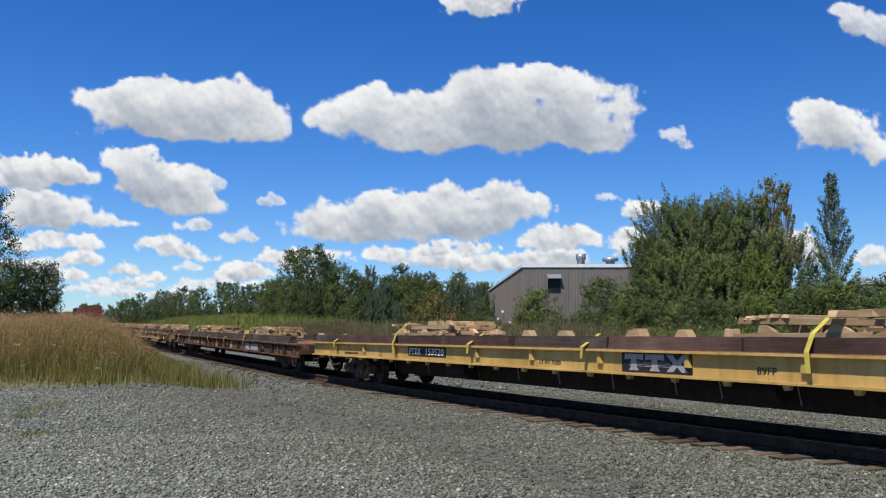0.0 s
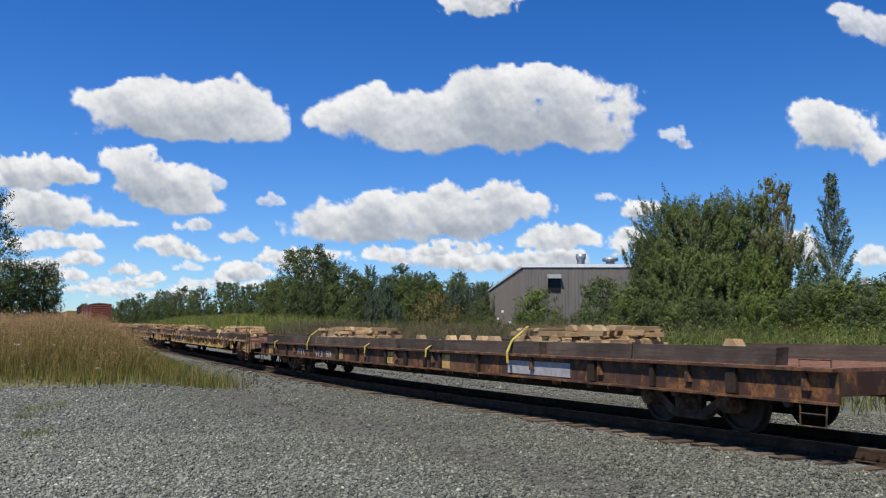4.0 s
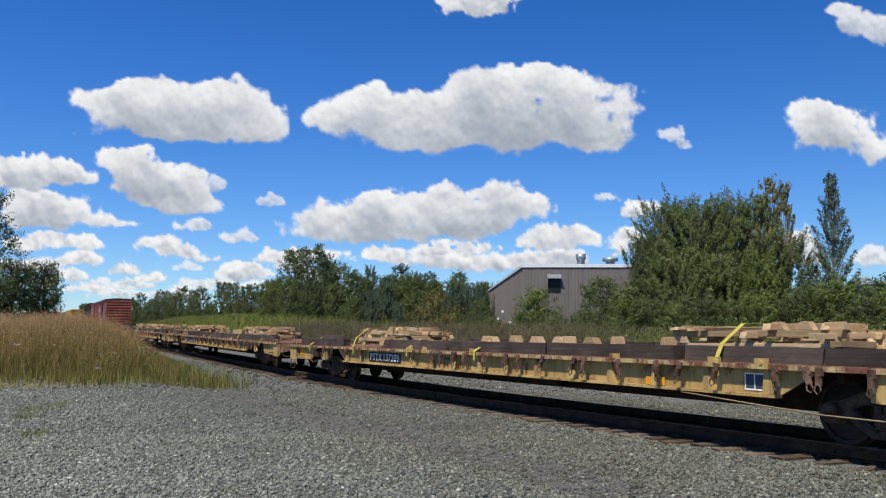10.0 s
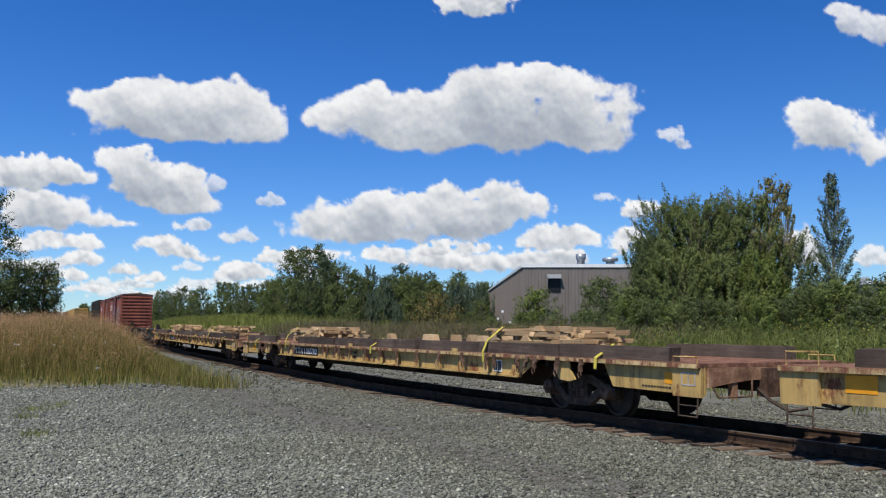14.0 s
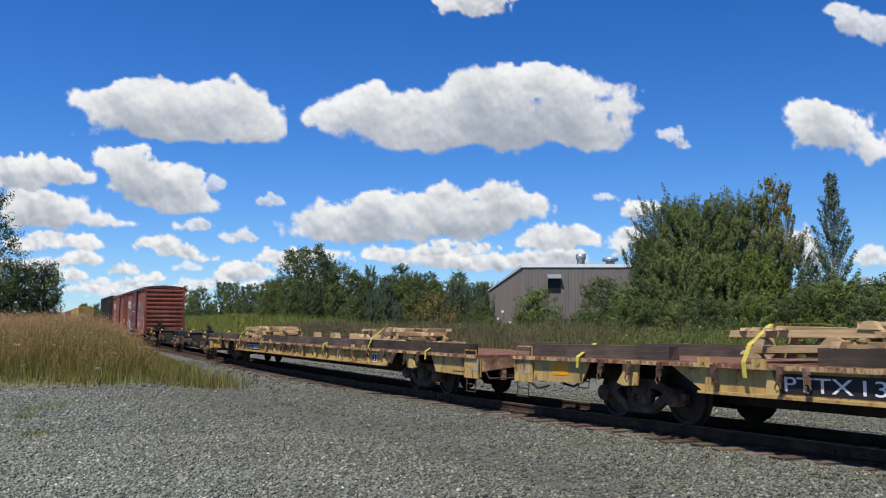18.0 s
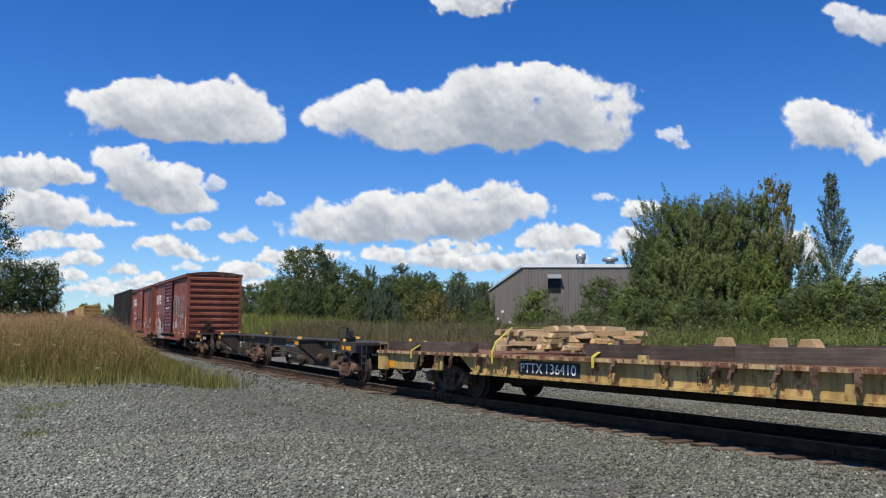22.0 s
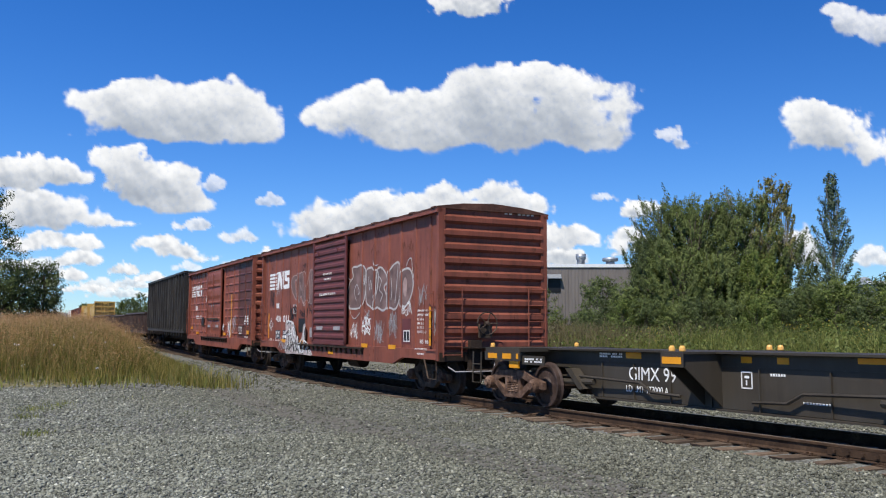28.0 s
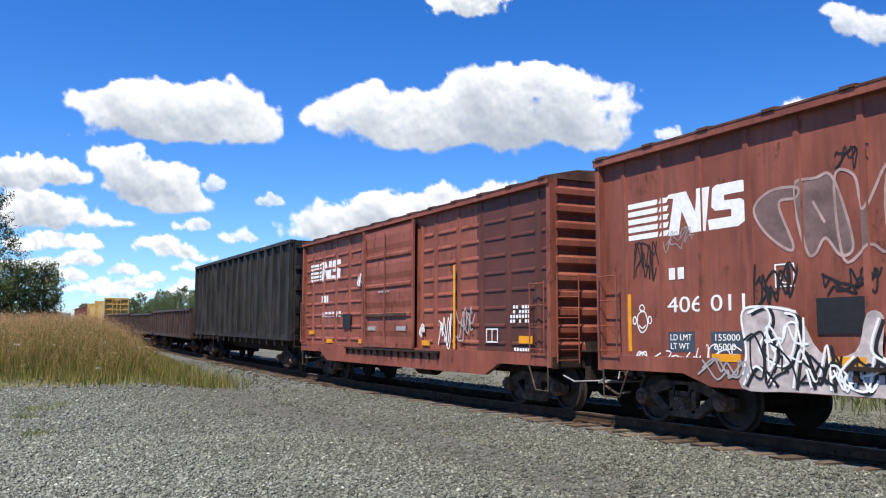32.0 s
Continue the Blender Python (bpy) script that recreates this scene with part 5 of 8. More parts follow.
centre_beam(291.4, 310.8, 4.8)
centre_beam(312.0, 331.8, 4.8)
for k, s in enumerate((335.5, 352.5, 369.5)):
    red = (M_BOXRED, M_BOXRED2, M_BOXRED)[k]
    boxcar(s, s + 15.8, "distant oxide red box car", red, M_BOXDOOR, [s + 0.5 + 1.2 * i for i in range(13) if not 5 <= i <= 7], (s + 6.2, s + 9.2), 4.5, 4.75, 0.6, 33 + k, 6.1)
open_car(388.0, 404.0, 4.6, "pale grey tall car far back in the train", M_WHITE, 12, 1.1, 46, 6.0)


# ---- the black articulated platform car ----
def spine_unit(car, sc, truck_hi, truck_lo, outriggers):
    """One platform of a spine car: a deep narrow box girder between two trucks, with outriggers."""
    x0, x1 = sc - truck_hi, sc - truck_lo
    bm = bm_new()
    pts = [(x0 + 0.1, 0.82), (x0 + 1.95, 0.82), (x0 + 2.75, 0.27), (x1 - 2.75, 0.27), (x1 - 1.95, 0.82), (x1 - 0.1, 0.82), (x1 - 0.1, 1.16), (x0 + 0.1, 1.16)]
    prism(bm, pts, -0.36, 0.36)
    soften(bm, 0.01)
    g = part("spine_girder", bm, M_SPINE, car, "deep narrow black box girder")
    bm = bm_new()
    box(bm, x0 + 0.1, x1 - 0.1, -0.52, 0.52, 1.16, 1.195)
    part("top_flange", bm, M_SPINE, g)
    bm = bm_new()
    box(bm, x0 + 2.7, x1 - 2.7, -0.44, 0.44, 0.24, 0.27)
    part("bottom_flange", bm, M_SPINE, g)
    bm = bm_new()
    box(bm, x0 + 2.2, x1 - 2.2, -0.372, -0.36, 0.93, 0.96)
    part("weld_strip", bm, M_SPINE, g)
    rng = random.Random(int(truck_hi))
    for k in range(7):
        bm = bm_new()
        x = x0 + 2.9 + k * (x1 - x0 - 5.8) / 6 + rng.uniform(-0.2, 0.2)
        box(bm, x - 0.012, x + 0.012, -0.39, -0.36, 0.27, 0.93)
        part("stiffener", bm, M_SPINE, g)
    for e, xe in ((1, x0), (-1, x1)):                       # sloping braces and pipes behind each truck
        bm = bm_new()
        prism(bm, [(xe + e * 2.1, 0.80), (xe + e * 2.3, 0.80), (xe + e * 2.72, 0.42), (xe + e * 2.55, 0.40)], -0.62, -0.40)
        part("brace", bm, M_SPINE, g)
        bm = bm_new()
        tube(bm, [(xe + e * 1.3, -0.55, 0.62), (xe + e * 2.4, -0.52, 0.66), (xe + e * 4.2, -0.46, 0.60), (xe + e * 4.5, -0.46, 0.45), (xe + e * 5.2, -0.42, 0.42)], 0.028, 6)
        tube(bm, [(xe + e * 1.6, -0.60, 0.52), (xe + e * 2.9, -0.50, 0.56)], 0.06, 8)
        part("brake_pipe", bm, M_SPINE, car, "grimy black brake pipe")
    for s in outriggers:
        x = sc - s
        for side in (-1, 1):
            o = thing_part("outrigger", car)
            o.matrix_basis = pose(x, 0, 0)
            for dx in (-0.2, 0.2):
                bm = bm_new()
                prism(bm, [(side * 0.36, 1.16), (side * 1.2, 1.16), (side * 1.2, 1.0), (side * 0.36, 0.30)], dx - 0.015, dx + 0.015, "x")
                part("web", bm, M_SPINE, o)
            bm = bm_new()
            box(bm, -0.26, 0.26, min(side * 0.53, side * 1.22), max(side * 0.53, side * 1.22), 1.16, 1.195)
            part("top_plate", bm, M_SPINE, o)
            bm = bm_new()
            box(bm, -0.26, 0.26, min(side * 1.2, side * 1.22), max(side * 1.2, side * 1.22), 0.95, 1.158)
            part("end_plate", bm, M_SPINE, o)
            bm = bm_new()
            box(bm, -0.22, 0.22, side * 1.222 - (0.006 if side < 0 else 0), side * 1.222 + (0.006 if side > 0 else 0), 1.0, 1.11)
            part("reflector", bm, M_ORANGE, o, "amber reflector")
            for dx in (-0.12, 0.12):
                bm = bm_new()
                lathe(bm, [(0.045, 1.195), (0.055, 1.21), (0.05, 1.26), (0.03, 1.29)], "z", 10, (dx, side * 1.1, 0))
                part("guide_knob", bm, M_LAMP, o, "small amber knob")


def thing_part(name, car):
    """A bare part that holds sub-parts: a short cross bar of steel."""
    bm = bm_new()
    box(bm, -0.18, 0.18, -0.34, 0.34, 1.10, 1.155)
    return part(name, bm, M_SPINE, car, "black steel outrigger with amber knobs")


def spine_platform(car, sc, s_lo, s_hi, wide):
    """A wide deck piece over a truck."""
    x0, x1 = sc - s_hi, sc - s_lo
    bm = bm_new()
    box(bm, x0, x1, -wide, wide, 1.12, 1.2)
    deck = part("end_platform", bm, M_SPINE, car, "flat black deck over the truck")
    for side in (-1, 1):
        bm = bm_new()
        box(bm, x0, x1, side * wide - 0.02, side * wide + 0.02, 0.93, 1.117)
        part("side_plate", bm, M_SPINE, deck)
        bm = bm_new()
        lathe(bm, [(0.045, 1.2), (0.055, 1.215), (0.05, 1.265), (0.03, 1.295)], "z", 10, (x0 + 0.15, side * (wide - 0.1), 0))
        part("guide_knob", bm, M_LAMP, deck, "small amber knob")


def spine_car():
    s0, s1 = 141.9, 169.5
    sc = (s0 + s1) / 2
    car = car_rolling(thing("spine_car", Matrix(), "black articulated spine car with outriggers and amber reflectors", "railway car"), s0, s1)

    def lx(s):
        return sc - s
    spine_unit(car, sc, 156.0, 144.1, (149.5,))
    spine_unit(car, sc, 168.2, 156.2, (162.3,))
    spine_platform(car, sc, 166.85, 168.25, 1.22)
    spine_platform(car, sc, 143.5, 144.9, 1.22)
    for t in (144.9, 156.1, 167.4):
        add_truck(car, lx(t), "rust")
    for e, s in ((1, 142.55), (-1, 168.95)):
        mesh_part("coupler", COUPLER, None, car, "knuckle coupler with air hose", pose(lx(s), 0, 0, 0, 0, 0 if e > 0 else 180))
        bm = bm_new()
        box(bm, min(lx(s), lx(s) - e * 0.9), max(lx(s), lx(s) - e * 0.9), -0.3, 0.3, 0.68, 1.1)
        part("draft_sill", bm, M_SPINE, car)
        bm = bm_new()
        xe = lx(s) - e * 0.12
        tube(bm, [(xe, -1.2, 1.1), (xe, -1.22, 0.42), (xe - e * 0.36, -1.22, 0.42), (xe - e * 0.36, -1.2, 1.1)], 0.018, 5)
        for z in (0.62, 0.82):
            tube(bm, [(xe, -1.21, z), (xe - e * 0.36, -1.21, z)], 0.015, 5)
        part("end_ladder", bm, M_SPINE, car, "steel end ladder")
    # hand brake wheel and hoop
    bm = bm_new()
    x = lx(145.3)
    box(bm, x - 0.22, x + 0.16, -1.0, -0.6, 1.15, 1.34)
    box(bm, x - 0.12, x + 0.2, -0.95, -0.7, 1.3, 1.55)
    tube(bm, [(x + 0.1, -0.9, 1.5), (x + 0.32, -0.95, 1.66)], 0.03, 5)
    tube(bm, [(x, -0.8, 1.2), (x, -0.8, 1.62)], 0.03, 6)
    tube(bm, [(x - 0.02 + 0.03 * math.sin(k), -1.0 + 0.19 * math.cos(k * math.tau / 14), 1.46 + 0.19 * math.sin(k * math.tau / 14)) for k in range(14)], 0.018, 5, True)
    part("brake_stand", bm, M_SPINE, car, "hand brake stand")
    bm = bm_new()
    tube(bm, [(lx(155.0), -0.3, 1.19), (lx(155.1), -0.3, 1.36), (lx(155.45), -0.3, 1.46), (lx(155.8), -0.3, 1.36), (lx(155.9), -0.3, 1.19)], 0.03, 6)
    part("hose_loop", bm, M_SPINE, car, "black hose loop over the joint")
    bm = bm_new()
    lathe(bm, [(0.03, -0.4), (0.14, -0.2), (0.15, 0.25), (0.03, 0.3)], "x", 14, (lx(148.7), -0.54, 0.56))
    part("air_reservoir", bm, M_TRUCK, car, "round air reservoir")
    bm = bm_new()
    lathe(bm, [(0.03, -0.35), (0.13, -0.32), (0.13, 0.32), (0.03, 0.35)], "x", 12, (lx(151.0), -0.56, 0.45))
    part("brake_cylinder", bm, M_TRUCK, car, "brake cylinder")
    y = -0.362
    for a, b, z0, z1 in ((164.06, 164.49, 1.03, 1.14), (163.27, 163.48, 1.03, 1.15), (161.44, 161.66, 1.02, 1.12), (160.72, 160.94, 1.02, 1.12), (148.56, 148.77, 1.01, 1.11), (147.49, 147.63, 1.03, 1.12), (146.0, 146.58, 1.05, 1.13), (158.95, 159.55, 1.06, 1.14)):
        plate(car, "reflector", a, b, z0, z1, y, M_ORANGE, "amber reflector", sc)
    for a, b, z0, z1 in ((167.72, 168.1, 0.97, 1.08), (167.15, 167.5, 0.97, 1.08), (166.87, 166.95, 0.97, 1.08), (143.85, 144.3, 0.96, 1.09), (144.45, 144.65, 0.96, 1.09)):
        plate(car, "reflector", a, b, z0, z1, -1.242, M_ORANGE, "amber reflector", sc)
    bm = bm_new()
    box(bm, lx(167.3), lx(166.94), -1.2, -1.16, 0.78, 0.925)
    part("reflector", bm, M_ORANGE, car, "amber reflector")
    letters(car, "car_mark", "GIMX 99", 163.15, 164.41, 0.64, 0.88, y - 0.002, M_WHITE, sc, "white painted car marks")
    letters(car, "load_limit", "LD LMT 177000 A", 163.35, 164.5, 0.42, 0.54, y - 0.002, M_WHITE, sc, "white stencilled figures")
    bars(car, "small_stencil", 164.6, 165.3, 1.03, 1.13, y, M_WHITE, sc, 14, 2, 0.75, 3)
    bars(car, "small_stencil", 160.79, 161.09, 0.83, 0.88, y, M_WHITE, sc, 6)
    bars(car, "small_stencil", 160.0, 160.5, 0.45, 0.49, y, M_WHITE, sc, 9)
    bars(car, "data_block", 152.5, 153.83, 0.85, 0.97, y, M_WHITE, sc, 16, 3, 0.7, 4)
    bars(car, "data_block", 146.38, 147.46, 0.92, 1.04, y, M_WHITE, sc, 14, 3, 0.7, 6)
    bars(car, "small_stencil", 153.0, 153.48, 0.4, 0.52, y, M_WHITE, sc, 6, 2, 0.7, 5)
    for a, b in ((153.04, 153.78), (151.18, 152.94)):
        for z in (1.05, 1.1):
            plate(car, "yellow_stripe", a, b, z, z + 0.03, y, M_ORANGE, "thin yellow stripe", sc)
    bm = bm_new()
    prism(bm, [(lx(147.7), 0.5), (lx(147.2), 0.8), (lx(147.05), 0.76), (lx(147.4), 0.26), (lx(147.6), 0.26)], -0.62, -0.40)
    part("bracket", bm, M_SPINE, car, "sloping black bracket")
    for a, w, z in ((161.44, 0.23, 0.62), (147.68, 0.36, 0.8)):
        bm = bm_new()
        h = 0.27
        for xa, xb, za, zb in ((0, w, 0, 0.02), (0, w, h - 0.02, h), (0, 0.02, 0, h), (w - 0.02, w, 0, h), (w * 0.3, w * 0.7, h * 0.6, h * 0.75), (w * 0.42, w * 0.52, h * 0.2, h * 0.5)):
            box(bm, sc - a - w + xa, sc - a - w + xb, y - 0.006, y, z + za, z + zb)
        part("consolidated_stencil", bm, M_WHITE, car, "white stencil frame")
    plate(car, "white_label", 142.92, 143.12, 0.8, 1.01, y, M_WHITE, "white label", sc)
    bm = bm_new()
    box(bm, lx(143.5), lx(142.0), -0.5, 0.5, 1.14, 1.2)
    part("end_walk", bm, M_SPINE, car, "narrow black end walkway")
    plate(car, "step_plate", 166.1, 166.9, 0.86, 1.04, -1.1, M_SPINE, "narrow black step plate", sc, 0.03)
    bars(car, "small_stencil", 166.15, 166.8, 0.9, 1.0, -1.135, M_WHITE, sc, 9, 2, 0.7, 8)


spine_car()


# ---- markings and spray paint ----
def smooth_line(pts, closed=False, n=6):
    """Points along a smooth curve through the given (s, z) places."""
    out, m = [], len(pts)
    for i in range(m if closed else m - 1):
        p = [Vector(pts[(i + k) % m] if closed else pts[min(max(i + k, 0), m - 1)]) for k in (-1, 0, 1, 2)]
        for j in range(n):
            t = j / n
            out.append(0.5 * ((2 * p[1]) + (p[2] - p[0]) * t + (2 * p[0] - 5 * p[1] + 4 * p[2] - p[3]) * t * t + (3 * p[1] - p[0] - 3 * p[2] + p[3]) * t ** 3))
    if not closed:
        out.append(Vector(pts[-1]))
    return out


def stroke(bm, pts, width, y, centre, closed=False, smooth=True):
    """A flat painted line through (s, z) places on a car's near side."""
    line = smooth_line(pts, closed) if smooth else [Vector(p) for p in pts]
    n = len(line)
    rows = []
    for i, p in enumerate(line):
        a = line[(i - 1) % n] if closed else line[max(i - 1, 0)]
        b = line[(i + 1) % n] if closed else line[min(i + 1, n - 1)]
        d = b - a
        if d.length < 1e-6:
            d = Vector((1, 0))
        d.normalize()
        k = Vector((-d.y, d.x)) * width / 2
        rows.append([bm.verts.new((centre - q.x, y, q.y)) for q in (p + k, p - k)])
    for i in range(n if closed else n - 1):
        a, b = rows[i], rows[(i + 1) % n]
        bm.faces.new((a[0], a[1], b[1], b[0]))


def fill(bm, pts, y, centre, smooth=True):
    line = smooth_line(pts, True, 4) if smooth else [Vector(p) for p in pts]
    bm.faces.new([bm.verts.new((centre - p.x, y, p.y)) for p in line])


def ring_pts(s, z, rs, rz, n=9, jit=0.08, seed=0):
    rng = random.Random(seed)
    return [(s + rs * math.cos(k * math.tau / n) * (1 + rng.uniform(-jit, jit)), z + rz * math.sin(k * math.tau / n) * (1 + rng.uniform(-jit, jit))) for k in range(n)]


def spray(car, centre, name, fills, fill_mat, lines, line_mat, y, label, width=0.045):
    """One piece of graffiti: a fill and its outlines."""
    if fills:
        bm = bm_new()
        for k, p in enumerate(fills):
            fill(bm, p, y + 0.0015 * (1 + k % 3), centre)
        body = part(name, bm, fill_mat, car, label)
    else:
        body = car
    bm = bm_new()
    for k, (p, closed) in enumerate(lines):
        stroke(bm, p, width, y - 0.002 - 0.0007 * (k % 4), centre, closed)
    part("spray_outline" if fills else name, bm, line_mat, body, label if not fills else "pale sprayed outline")


def over_posts(car, centre, places, name, material, label, draw):
    """Carries painted shapes over the posts that stand proud of a wall."""
    total = bm_new()
    for s in places:
        bm = bm_new()
        draw(bm, -1.4625)
        x = centre - s
        geom = bm.verts[:] + bm.edges[:] + bm.faces[:]
        bmesh.ops.bisect_plane(bm, geom=geom, plane_co=(x - 0.04, 0, 0), plane_no=(-1, 0, 0), clear_outer=True)
        geom = bm.verts[:] + bm.edges[:] + bm.faces[:]
        bmesh.ops.bisect_plane(bm, geom=geom, plane_co=(x + 0.045, 0, 0), plane_no=(1, 0, 0), clear_outer=True)
        me = bpy.data.meshes.new("strip")
        bm.to_mesh(me)
        bm.free()
        total.from_mesh(me)
        bpy.data.meshes.remove(me)
    if total.faces:
        part(name, total, material, car, label)
    else:
        total.free()


def spray_over(car, centre, places, fills, fill_mat, lines, line_mat, width):
    def paint(bm, y):
        for p in fills:
            fill(bm, p, y, centre)

    def edge(bm, y):
        for k, (p, closed) in enumerate(lines):
            stroke(bm, p, width, y - 0.002 - 0.0006 * (k % 4), centre, closed)
    over_posts(car, centre, places, "graffiti_strip", fill_mat, "sprayed fill across the posts", paint)
    over_posts(car, centre, places, "graffiti_strip", line_mat, "sprayed outline across the posts", edge)


def scribble(car, centre, s_lo, s_hi, z0, z1, y, material, seed, turns=9, width=0.025):
    rng = random.Random(seed)
    bm = bm_new()
    for _ in range(3):
        pts = []
        for k in range(turns):
            t = k / (turns - 1)
            pts.append((s_hi + (s_lo - s_hi) * (t + rng.uniform(-0.12, 0.12)), rng.uniform(z0, z1)))
        stroke(bm, pts, width, y - rng.uniform(0.001, 0.003), centre)
    part("spray_tag", bm, material, car, "scrawled spray-paint tag")


def frame_mark(car, centre, s_lo, s_hi, z0, z1, y, material, bar=0.03, cross=True):
    bm = bm_new()
    x0, x1 = centre - s_hi, centre - s_lo
    box(bm, x0, x1, y - 0.005, y, z0, z0 + bar)
    box(bm, x0, x1, y - 0.005, y, z1 - bar, z1)
    box(bm, x0, x0 + bar, y - 0.005, y, z0 + bar, z1 - bar)
    box(bm, x1 - bar, x1, y - 0.005, y, z0 + bar, z1 - bar)
    if cross:
        box(bm, (x0 + x1 - bar) / 2, (x0 + x1 + bar) / 2, y - 0.005, y, z0 + bar, z1 - bar)
    part("stencil_frame", bm, material, car, "white stencilled frame")


def block_logo(car, centre, s_lo, s_hi, z0, z1, y, places=()):
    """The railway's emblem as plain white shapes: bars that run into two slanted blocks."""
    w, h = s_hi - s_lo, z1 - z0

    def q(u, v):
        return (s_hi - u * w, z0 + v * h)

    def draw(bm, at):
        for k in range(5):
            v = 0.02 + k * 0.2
            fill(bm, [q(0.0, v), q(0.27, v), q(0.29, v + 0.13), q(0.0, v + 0.13)], at, centre, False)
            fill(bm, [q(0.30, v), q(0.36, v), q(0.38, v + 0.13), q(0.32, v + 0.13)], at, centre, False)
        fill(bm, [q(0.37, 0.0), q(0.46, 0.0), q(0.49, 0.55), q(0.56, 0.0), q(0.68, 0.0), q(0.72, 1.0), q(0.62, 1.0), q(0.60, 0.48), q(0.53, 1.0), q(0.38, 1.0), q(0.36, 0.92), q(0.42, 0.88)], at, centre, False)
        fill(bm, [q(0.71, 0.0), q(0.93, 0.0), q(0.98, 0.1), q(0.99, 0.5), q(0.95, 0.6), q(0.83, 0.62), q(0.83, 0.74), q(0.99, 0.74), q(1.0, 0.95), q(0.96, 1.0), q(0.77, 1.0), q(0.74, 0.93), q(0.73, 0.52), q(0.76, 0.42), q(0.88, 0.40), q(0.88, 0.24), q(0.70, 0.24)], at, centre, False)
    bm = bm_new()
    draw(bm, y)
    part("emblem", bm, M_WHITE, car, "white striped block emblem")
    if places:
        over_posts(car, centre, places, "emblem_strip", M_WHITE, "emblem paint across the posts", draw)


# first box car
Y1 = -1.434
block_logo(box_1, c1, 182., 184.635, 3.02, 3.68, Y1, POSTS_1[8:12])
bars(box_1, "owner_mark", 183.296, 183.699, 2.30, 2.53, Y1, M_WHITE, c1, 2)
letters(box_1, "car_number", "406 011", 182.11, 183.718, 1.81, 2.05, Y1, M_WHITE, c1, "white stencilled figures")
plate(box_1, "load_panel", 183.137, 183.718, 1.20, 1.51, Y1 + 0.004, M_BLUE, "dark blue stencil panel", c1)
plate(box_1, "load_panel", 182.166, 182.795, 1.20, 1.51, Y1 + 0.004, M_BLUE, "dark blue stencil panel", c1)
letters(box_1, "load_mark", "LD LMT\nLT WT", 183.193, 183.661, 1.24, 1.47, Y1 - 0.003, M_WHITE, c1)
letters(box_1, "load_figure", "155000\n65000", 182.221, 182.729, 1.24, 1.47, Y1 - 0.003, M_WHITE, c1)
plate(box_1, "yellow_bar", 184.604, 184.698, 1.19, 2.14, Y1, M_ORANGE, "yellow vertical reflector", c1)
for a, b in ((182.133, 182.685), (180.13, 180.683), (174.366, 174.799), (172.426, 172.87), (177.165, 177.557)):
    z = 0.80 if a == 177.165 else 1.075
    plate(box_1, "reflector", a, b, z, z + 0.11, -1.525 if z > 1 else -1.53, M_ORANGE, "yellow reflector", c1, 0.012)
frame_mark(box_1, c1, 181.231, 181.56, 2.10, 2.42, Y1, M_WHITE, 0.02, False)
letters(box_1, "plate_letter", "C", 181.319, 181.473, 2.15, 2.26, Y1, M_WHITE, c1)
plate(box_1, "dark_panel", 180.153, 180.891, 1.47, 1.93, Y1 - 0.012, M_BLACKPAINT, "dark blank panel", c1)
plate(box_1, "grey_panel", 179.281, 179.679, 1.3, 1.62, Y1 - 0.012, M_GREYPAINT, "small grey panel", c1)
up = [[(181.89, 3.23), (181.582, 3.44), (181.121, 3.42), (181.143, 3.28), (181.451, 3.24), (181.231, 2.66), (181.363, 2.62), (181.725, 2.9)], [(181.176, 3.42), (180.833, 3.5), (180.568, 3.46), (180.314, 2.6), (180.499, 2.46), (180.718, 2.7), (180.891, 2.5), (181.029, 2.6)], [(180.545, 3.46), (180.257, 3.44), (180.142, 3.0), (179.812, 3.5), (179.613, 3.48), (179.812, 2.5), (180.077, 2.56), (180.453, 2.4)], [(179.746, 3.5), (178.95, 3.36), (178.785, 3.12), (179.016, 3.04), (179.348, 3.12), (179.016, 2.46), (179.308, 2.44), (179.785, 2.5)]]
spray(box_1, c1, "graffiti", up, M_FILL, [(p, True) for p in up] + [([(180.891, 3.2), (180.718, 2.9)], False), ([(179.547, 3.2), (179.48, 2.7)], False)], M_PINK, Y1, "worn grey-red sprayed block shapes", 0.04)
spray_over(box_1, c1, POSTS_1[6:9], up, M_FILL, [(p, True) for p in up], M_PINK, 0.04)
bm = bm_new()
fill(bm, [(182.13, 0.72), (182.02, 1.23), (182.07, 1.78), (181.62, 1.84), (181.14, 1.76), (180.79, 1.24), (180.28, 1.25), (180.1, 1.71), (179.87, 1.67), (179.9, 1.18), (179.6, 1.06), (179.16, 0.72), (180.03, 0.71), (181.17, 0.71)], -1.5335, c1)
part("graffiti_shade", bm, M_PINKWHITE, box_1, "pale pinkish white sprayed ground")
# jagged shapes drawn black and edged in white
swoops = [[(181.91, 1.74), (181.62, 1.82), (181.52, 1.62), (181.72, 1.23), (181.34, 1.02), (181.15, 1.24), (181.08, 1.65), (181.27, 1.73)], [(182.03, 0.74), (181.79, 1.01), (181.47, 0.76)], [(181.17, 0.74), (181.03, 1.24), (180.8, 0.83), (180.62, 1.31), (180.58, 0.74)],
          [(180.23, 1.18), (180.46, 0.91), (180.08, 0.76), (179.96, 1.18)], [(179.87, 1.64), (179.99, 1.25), (179.7, 1.06), (179.3, 0.76)], [(179.75, 0.93), (179.56, 0.75)], [(181.6, 1.5), (181.45, 1.2), (181.55, 0.95)], [(180.95, 1.0), (180.88, 0.76)]]
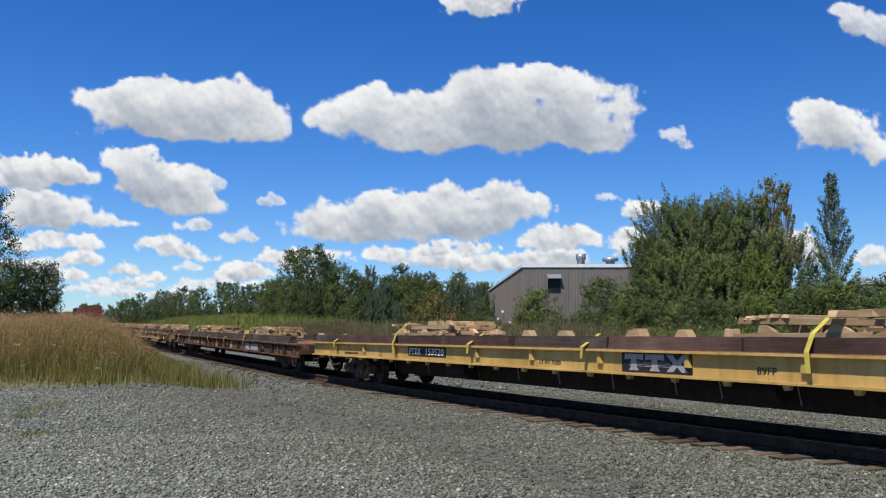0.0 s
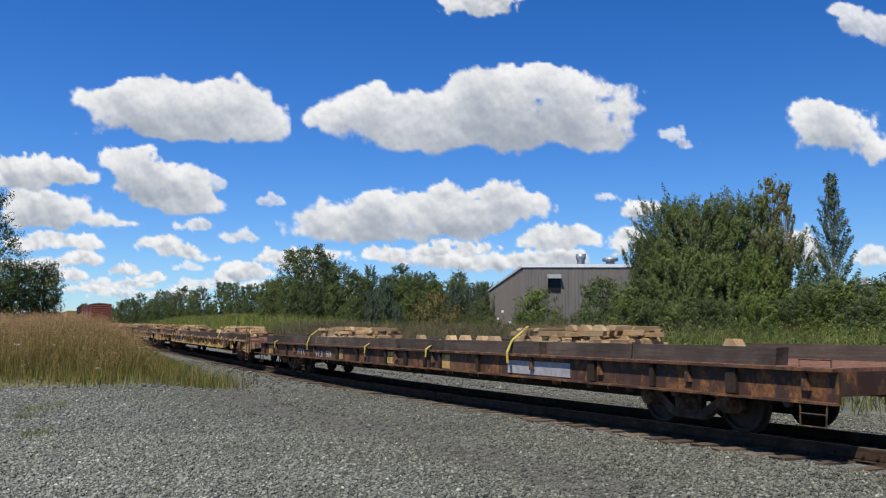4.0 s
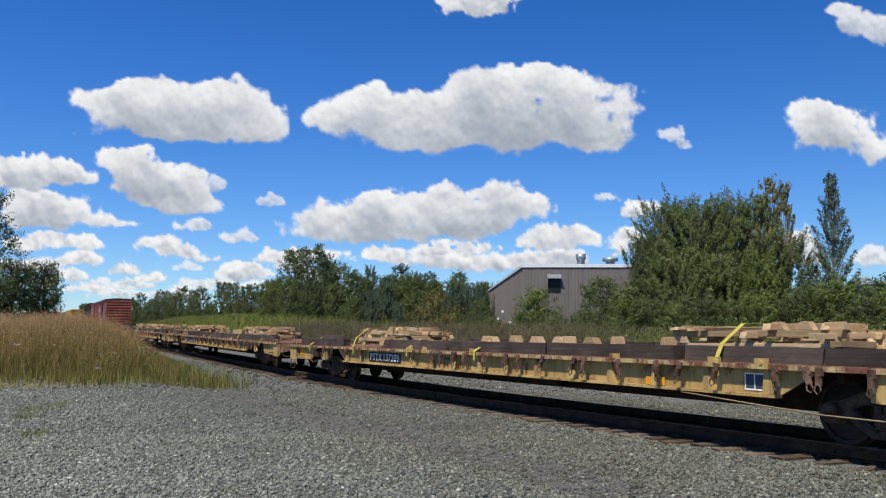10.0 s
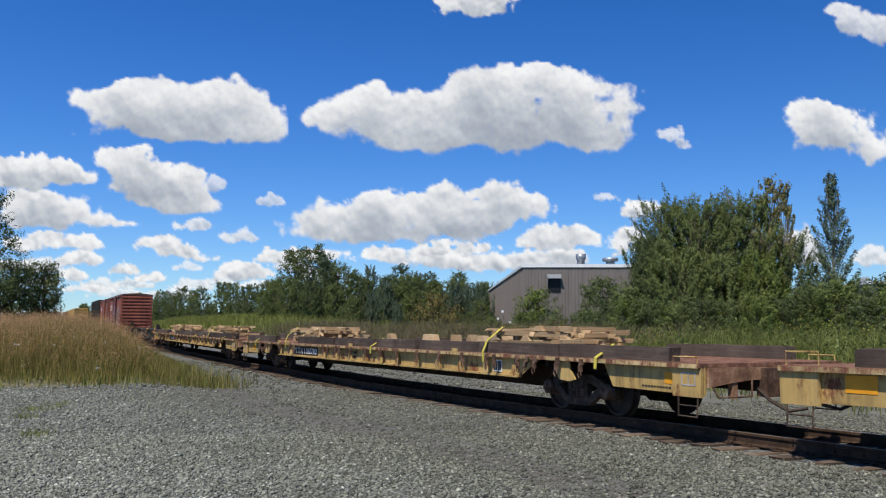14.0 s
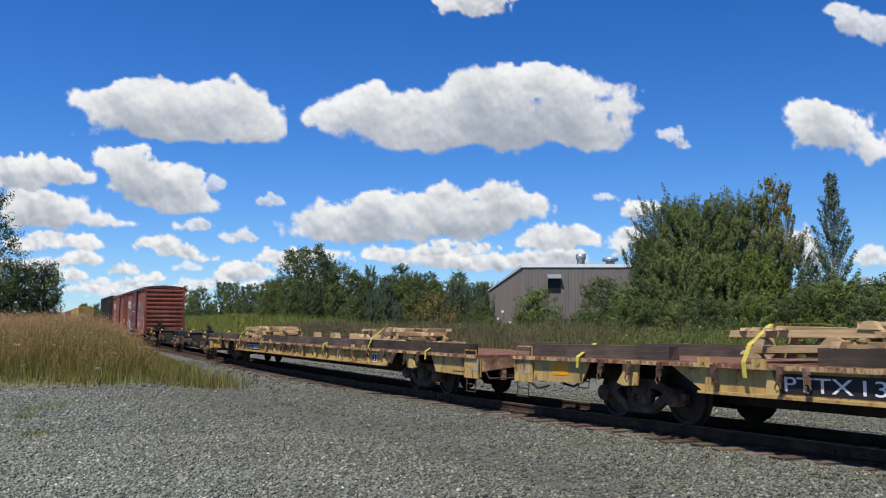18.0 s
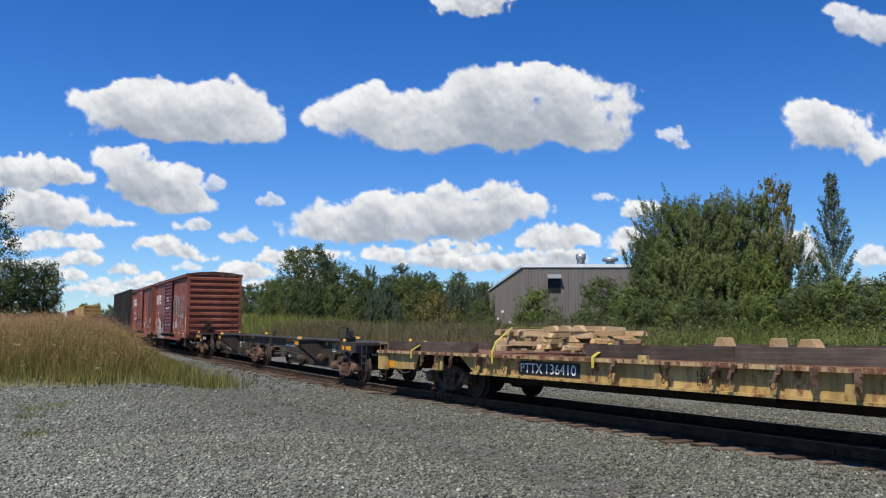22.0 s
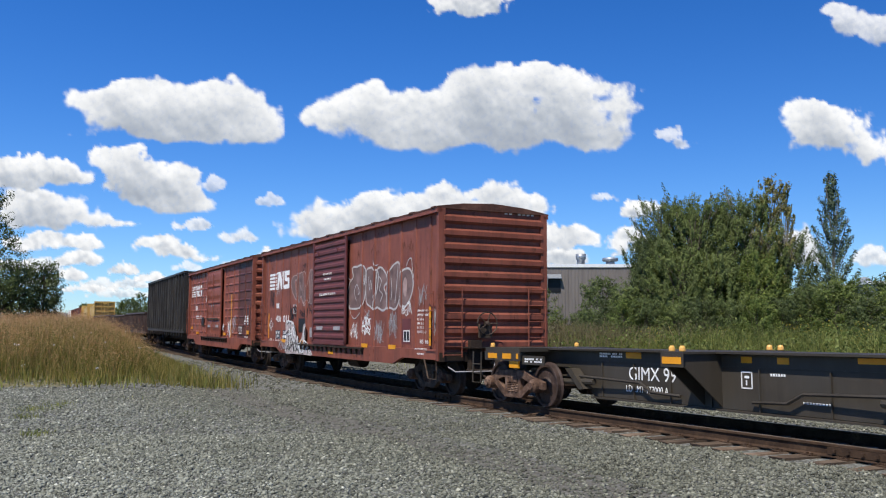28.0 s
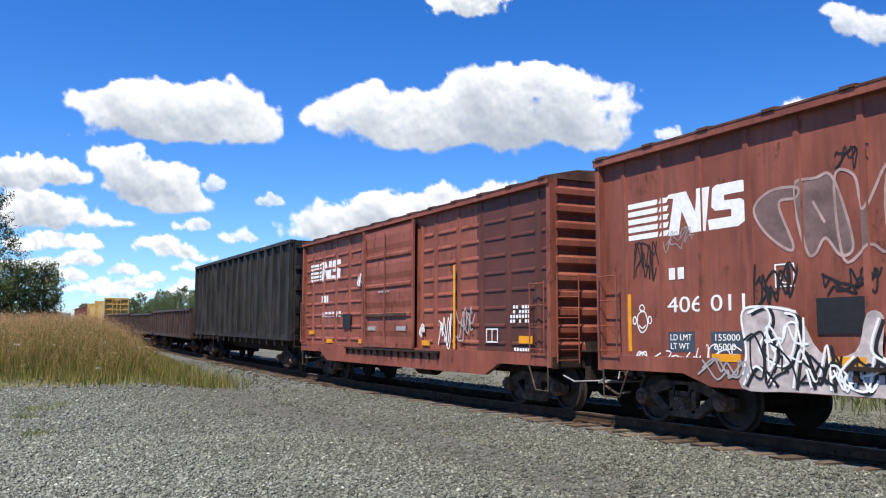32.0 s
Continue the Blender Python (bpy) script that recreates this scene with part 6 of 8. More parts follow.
spray(box_1, c1, "graffiti_stroke", None, None, [(p, False) for p in swoops], M_BLACKPAINT, -1.5365, "black sprayed strokes", 0.055)
edges = [([(q[0] + 0.06, q[1] + 0.02) for q in p], False) for p in swoops] + [([(182.1, 0.9), (182.02, 1.23), (182.07, 1.78), (181.62, 1.84), (181.14, 1.76)], False), ([(179.9, 1.18), (179.6, 1.06), (179.16, 0.74)], False)]
spray(box_1, c1, "graffiti_edge", None, None, edges, M_WHITE, -1.540, "white sprayed edges", 0.035)
for k, (a, b, z0, z1, mat, w) in enumerate(((181.2, 182.0, 0.76, 1.5, M_BLACKPAINT, 0.03), (180.5, 181.1, 0.76, 1.2, M_BLACKPAINT, 0.035), (179.6, 180.3, 0.76, 1.15, M_BLACKPAINT, 0.03), (181.0, 181.7, 0.9, 1.7, M_WHITE, 0.03), (180.0, 180.6, 0.76, 1.1, M_WHITE, 0.03), (181.9, 182.9, 0.8, 1.12, M_GREYPAINT, 0.03))):
    scribble(box_1, c1, a, b, z0, z1, -1.5415, mat, 150 + k, 7, w)
face = [(ring_pts(184.332, 1.68, 0.13, 0.17, 9, 0.05, 31), True), (ring_pts(184.332, 1.9, 0.06, 0.05, 7, 0.05, 32), True), (ring_pts(184.52, 1.7, 0.04, 0.06, 6, 0.05, 33), True), (ring_pts(184.144, 1.7, 0.04, 0.06, 6, 0.05, 34), True), ([(184.416, 1.62), (184.332, 1.57), (184.248, 1.62)], False)]
spray(box_1, c1, "spray_tag", None, None, face, M_WHITE, Y1, "small round white sprayed tag", 0.022)
glyphs = [
    [(176.13, 2.25), (176.19, 2.67), (176.05, 2.96), (175.77, 3.12), (175.85, 3.34), (175.72, 3.42), (175.41, 3.41), (175.15, 3.45), (174.86, 3.35), (174.75, 3.14), (174.76, 2.75), (174.89, 2.41), (175.14, 2.23), (175.56, 2.18)],
    [(174.75, 3.1), (174.69, 3.28), (174.37, 3.33), (174.21, 3.26), (173.91, 3.2), (173.86, 2.93), (173.97, 2.61), (174.2, 2.46), (174.17, 2.16), (174.4, 2.22), (174.72, 2.4)],
    [(174.17, 2.16), (174.06, 2.53), (173.98, 3.11), (173.85, 3.28), (173.6, 3.27), (173.3, 3.08), (173.23, 2.87), (173.44, 2.73), (173.25, 2.48), (173.26, 2.2), (173.51, 2.1), (173.88, 2.19)],
    [(173.25, 2.2), (173.21, 2.95), (173.12, 3.14), (172.77, 3.32), (172.49, 3.35), (172.39, 3.18), (172.39, 2.57), (172.48, 2.28), (172.7, 2.12), (173.02, 2.17)],
    [(172.37, 2.57), (172.35, 3.02), (172.13, 3.15), (171.78, 3.14), (171.6, 2.94), (171.58, 2.65), (171.77, 2.35), (172.07, 2.18), (172.33, 2.23)]]
curls = [([(175.48, 2.43), (175.64, 2.68), (175.45, 2.89), (175.24, 2.65), (175.37, 2.6)], False), ([(174.54, 3.08), (174.47, 2.69), (174.38, 2.98), (174.31, 2.72)], False), ([(173.79, 3.05), (173.61, 2.91), (173.74, 2.67), (173.52, 2.54), (173.69, 2.35)], False),
         ([(172.95, 3.01), (172.89, 2.61), (172.94, 2.38)], False), ([(171.98, 3.22), (171.84, 3.38), (171.67, 3.4), (171.61, 3.16), (171.52, 2.9)], False), ([(176.21, 3.12), (175.92, 3.04), (175.76, 3.12)], False),
         ([(176.03, 2.29), (175.88, 2.01), (175.57, 1.89), (175.19, 2.06)], False), ([(174.23, 3.51), (174.08, 3.37), (173.84, 3.38)], False), ([(172.49, 3.35), (172.57, 2.81), (172.68, 2.29)], False)]
for glyph in glyphs:
    spray(box_1, c1, "graffiti", [glyph], M_FILL, [(glyph, True)], M_PALESPRAY, Y1, "smoky grey bubble-shaped graffiti with a pale edge", 0.055)
spray(box_1, c1, "graffiti_curl", None, None, curls, M_PALESPRAY, Y1 - 0.006, "pale grey sprayed curls", 0.03)
spray_over(box_1, c1, POSTS_1[1:6], glyphs, M_FILL, [(p, True) for p in glyphs] + curls, M_PALESPRAY, 0.05)
for k, (a, z, r) in enumerate(((174.907, 3.0, 0.05), (174.862, 2.96, 0.05), (174.799, 2.98, 0.05))):
    scribble(box_1, c1, a - 0.1, a + 0.05, 2.85, 3.2, Y1 - 0.006, M_PALESPRAY, 170 + k, 4, 0.014)
bm = bm_new()
fill(bm, ring_pts(172.05, 2.69, 0.13, 0.26, 9, 0.05, 8), Y1 - 0.006, c1)
part("graffiti_eye", bm, M_PINK, box_1, "pale pink sprayed oval")
for k, (a, b, z0, z1, mat, w) in enumerate(((174.366, 174.998, 1.62, 1.95, M_WHITE, 0.028), (174.366, 174.998, 1.4, 1.68, M_WHITE, 0.032), (175.399, 175.914, 1.25, 1.79, M_WHITE, 0.02), (173.441, 174.086, 1.2, 1.8, M_GREYPAINT, 0.02), (173.549, 173.979, 1.2, 1.85, M_GREYPAINT, 0.015), (172.542, 173.024, 1.36, 2.05, M_GREYPAINT, 0.018), (172.638, 173.121, 1.5, 2.1, M_GREYPAINT, 0.015), (171.672, 172.252, 1.95, 2.3, M_WHITE, 0.018), (170.77, 171.25, 2.2, 2.75, M_GREYPAINT, 0.02), (174.456, 174.817, 1.85, 2.15, M_GREYPAINT, 0.018), (183.362, 184.458, 0.98, 1.2, M_WHITE, 0.022), (182.221, 183.175, 0.95, 1.35, M_WHITE, 0.02), (183.935, 184.458, 2.3, 3.0, M_BLACKPAINT, 0.022), (179.944, 180.776, 1.95, 2.3, M_BLACKPAINT, 0.03), (181.231, 181.945, 1.85, 2.5, M_BLACKPAINT, 0.035), (179.149, 179.812, 2.0, 2.45, M_BLACKPAINT, 0.022), (180.077, 180.545, 3.55, 3.85, M_BLACKPAINT, 0.02), (183.081, 183.736, 2.75, 3.15, M_GREYPAINT, 0.012), (178.906, 179.281, 3.5, 3.9, M_BLACKPAINT, 0.03), (170.11, 170.41, 1.4, 2.1, M_GREYPAINT, 0.015))):
    scribble(box_1, c1, a, b, z0, z1, Y1 - 0.004, mat, 70 + k, 9, w)
plate(box_1, "brown_patch", 171.691, 172.281, 1.22, 1.87, Y1 + 0.004, M_BOXDOOR, "maroon repainted patch", c1)
frame_mark(box_1, c1, 171.749, 172.117, 1.28, 1.57, Y1 - 0.003, M_WHITE, 0.025)
plate(box_1, "black_panel", 171.768, 172.097, 1.3, 1.55, Y1 - 0.0005, M_BLACKPAINT, "black stencil panel", c1)
for k, words in enumerate(("EXW 10 8 H 14 3", "EW 10 0 H 14 8", "IL 50 6", "IW 9 6", "IH 11 0", "CU FT 5277")):
    z = 2.03 - k * 0.105
    letters(box_1, "dimension_mark", words, 171.286 - (0.6 if k < 2 else 0.36 if k < 5 else 0.5), 171.286, z, z + 0.06, Y1, M_WHITE, c1)
letters(box_1, "class_mark", "BS 166", 170.578, 171.13, 1.25, 1.345, Y1, M_WHITE, c1)
plate(box_1, "yellow_bar", 170.41, 170.506, 1.2, 2.15, Y1 - 0.06, M_ORANGE, "yellow vertical reflector", c1)
letters(box_1, "shoe_note", "1 INCH HF COMP SHOES", 170.53, 171.25, 1.10, 1.14, -1.534, M_WHITE, c1)
letters(box_1, "pull_note", "PULL HERE", 170.71, 171.07, 0.98, 1.02, -1.534, M_WHITE, c1)
letters(box_1, "door_note", "DOOR OPENING W 10-0 H 10-3", 176.904, 178.384, 2.63, 2.71, -1.580, M_WHITE, c1)
letters(box_1, "door_note", "CLOSE & LOCK DOORS", 177.252, 178.036, 3.28, 3.34, -1.580, M_WHITE, c1)
letters(box_1, "door_note", "BEFORE MOVING CAR", 177.296, 177.949, 3.12, 3.18, -1.580, M_WHITE, c1)
bm = bm_new()
for x, z in ((0.86, 4.02), (-0.9, 4.0)):
    box(bm, x - 0.06, x + 0.06, -1.6, -1.56, z - 0.05, z + 0.05)
part("door_latch", bm, M_BOXDOOR, box_1)
for k in range(7):
    if k != 2:
        bm = bm_new()
        box(bm, k * 0.13, k * 0.13 + 0.085, -0.004, 0.0, 0.0, 0.11)
        part("end_number", bm, M_WHITE, box_1, "worn stencilled bar", pose(h1 - 0.058, 1.1 - 0.9 + 0.12, 4.46, 0, 0, 90))

# second box car
Y2 = -1.445
block_logo(box_2, c2, 198.352, 201.177, 3.12, 3.74, Y2, POSTS_2[8:11])
bars(box_2, "owner_mark", 199.414, 200.086, 2.4, 2.68, Y2, M_WHITE, c2, 3)
bars(box_2, "car_number", 198.245, 200.047, 1.95, 2.15, Y2, M_WHITE, c2, 6)
plate(box_2, "yellow_bar", 190.726, 190.824, 1.14, 3.06, Y2 - 0.07, M_ORANGE, "yellow vertical reflector", c2)
plate(box_2, "reflector", 187.58, 188.067, 1.3, 1.45, Y2, M_ORANGE, "orange reflector", c2, 0.04)
for a, b, z in ((200.729, 201.167, 1.42), (196.297, 196.736, 1.18), (192.158, 192.548, 1.19), (198.976, 199.463, 1.16)):
    plate(box_2, "reflector", a, b, z, z + 0.12, Y2, M_ORANGE, "yellow reflector", c2, 0.04)
frame_mark(box_2, c2, 188.895, 189.382, 1.3, 1.6, Y2 - 0.03, M_WHITE, 0.03)
bars(box_2, "data_block", 187.629, 188.408, 1.7, 2.08, Y2 - 0.035, M_WHITE, c2, 7, 4, 0.7, 8)
bars(box_2, "class_mark", 187.629, 188.262, 1.14, 1.22, Y2 - 0.035, M_WHITE, c2, 6)
plate(box_2, "dark_panel", 197.369, 198.021, 1.62, 2.04, Y2 - 0.04, M_BLACKPAINT, "dark blank panel", c2)
for k, (a, b, z0, z1, mat) in enumerate(((190.989, 191.574, 1.15, 1.95, M_WHITE), (189.918, 190.697, 1.3, 2.1, M_GREYPAINT), (192.353, 192.645, 1.4, 1.7, M_WHITE), (190.015, 190.6, 0.7, 1.1, M_GREYPAINT), (196.541, 196.833, 2.8, 3.2, M_WHITE))):
    scribble(box_2, c2, a, b, z0, z1, Y2 - 0.05, mat, 90 + k, 8, 0.035)
bars(box_2, "door_note", 194.301, 195.08, 2.55, 2.63, -1.59, M_GREYPAINT, c2, 8)

# flat cars
plate(car_a, "logo_panel", 10.42, 12.1, 0.83, 1.15, -1.416, M_BLACKPAINT, "black emblem panel", ca)
bm = bm_new()
for k, (a, b) in enumerate(((11.55, 12.02), (11.05, 11.5), (10.5, 11.0))):
    m = (a + b) / 2
    if k < 2:
        fill(bm, [(b, 1.13), (a, 1.13), (a, 1.03), (m - 0.07, 1.05), (m - 0.07, 0.92), (m - 0.13, 0.86), (m + 0.13, 0.86), (m + 0.07, 0.92), (m + 0.07, 1.05), (b, 1.03)], -1.424, ca, False)
    else:
        fill(bm, [(b, 1.13), (b - 0.15, 1.13), (m, 1.04), (a + 0.13, 1.13), (a, 1.13), (m - 0.09, 0.99), (a, 0.86), (a + 0.15, 0.86), (m, 0.94), (b - 0.15, 0.86), (b, 0.86), (m + 0.09, 0.99)], -1.424, ca, False)
for k in range(4):
    z = 0.93 + 0.022 * k
    fill(bm, [(11.9, z), (10.9, z), (10.9, z + 0.007), (11.9, z + 0.007)], -1.4225, ca, False)
part("emblem", bm, M_GREYPAINT, car_a, "pale grey block emblem")
plate(car_a, "number_panel", 18.57, 20.65, 0.90, 1.14, -1.416, M_BLACKPAINT, "black number panel", ca)
letters(car_a, "car_mark", "PTTX", 19.92, 20.56, 0.94, 1.10, -1.423, M_WHITE, ca, "white stencilled marks")
letters(car_a, "car_number", "153520", 18.67, 19.62, 0.94, 1.10, -1.423, M_WHITE, ca)
letters(car_a, "class_mark", "89FP", 8.8, 9.15, 0.9, 1.0, -1.419, M_BLACKPAINT, ca)
letters(car_a, "weight_mark", "LT WT 75300", 13.9, 14.6, 0.88, 0.96, -1.419, M_BLACKPAINT, ca)
bars(car_a, "brake_note", 24.1, 25.2, 0.86, 0.93, -1.419, M_BLACKPAINT, ca, 12)
plate(car_a, "reflector", 26.1, 26.5, 0.95, 1.14, -1.416, M_ORANGE, "orange reflector patch", ca)
letters(car_b, "car_mark", "PTTX", 50.65, 51.4, 0.68, 0.88, -1.42, M_PALESPRAY, cb, "worn pale stencilled marks")
letters(car_b, "car_number", "913", 48.85, 49.55, 0.66, 0.86, -1.42, M_PALESPRAY, cb, "worn pale figures")
letters(car_b, "car_number", "584", 48.02, 48.52, 0.66, 0.86, -1.42, M_PALESPRAY, cb, "worn pale figures")
plate(car_b, "emblem_panel", 35.2, 37.4, 0.66, 0.92, -1.42, M_GREYPAINT, "pale worn emblem panel", cb)
for a in (43.2, 47.0, 54.5, 40.0):
    plate(car_b, "stain", a, a + 0.5, 0.64, 0.95, -1.416, M_CREAM, "yellowed worn panel", cb)
for k, (car, c, words, a, b) in enumerate(((car_d, cd, "136590", 103.4, 104.66), (car_e, ce, "136410", 132.18, 133.14), (car_c, cc, "137209", 75.18, 76.17))):
    wide = b - a
    plate(car, "number_panel", a - 0.12, b + wide * 1.05, 0.67, 0.94, -1.436, M_BLACKPAINT, "black number panel", c)
    letters(car, "car_number", words, a, b, 0.71, 0.90, -1.443, M_WHITE, c, "white stencilled figures")
    letters(car, "car_mark", "PTTX", b + 0.14, b + wide * 0.95, 0.71, 0.90, -1.443, M_WHITE, c, "white stencilled marks")
    letters(car, "weight_mark", ("LD LMT 203600\nLT WT  63400", "LD LMT\nLT WT", "LD LMT 206700\nLT WT  79300")[k], (99.8, 128.6, 72.33)[k], (100.6, 129.1, 73.05)[k], 0.7, 0.92, -1.438, M_BLACKPAINT, c)
for car, c, a, b, z0, z1 in ((car_c, cc, 58.0, 58.62, 0.76, 0.97), (car_c, cc, 65.0, 65.45, 0.65, 0.78), (car_c, cc, 82.85, 83.3, 0.74, 0.96), (car_d, cd, 86.1, 86.6, 0.72, 0.9), (car_e, ce, 114.2, 114.7, 0.7, 0.9), (car_e, ce, 140.2, 140.9, 0.62, 0.8), (car_d, cd, 110.8, 111.3, 0.72, 0.92), (car_e, ce, 125.0, 125.5, 0.66, 0.78)):
    plate(car, "reflector", a, b, z0, z1, -1.456, M_ORANGE, "orange reflector patch", c)
for car, c, a in ((car_c, cc, 57.6), (car_d, cd, 85.85), (car_e, ce, 114.0), (car_d, cd, 112.0)):
    frame_mark(car, c, a, a + 0.3, 0.72, 0.92, -1.521, M_GREYPAINT, 0.02, True)
    bars(car, "small_note", a + 0.6, a + 1.3, 0.64, 0.68, -1.458, M_BLACKPAINT, c, 10)
for car, c, a in ((car_d, cd, 91.6), (car_e, ce, 119.9), (car_c, cc, 63.0)):
    plate(car, "stencil_panel", a, a + 0.36, 0.68, 0.92, -1.437, M_BLUE, "dark stencil panel", c)
    frame_mark(car, c, a, a + 0.36, 0.68, 0.92, -1.441, M_WHITE, 0.02)

# dark ribs: side posts, and shadow bands under timber ends built as posts
for a in (31.2, 32.9, 34.5, 38.6, 40.43, 41.25, 42.38, 43.66, 45.75, 47.4, 52.6, 54.2, 55.4):
    bm = bm_new()
    w = 0.05 if int(a * 10) % 3 else 0.1
    box(bm, cb - a - w, cb - a + w, -1.49, -1.416, 0.635, 1.0)
    soften(bm, 0.01)
    part("side_post", bm, M_UNDER, car_b, "dark upright strip for side posts and timber shadow bands")


# ---- plants ----
def line_coords(x, y):
    p = Vector((x, y, 0))
    a = p.dot(ALONG)
    return a, p.dot(ACROSS) - float(bend(a))


def gz(x, y):
    return ground_z(*line_coords(x, y))


def leaf_quads(points, size, rs, flat=0.36, long=2.1, faces_to=None):
    """Small leaf blades at the given places, turned every way or roughly to the given directions."""
    n = len(points)
    d = rs.normal(size=(n, 3))
    if faces_to is not None:
        nn = faces_to + rs.normal(size=(n, 3)) * 0.34
        nn /= np.linalg.norm(nn, axis=1)[:, None]
        d[:, 2] += 0.5
        d -= nn * (d * nn).sum(1)[:, None]
        d /= np.linalg.norm(d, axis=1)[:, None]
        u = np.cross(nn, d)
    else:
        d /= np.linalg.norm(d, axis=1)[:, None]
        u = rs.normal(size=(n, 3))
        u -= d * (u * d).sum(1)[:, None]
        u /= np.linalg.norm(u, axis=1)[:, None]
    s = (size * rs.uniform(0.6, 1.3, n))[:, None]
    v = np.stack([points - d * s * long / 2, points + u * s * flat, points + d * s * long / 2, points - u * s * flat], 1)
    f = np.arange(n * 4).reshape(n, 4)
    return v.reshape(-1, 3), f


def crown_points(rs, height, width, base, clumps, per, spread, shape="round", jag=0.35):
    """Leaf places gathered into sprays on a crown; returns them, the way they face and the sprays' middles."""
    height, width = height - spread * 0.75, width - spread * 0.9
    pts, ways, mids = [], [], []
    up = np.array([0.0, 0.0, 1.0])
    for k in range(clumps):
        t = rs.uniform(0.0, 1.0)
        if shape == "round":
            r = math.sqrt(max(0.02, 1 - (2 * t - 0.85) ** 2 / 1.45))
        elif shape == "cone":
            r = (1 - t) ** 0.8 + 0.10
        else:
            r = 0.62 + 0.38 * math.sin(math.pi * min(1, t * 1.1)) - 0.35 * max(0.0, t - 0.75)
        ang = rs.uniform(0, math.tau)
        out = np.array([math.cos(ang), math.sin(ang), 0.0])
        rad = width / 2 * r * math.sqrt(rs.uniform(0.30, 1.0)) * (1 + jag * (rs.rand() - 0.5))
        c = out * rad + up * (base + (height - base) * t * (1 + 0.12 * jag * rs.normal()))
        mids.append(c)
        steep = rs.uniform(1.3, 3.0) if shape != "round" else rs.uniform(0.3, 1.5)
        axis = out + up * steep + rs.normal(size=3) * 0.25
        axis /= np.linalg.norm(axis)
        length = spread * rs.uniform(1.6, 3.2) * (1.25 if shape != "round" else 1.0)
        fat = spread * rs.uniform(0.55, 1.0) * (0.8 if shape != "round" else 1.1)
        q = rs.beta(1.3, 1.7, per)
        w = rs.normal(size=(per, 3))
        w -= axis * (w @ axis)[:, None]
        w /= np.linalg.norm(w, axis=1)[:, None]
        thick = fat * np.sqrt(np.clip(q * 3.0, 0, 1)) * (1.05 - q) ** 0.6
        pts.append(c + axis * ((q - 0.4) * length)[:, None] + w * (thick * np.sqrt(rs.uniform(0.15, 1.0, per)))[:, None])
        ways.append(w * 0.9 + out * 0.45 + up * 0.35 + axis * (q * 0.7)[:, None])
    pts = np.concatenate(pts)
    over = np.quantile(pts[:, 2], 0.9985)
    pts[:, 2] = base + (pts[:, 2] - base) * (height + spread * 0.7 - base) / (over - base)
    pts[:, 2] = np.maximum(pts[:, 2], 0.02)
    return pts, np.concatenate(ways), mids


def upswept_points(rs, height, width, base, branches, per, spread):
    """Leaf places along open branches that sweep upwards from a straight stem."""
    pts, ways, mids = [], [], []
    for k in range(branches):
        t = (k + rs.uniform(0, 1)) / branches
        z0 = base + (height - base) * t * 0.97
        reach = width / 2 * (1 - t) ** 0.75 * rs.uniform(0.55, 1.05) + 0.12
        ang = k * 2.4 + rs.uniform(-0.4, 0.4)
        n = int(per * (0.45 + reach / width * 2))
        q = rs.uniform(0.08, 1.0, n)
        c = np.stack([q * reach * math.cos(ang), q * reach * math.sin(ang), z0 + (q ** 1.5) * reach * 1.0], 1)
        fat = (spread * (1.15 - 0.6 * q))[:, None]
        g = rs.normal(size=(n, 3))
        pts.append(c + g * fat * np.array([0.5, 0.5, 0.8]))
        ways.append(g * 0.5 + np.array([math.cos(ang) * 0.5, math.sin(ang) * 0.5, 0.7]))
        mids.append(np.array([reach * math.cos(ang), reach * math.sin(ang), z0 + reach]))
    return np.concatenate(pts), np.concatenate(ways), mids


def make_tree(name, label, category, m, seed, height, width, base, clumps, per, spread, leaf, material, shape="round", trunk_r=0.14, group="", bark=None, stems=1):
    rs = np.random.RandomState(seed)
    tree = thing(name, m, label, category, group)
    if shape == "upswept":
        pts, ways, mids = upswept_points(rs, height, width, base, clumps, per, spread)
    else:
        pts, ways, mids = crown_points(rs, height, width, base, clumps, per, spread, shape)
    v, f = leaf_quads(pts, leaf, rs, faces_to=ways)
    crown = mesh_part("crown", fast_mesh("crown", v, f), material, tree, "")
    bm = bm_new()
    top = height * (0.80 if shape != "upswept" else 0.97)
    for k in range(stems):
        ox, oy = (rs.uniform(-0.2, 0.2) * width * (stems > 1), rs.uniform(-0.2, 0.2) * width * (stems > 1))
        steps = 6
        line = [Vector((ox * (0.4 + 0.6 * i / steps) + rs.normal() * 0.04 * i, oy * (0.4 + 0.6 * i / steps) + rs.normal() * 0.04 * i, -0.3 + (top + 0.3) * i / steps)) for i in range(steps + 1)]
        rings = []
        for i, p in enumerate(line):
            r = trunk_r * (1 - 0.85 * i / steps) / (1 if stems == 1 else 1.4)
            rings.append([bm.verts.new(p + Vector((math.cos(q * math.tau / 7), math.sin(q * math.tau / 7), 0)) * r) for q in range(7)])
        for a, b in zip(rings, rings[1:]):
            for q in range(7):
                bm.faces.new((a[q], a[(q + 1) % 7], b[(q + 1) % 7], b[q]))
    part("trunk", bm, bark or M_BARK, tree, "")
    bm = bm_new()
    for c in mids[:: max(1, len(mids) // 26)]:
        z0 = max(0.3, c[2] * 0.62 - 0.2)
        tube(bm, [(0, 0, z0), (c[0] * 0.5, c[1] * 0.5, (z0 + c[2]) / 2 + 0.1), tuple(c)], trunk_r * 0.22, 4)
    part("branch_frame", bm, bark or M_BARK, tree, "")
    return tree


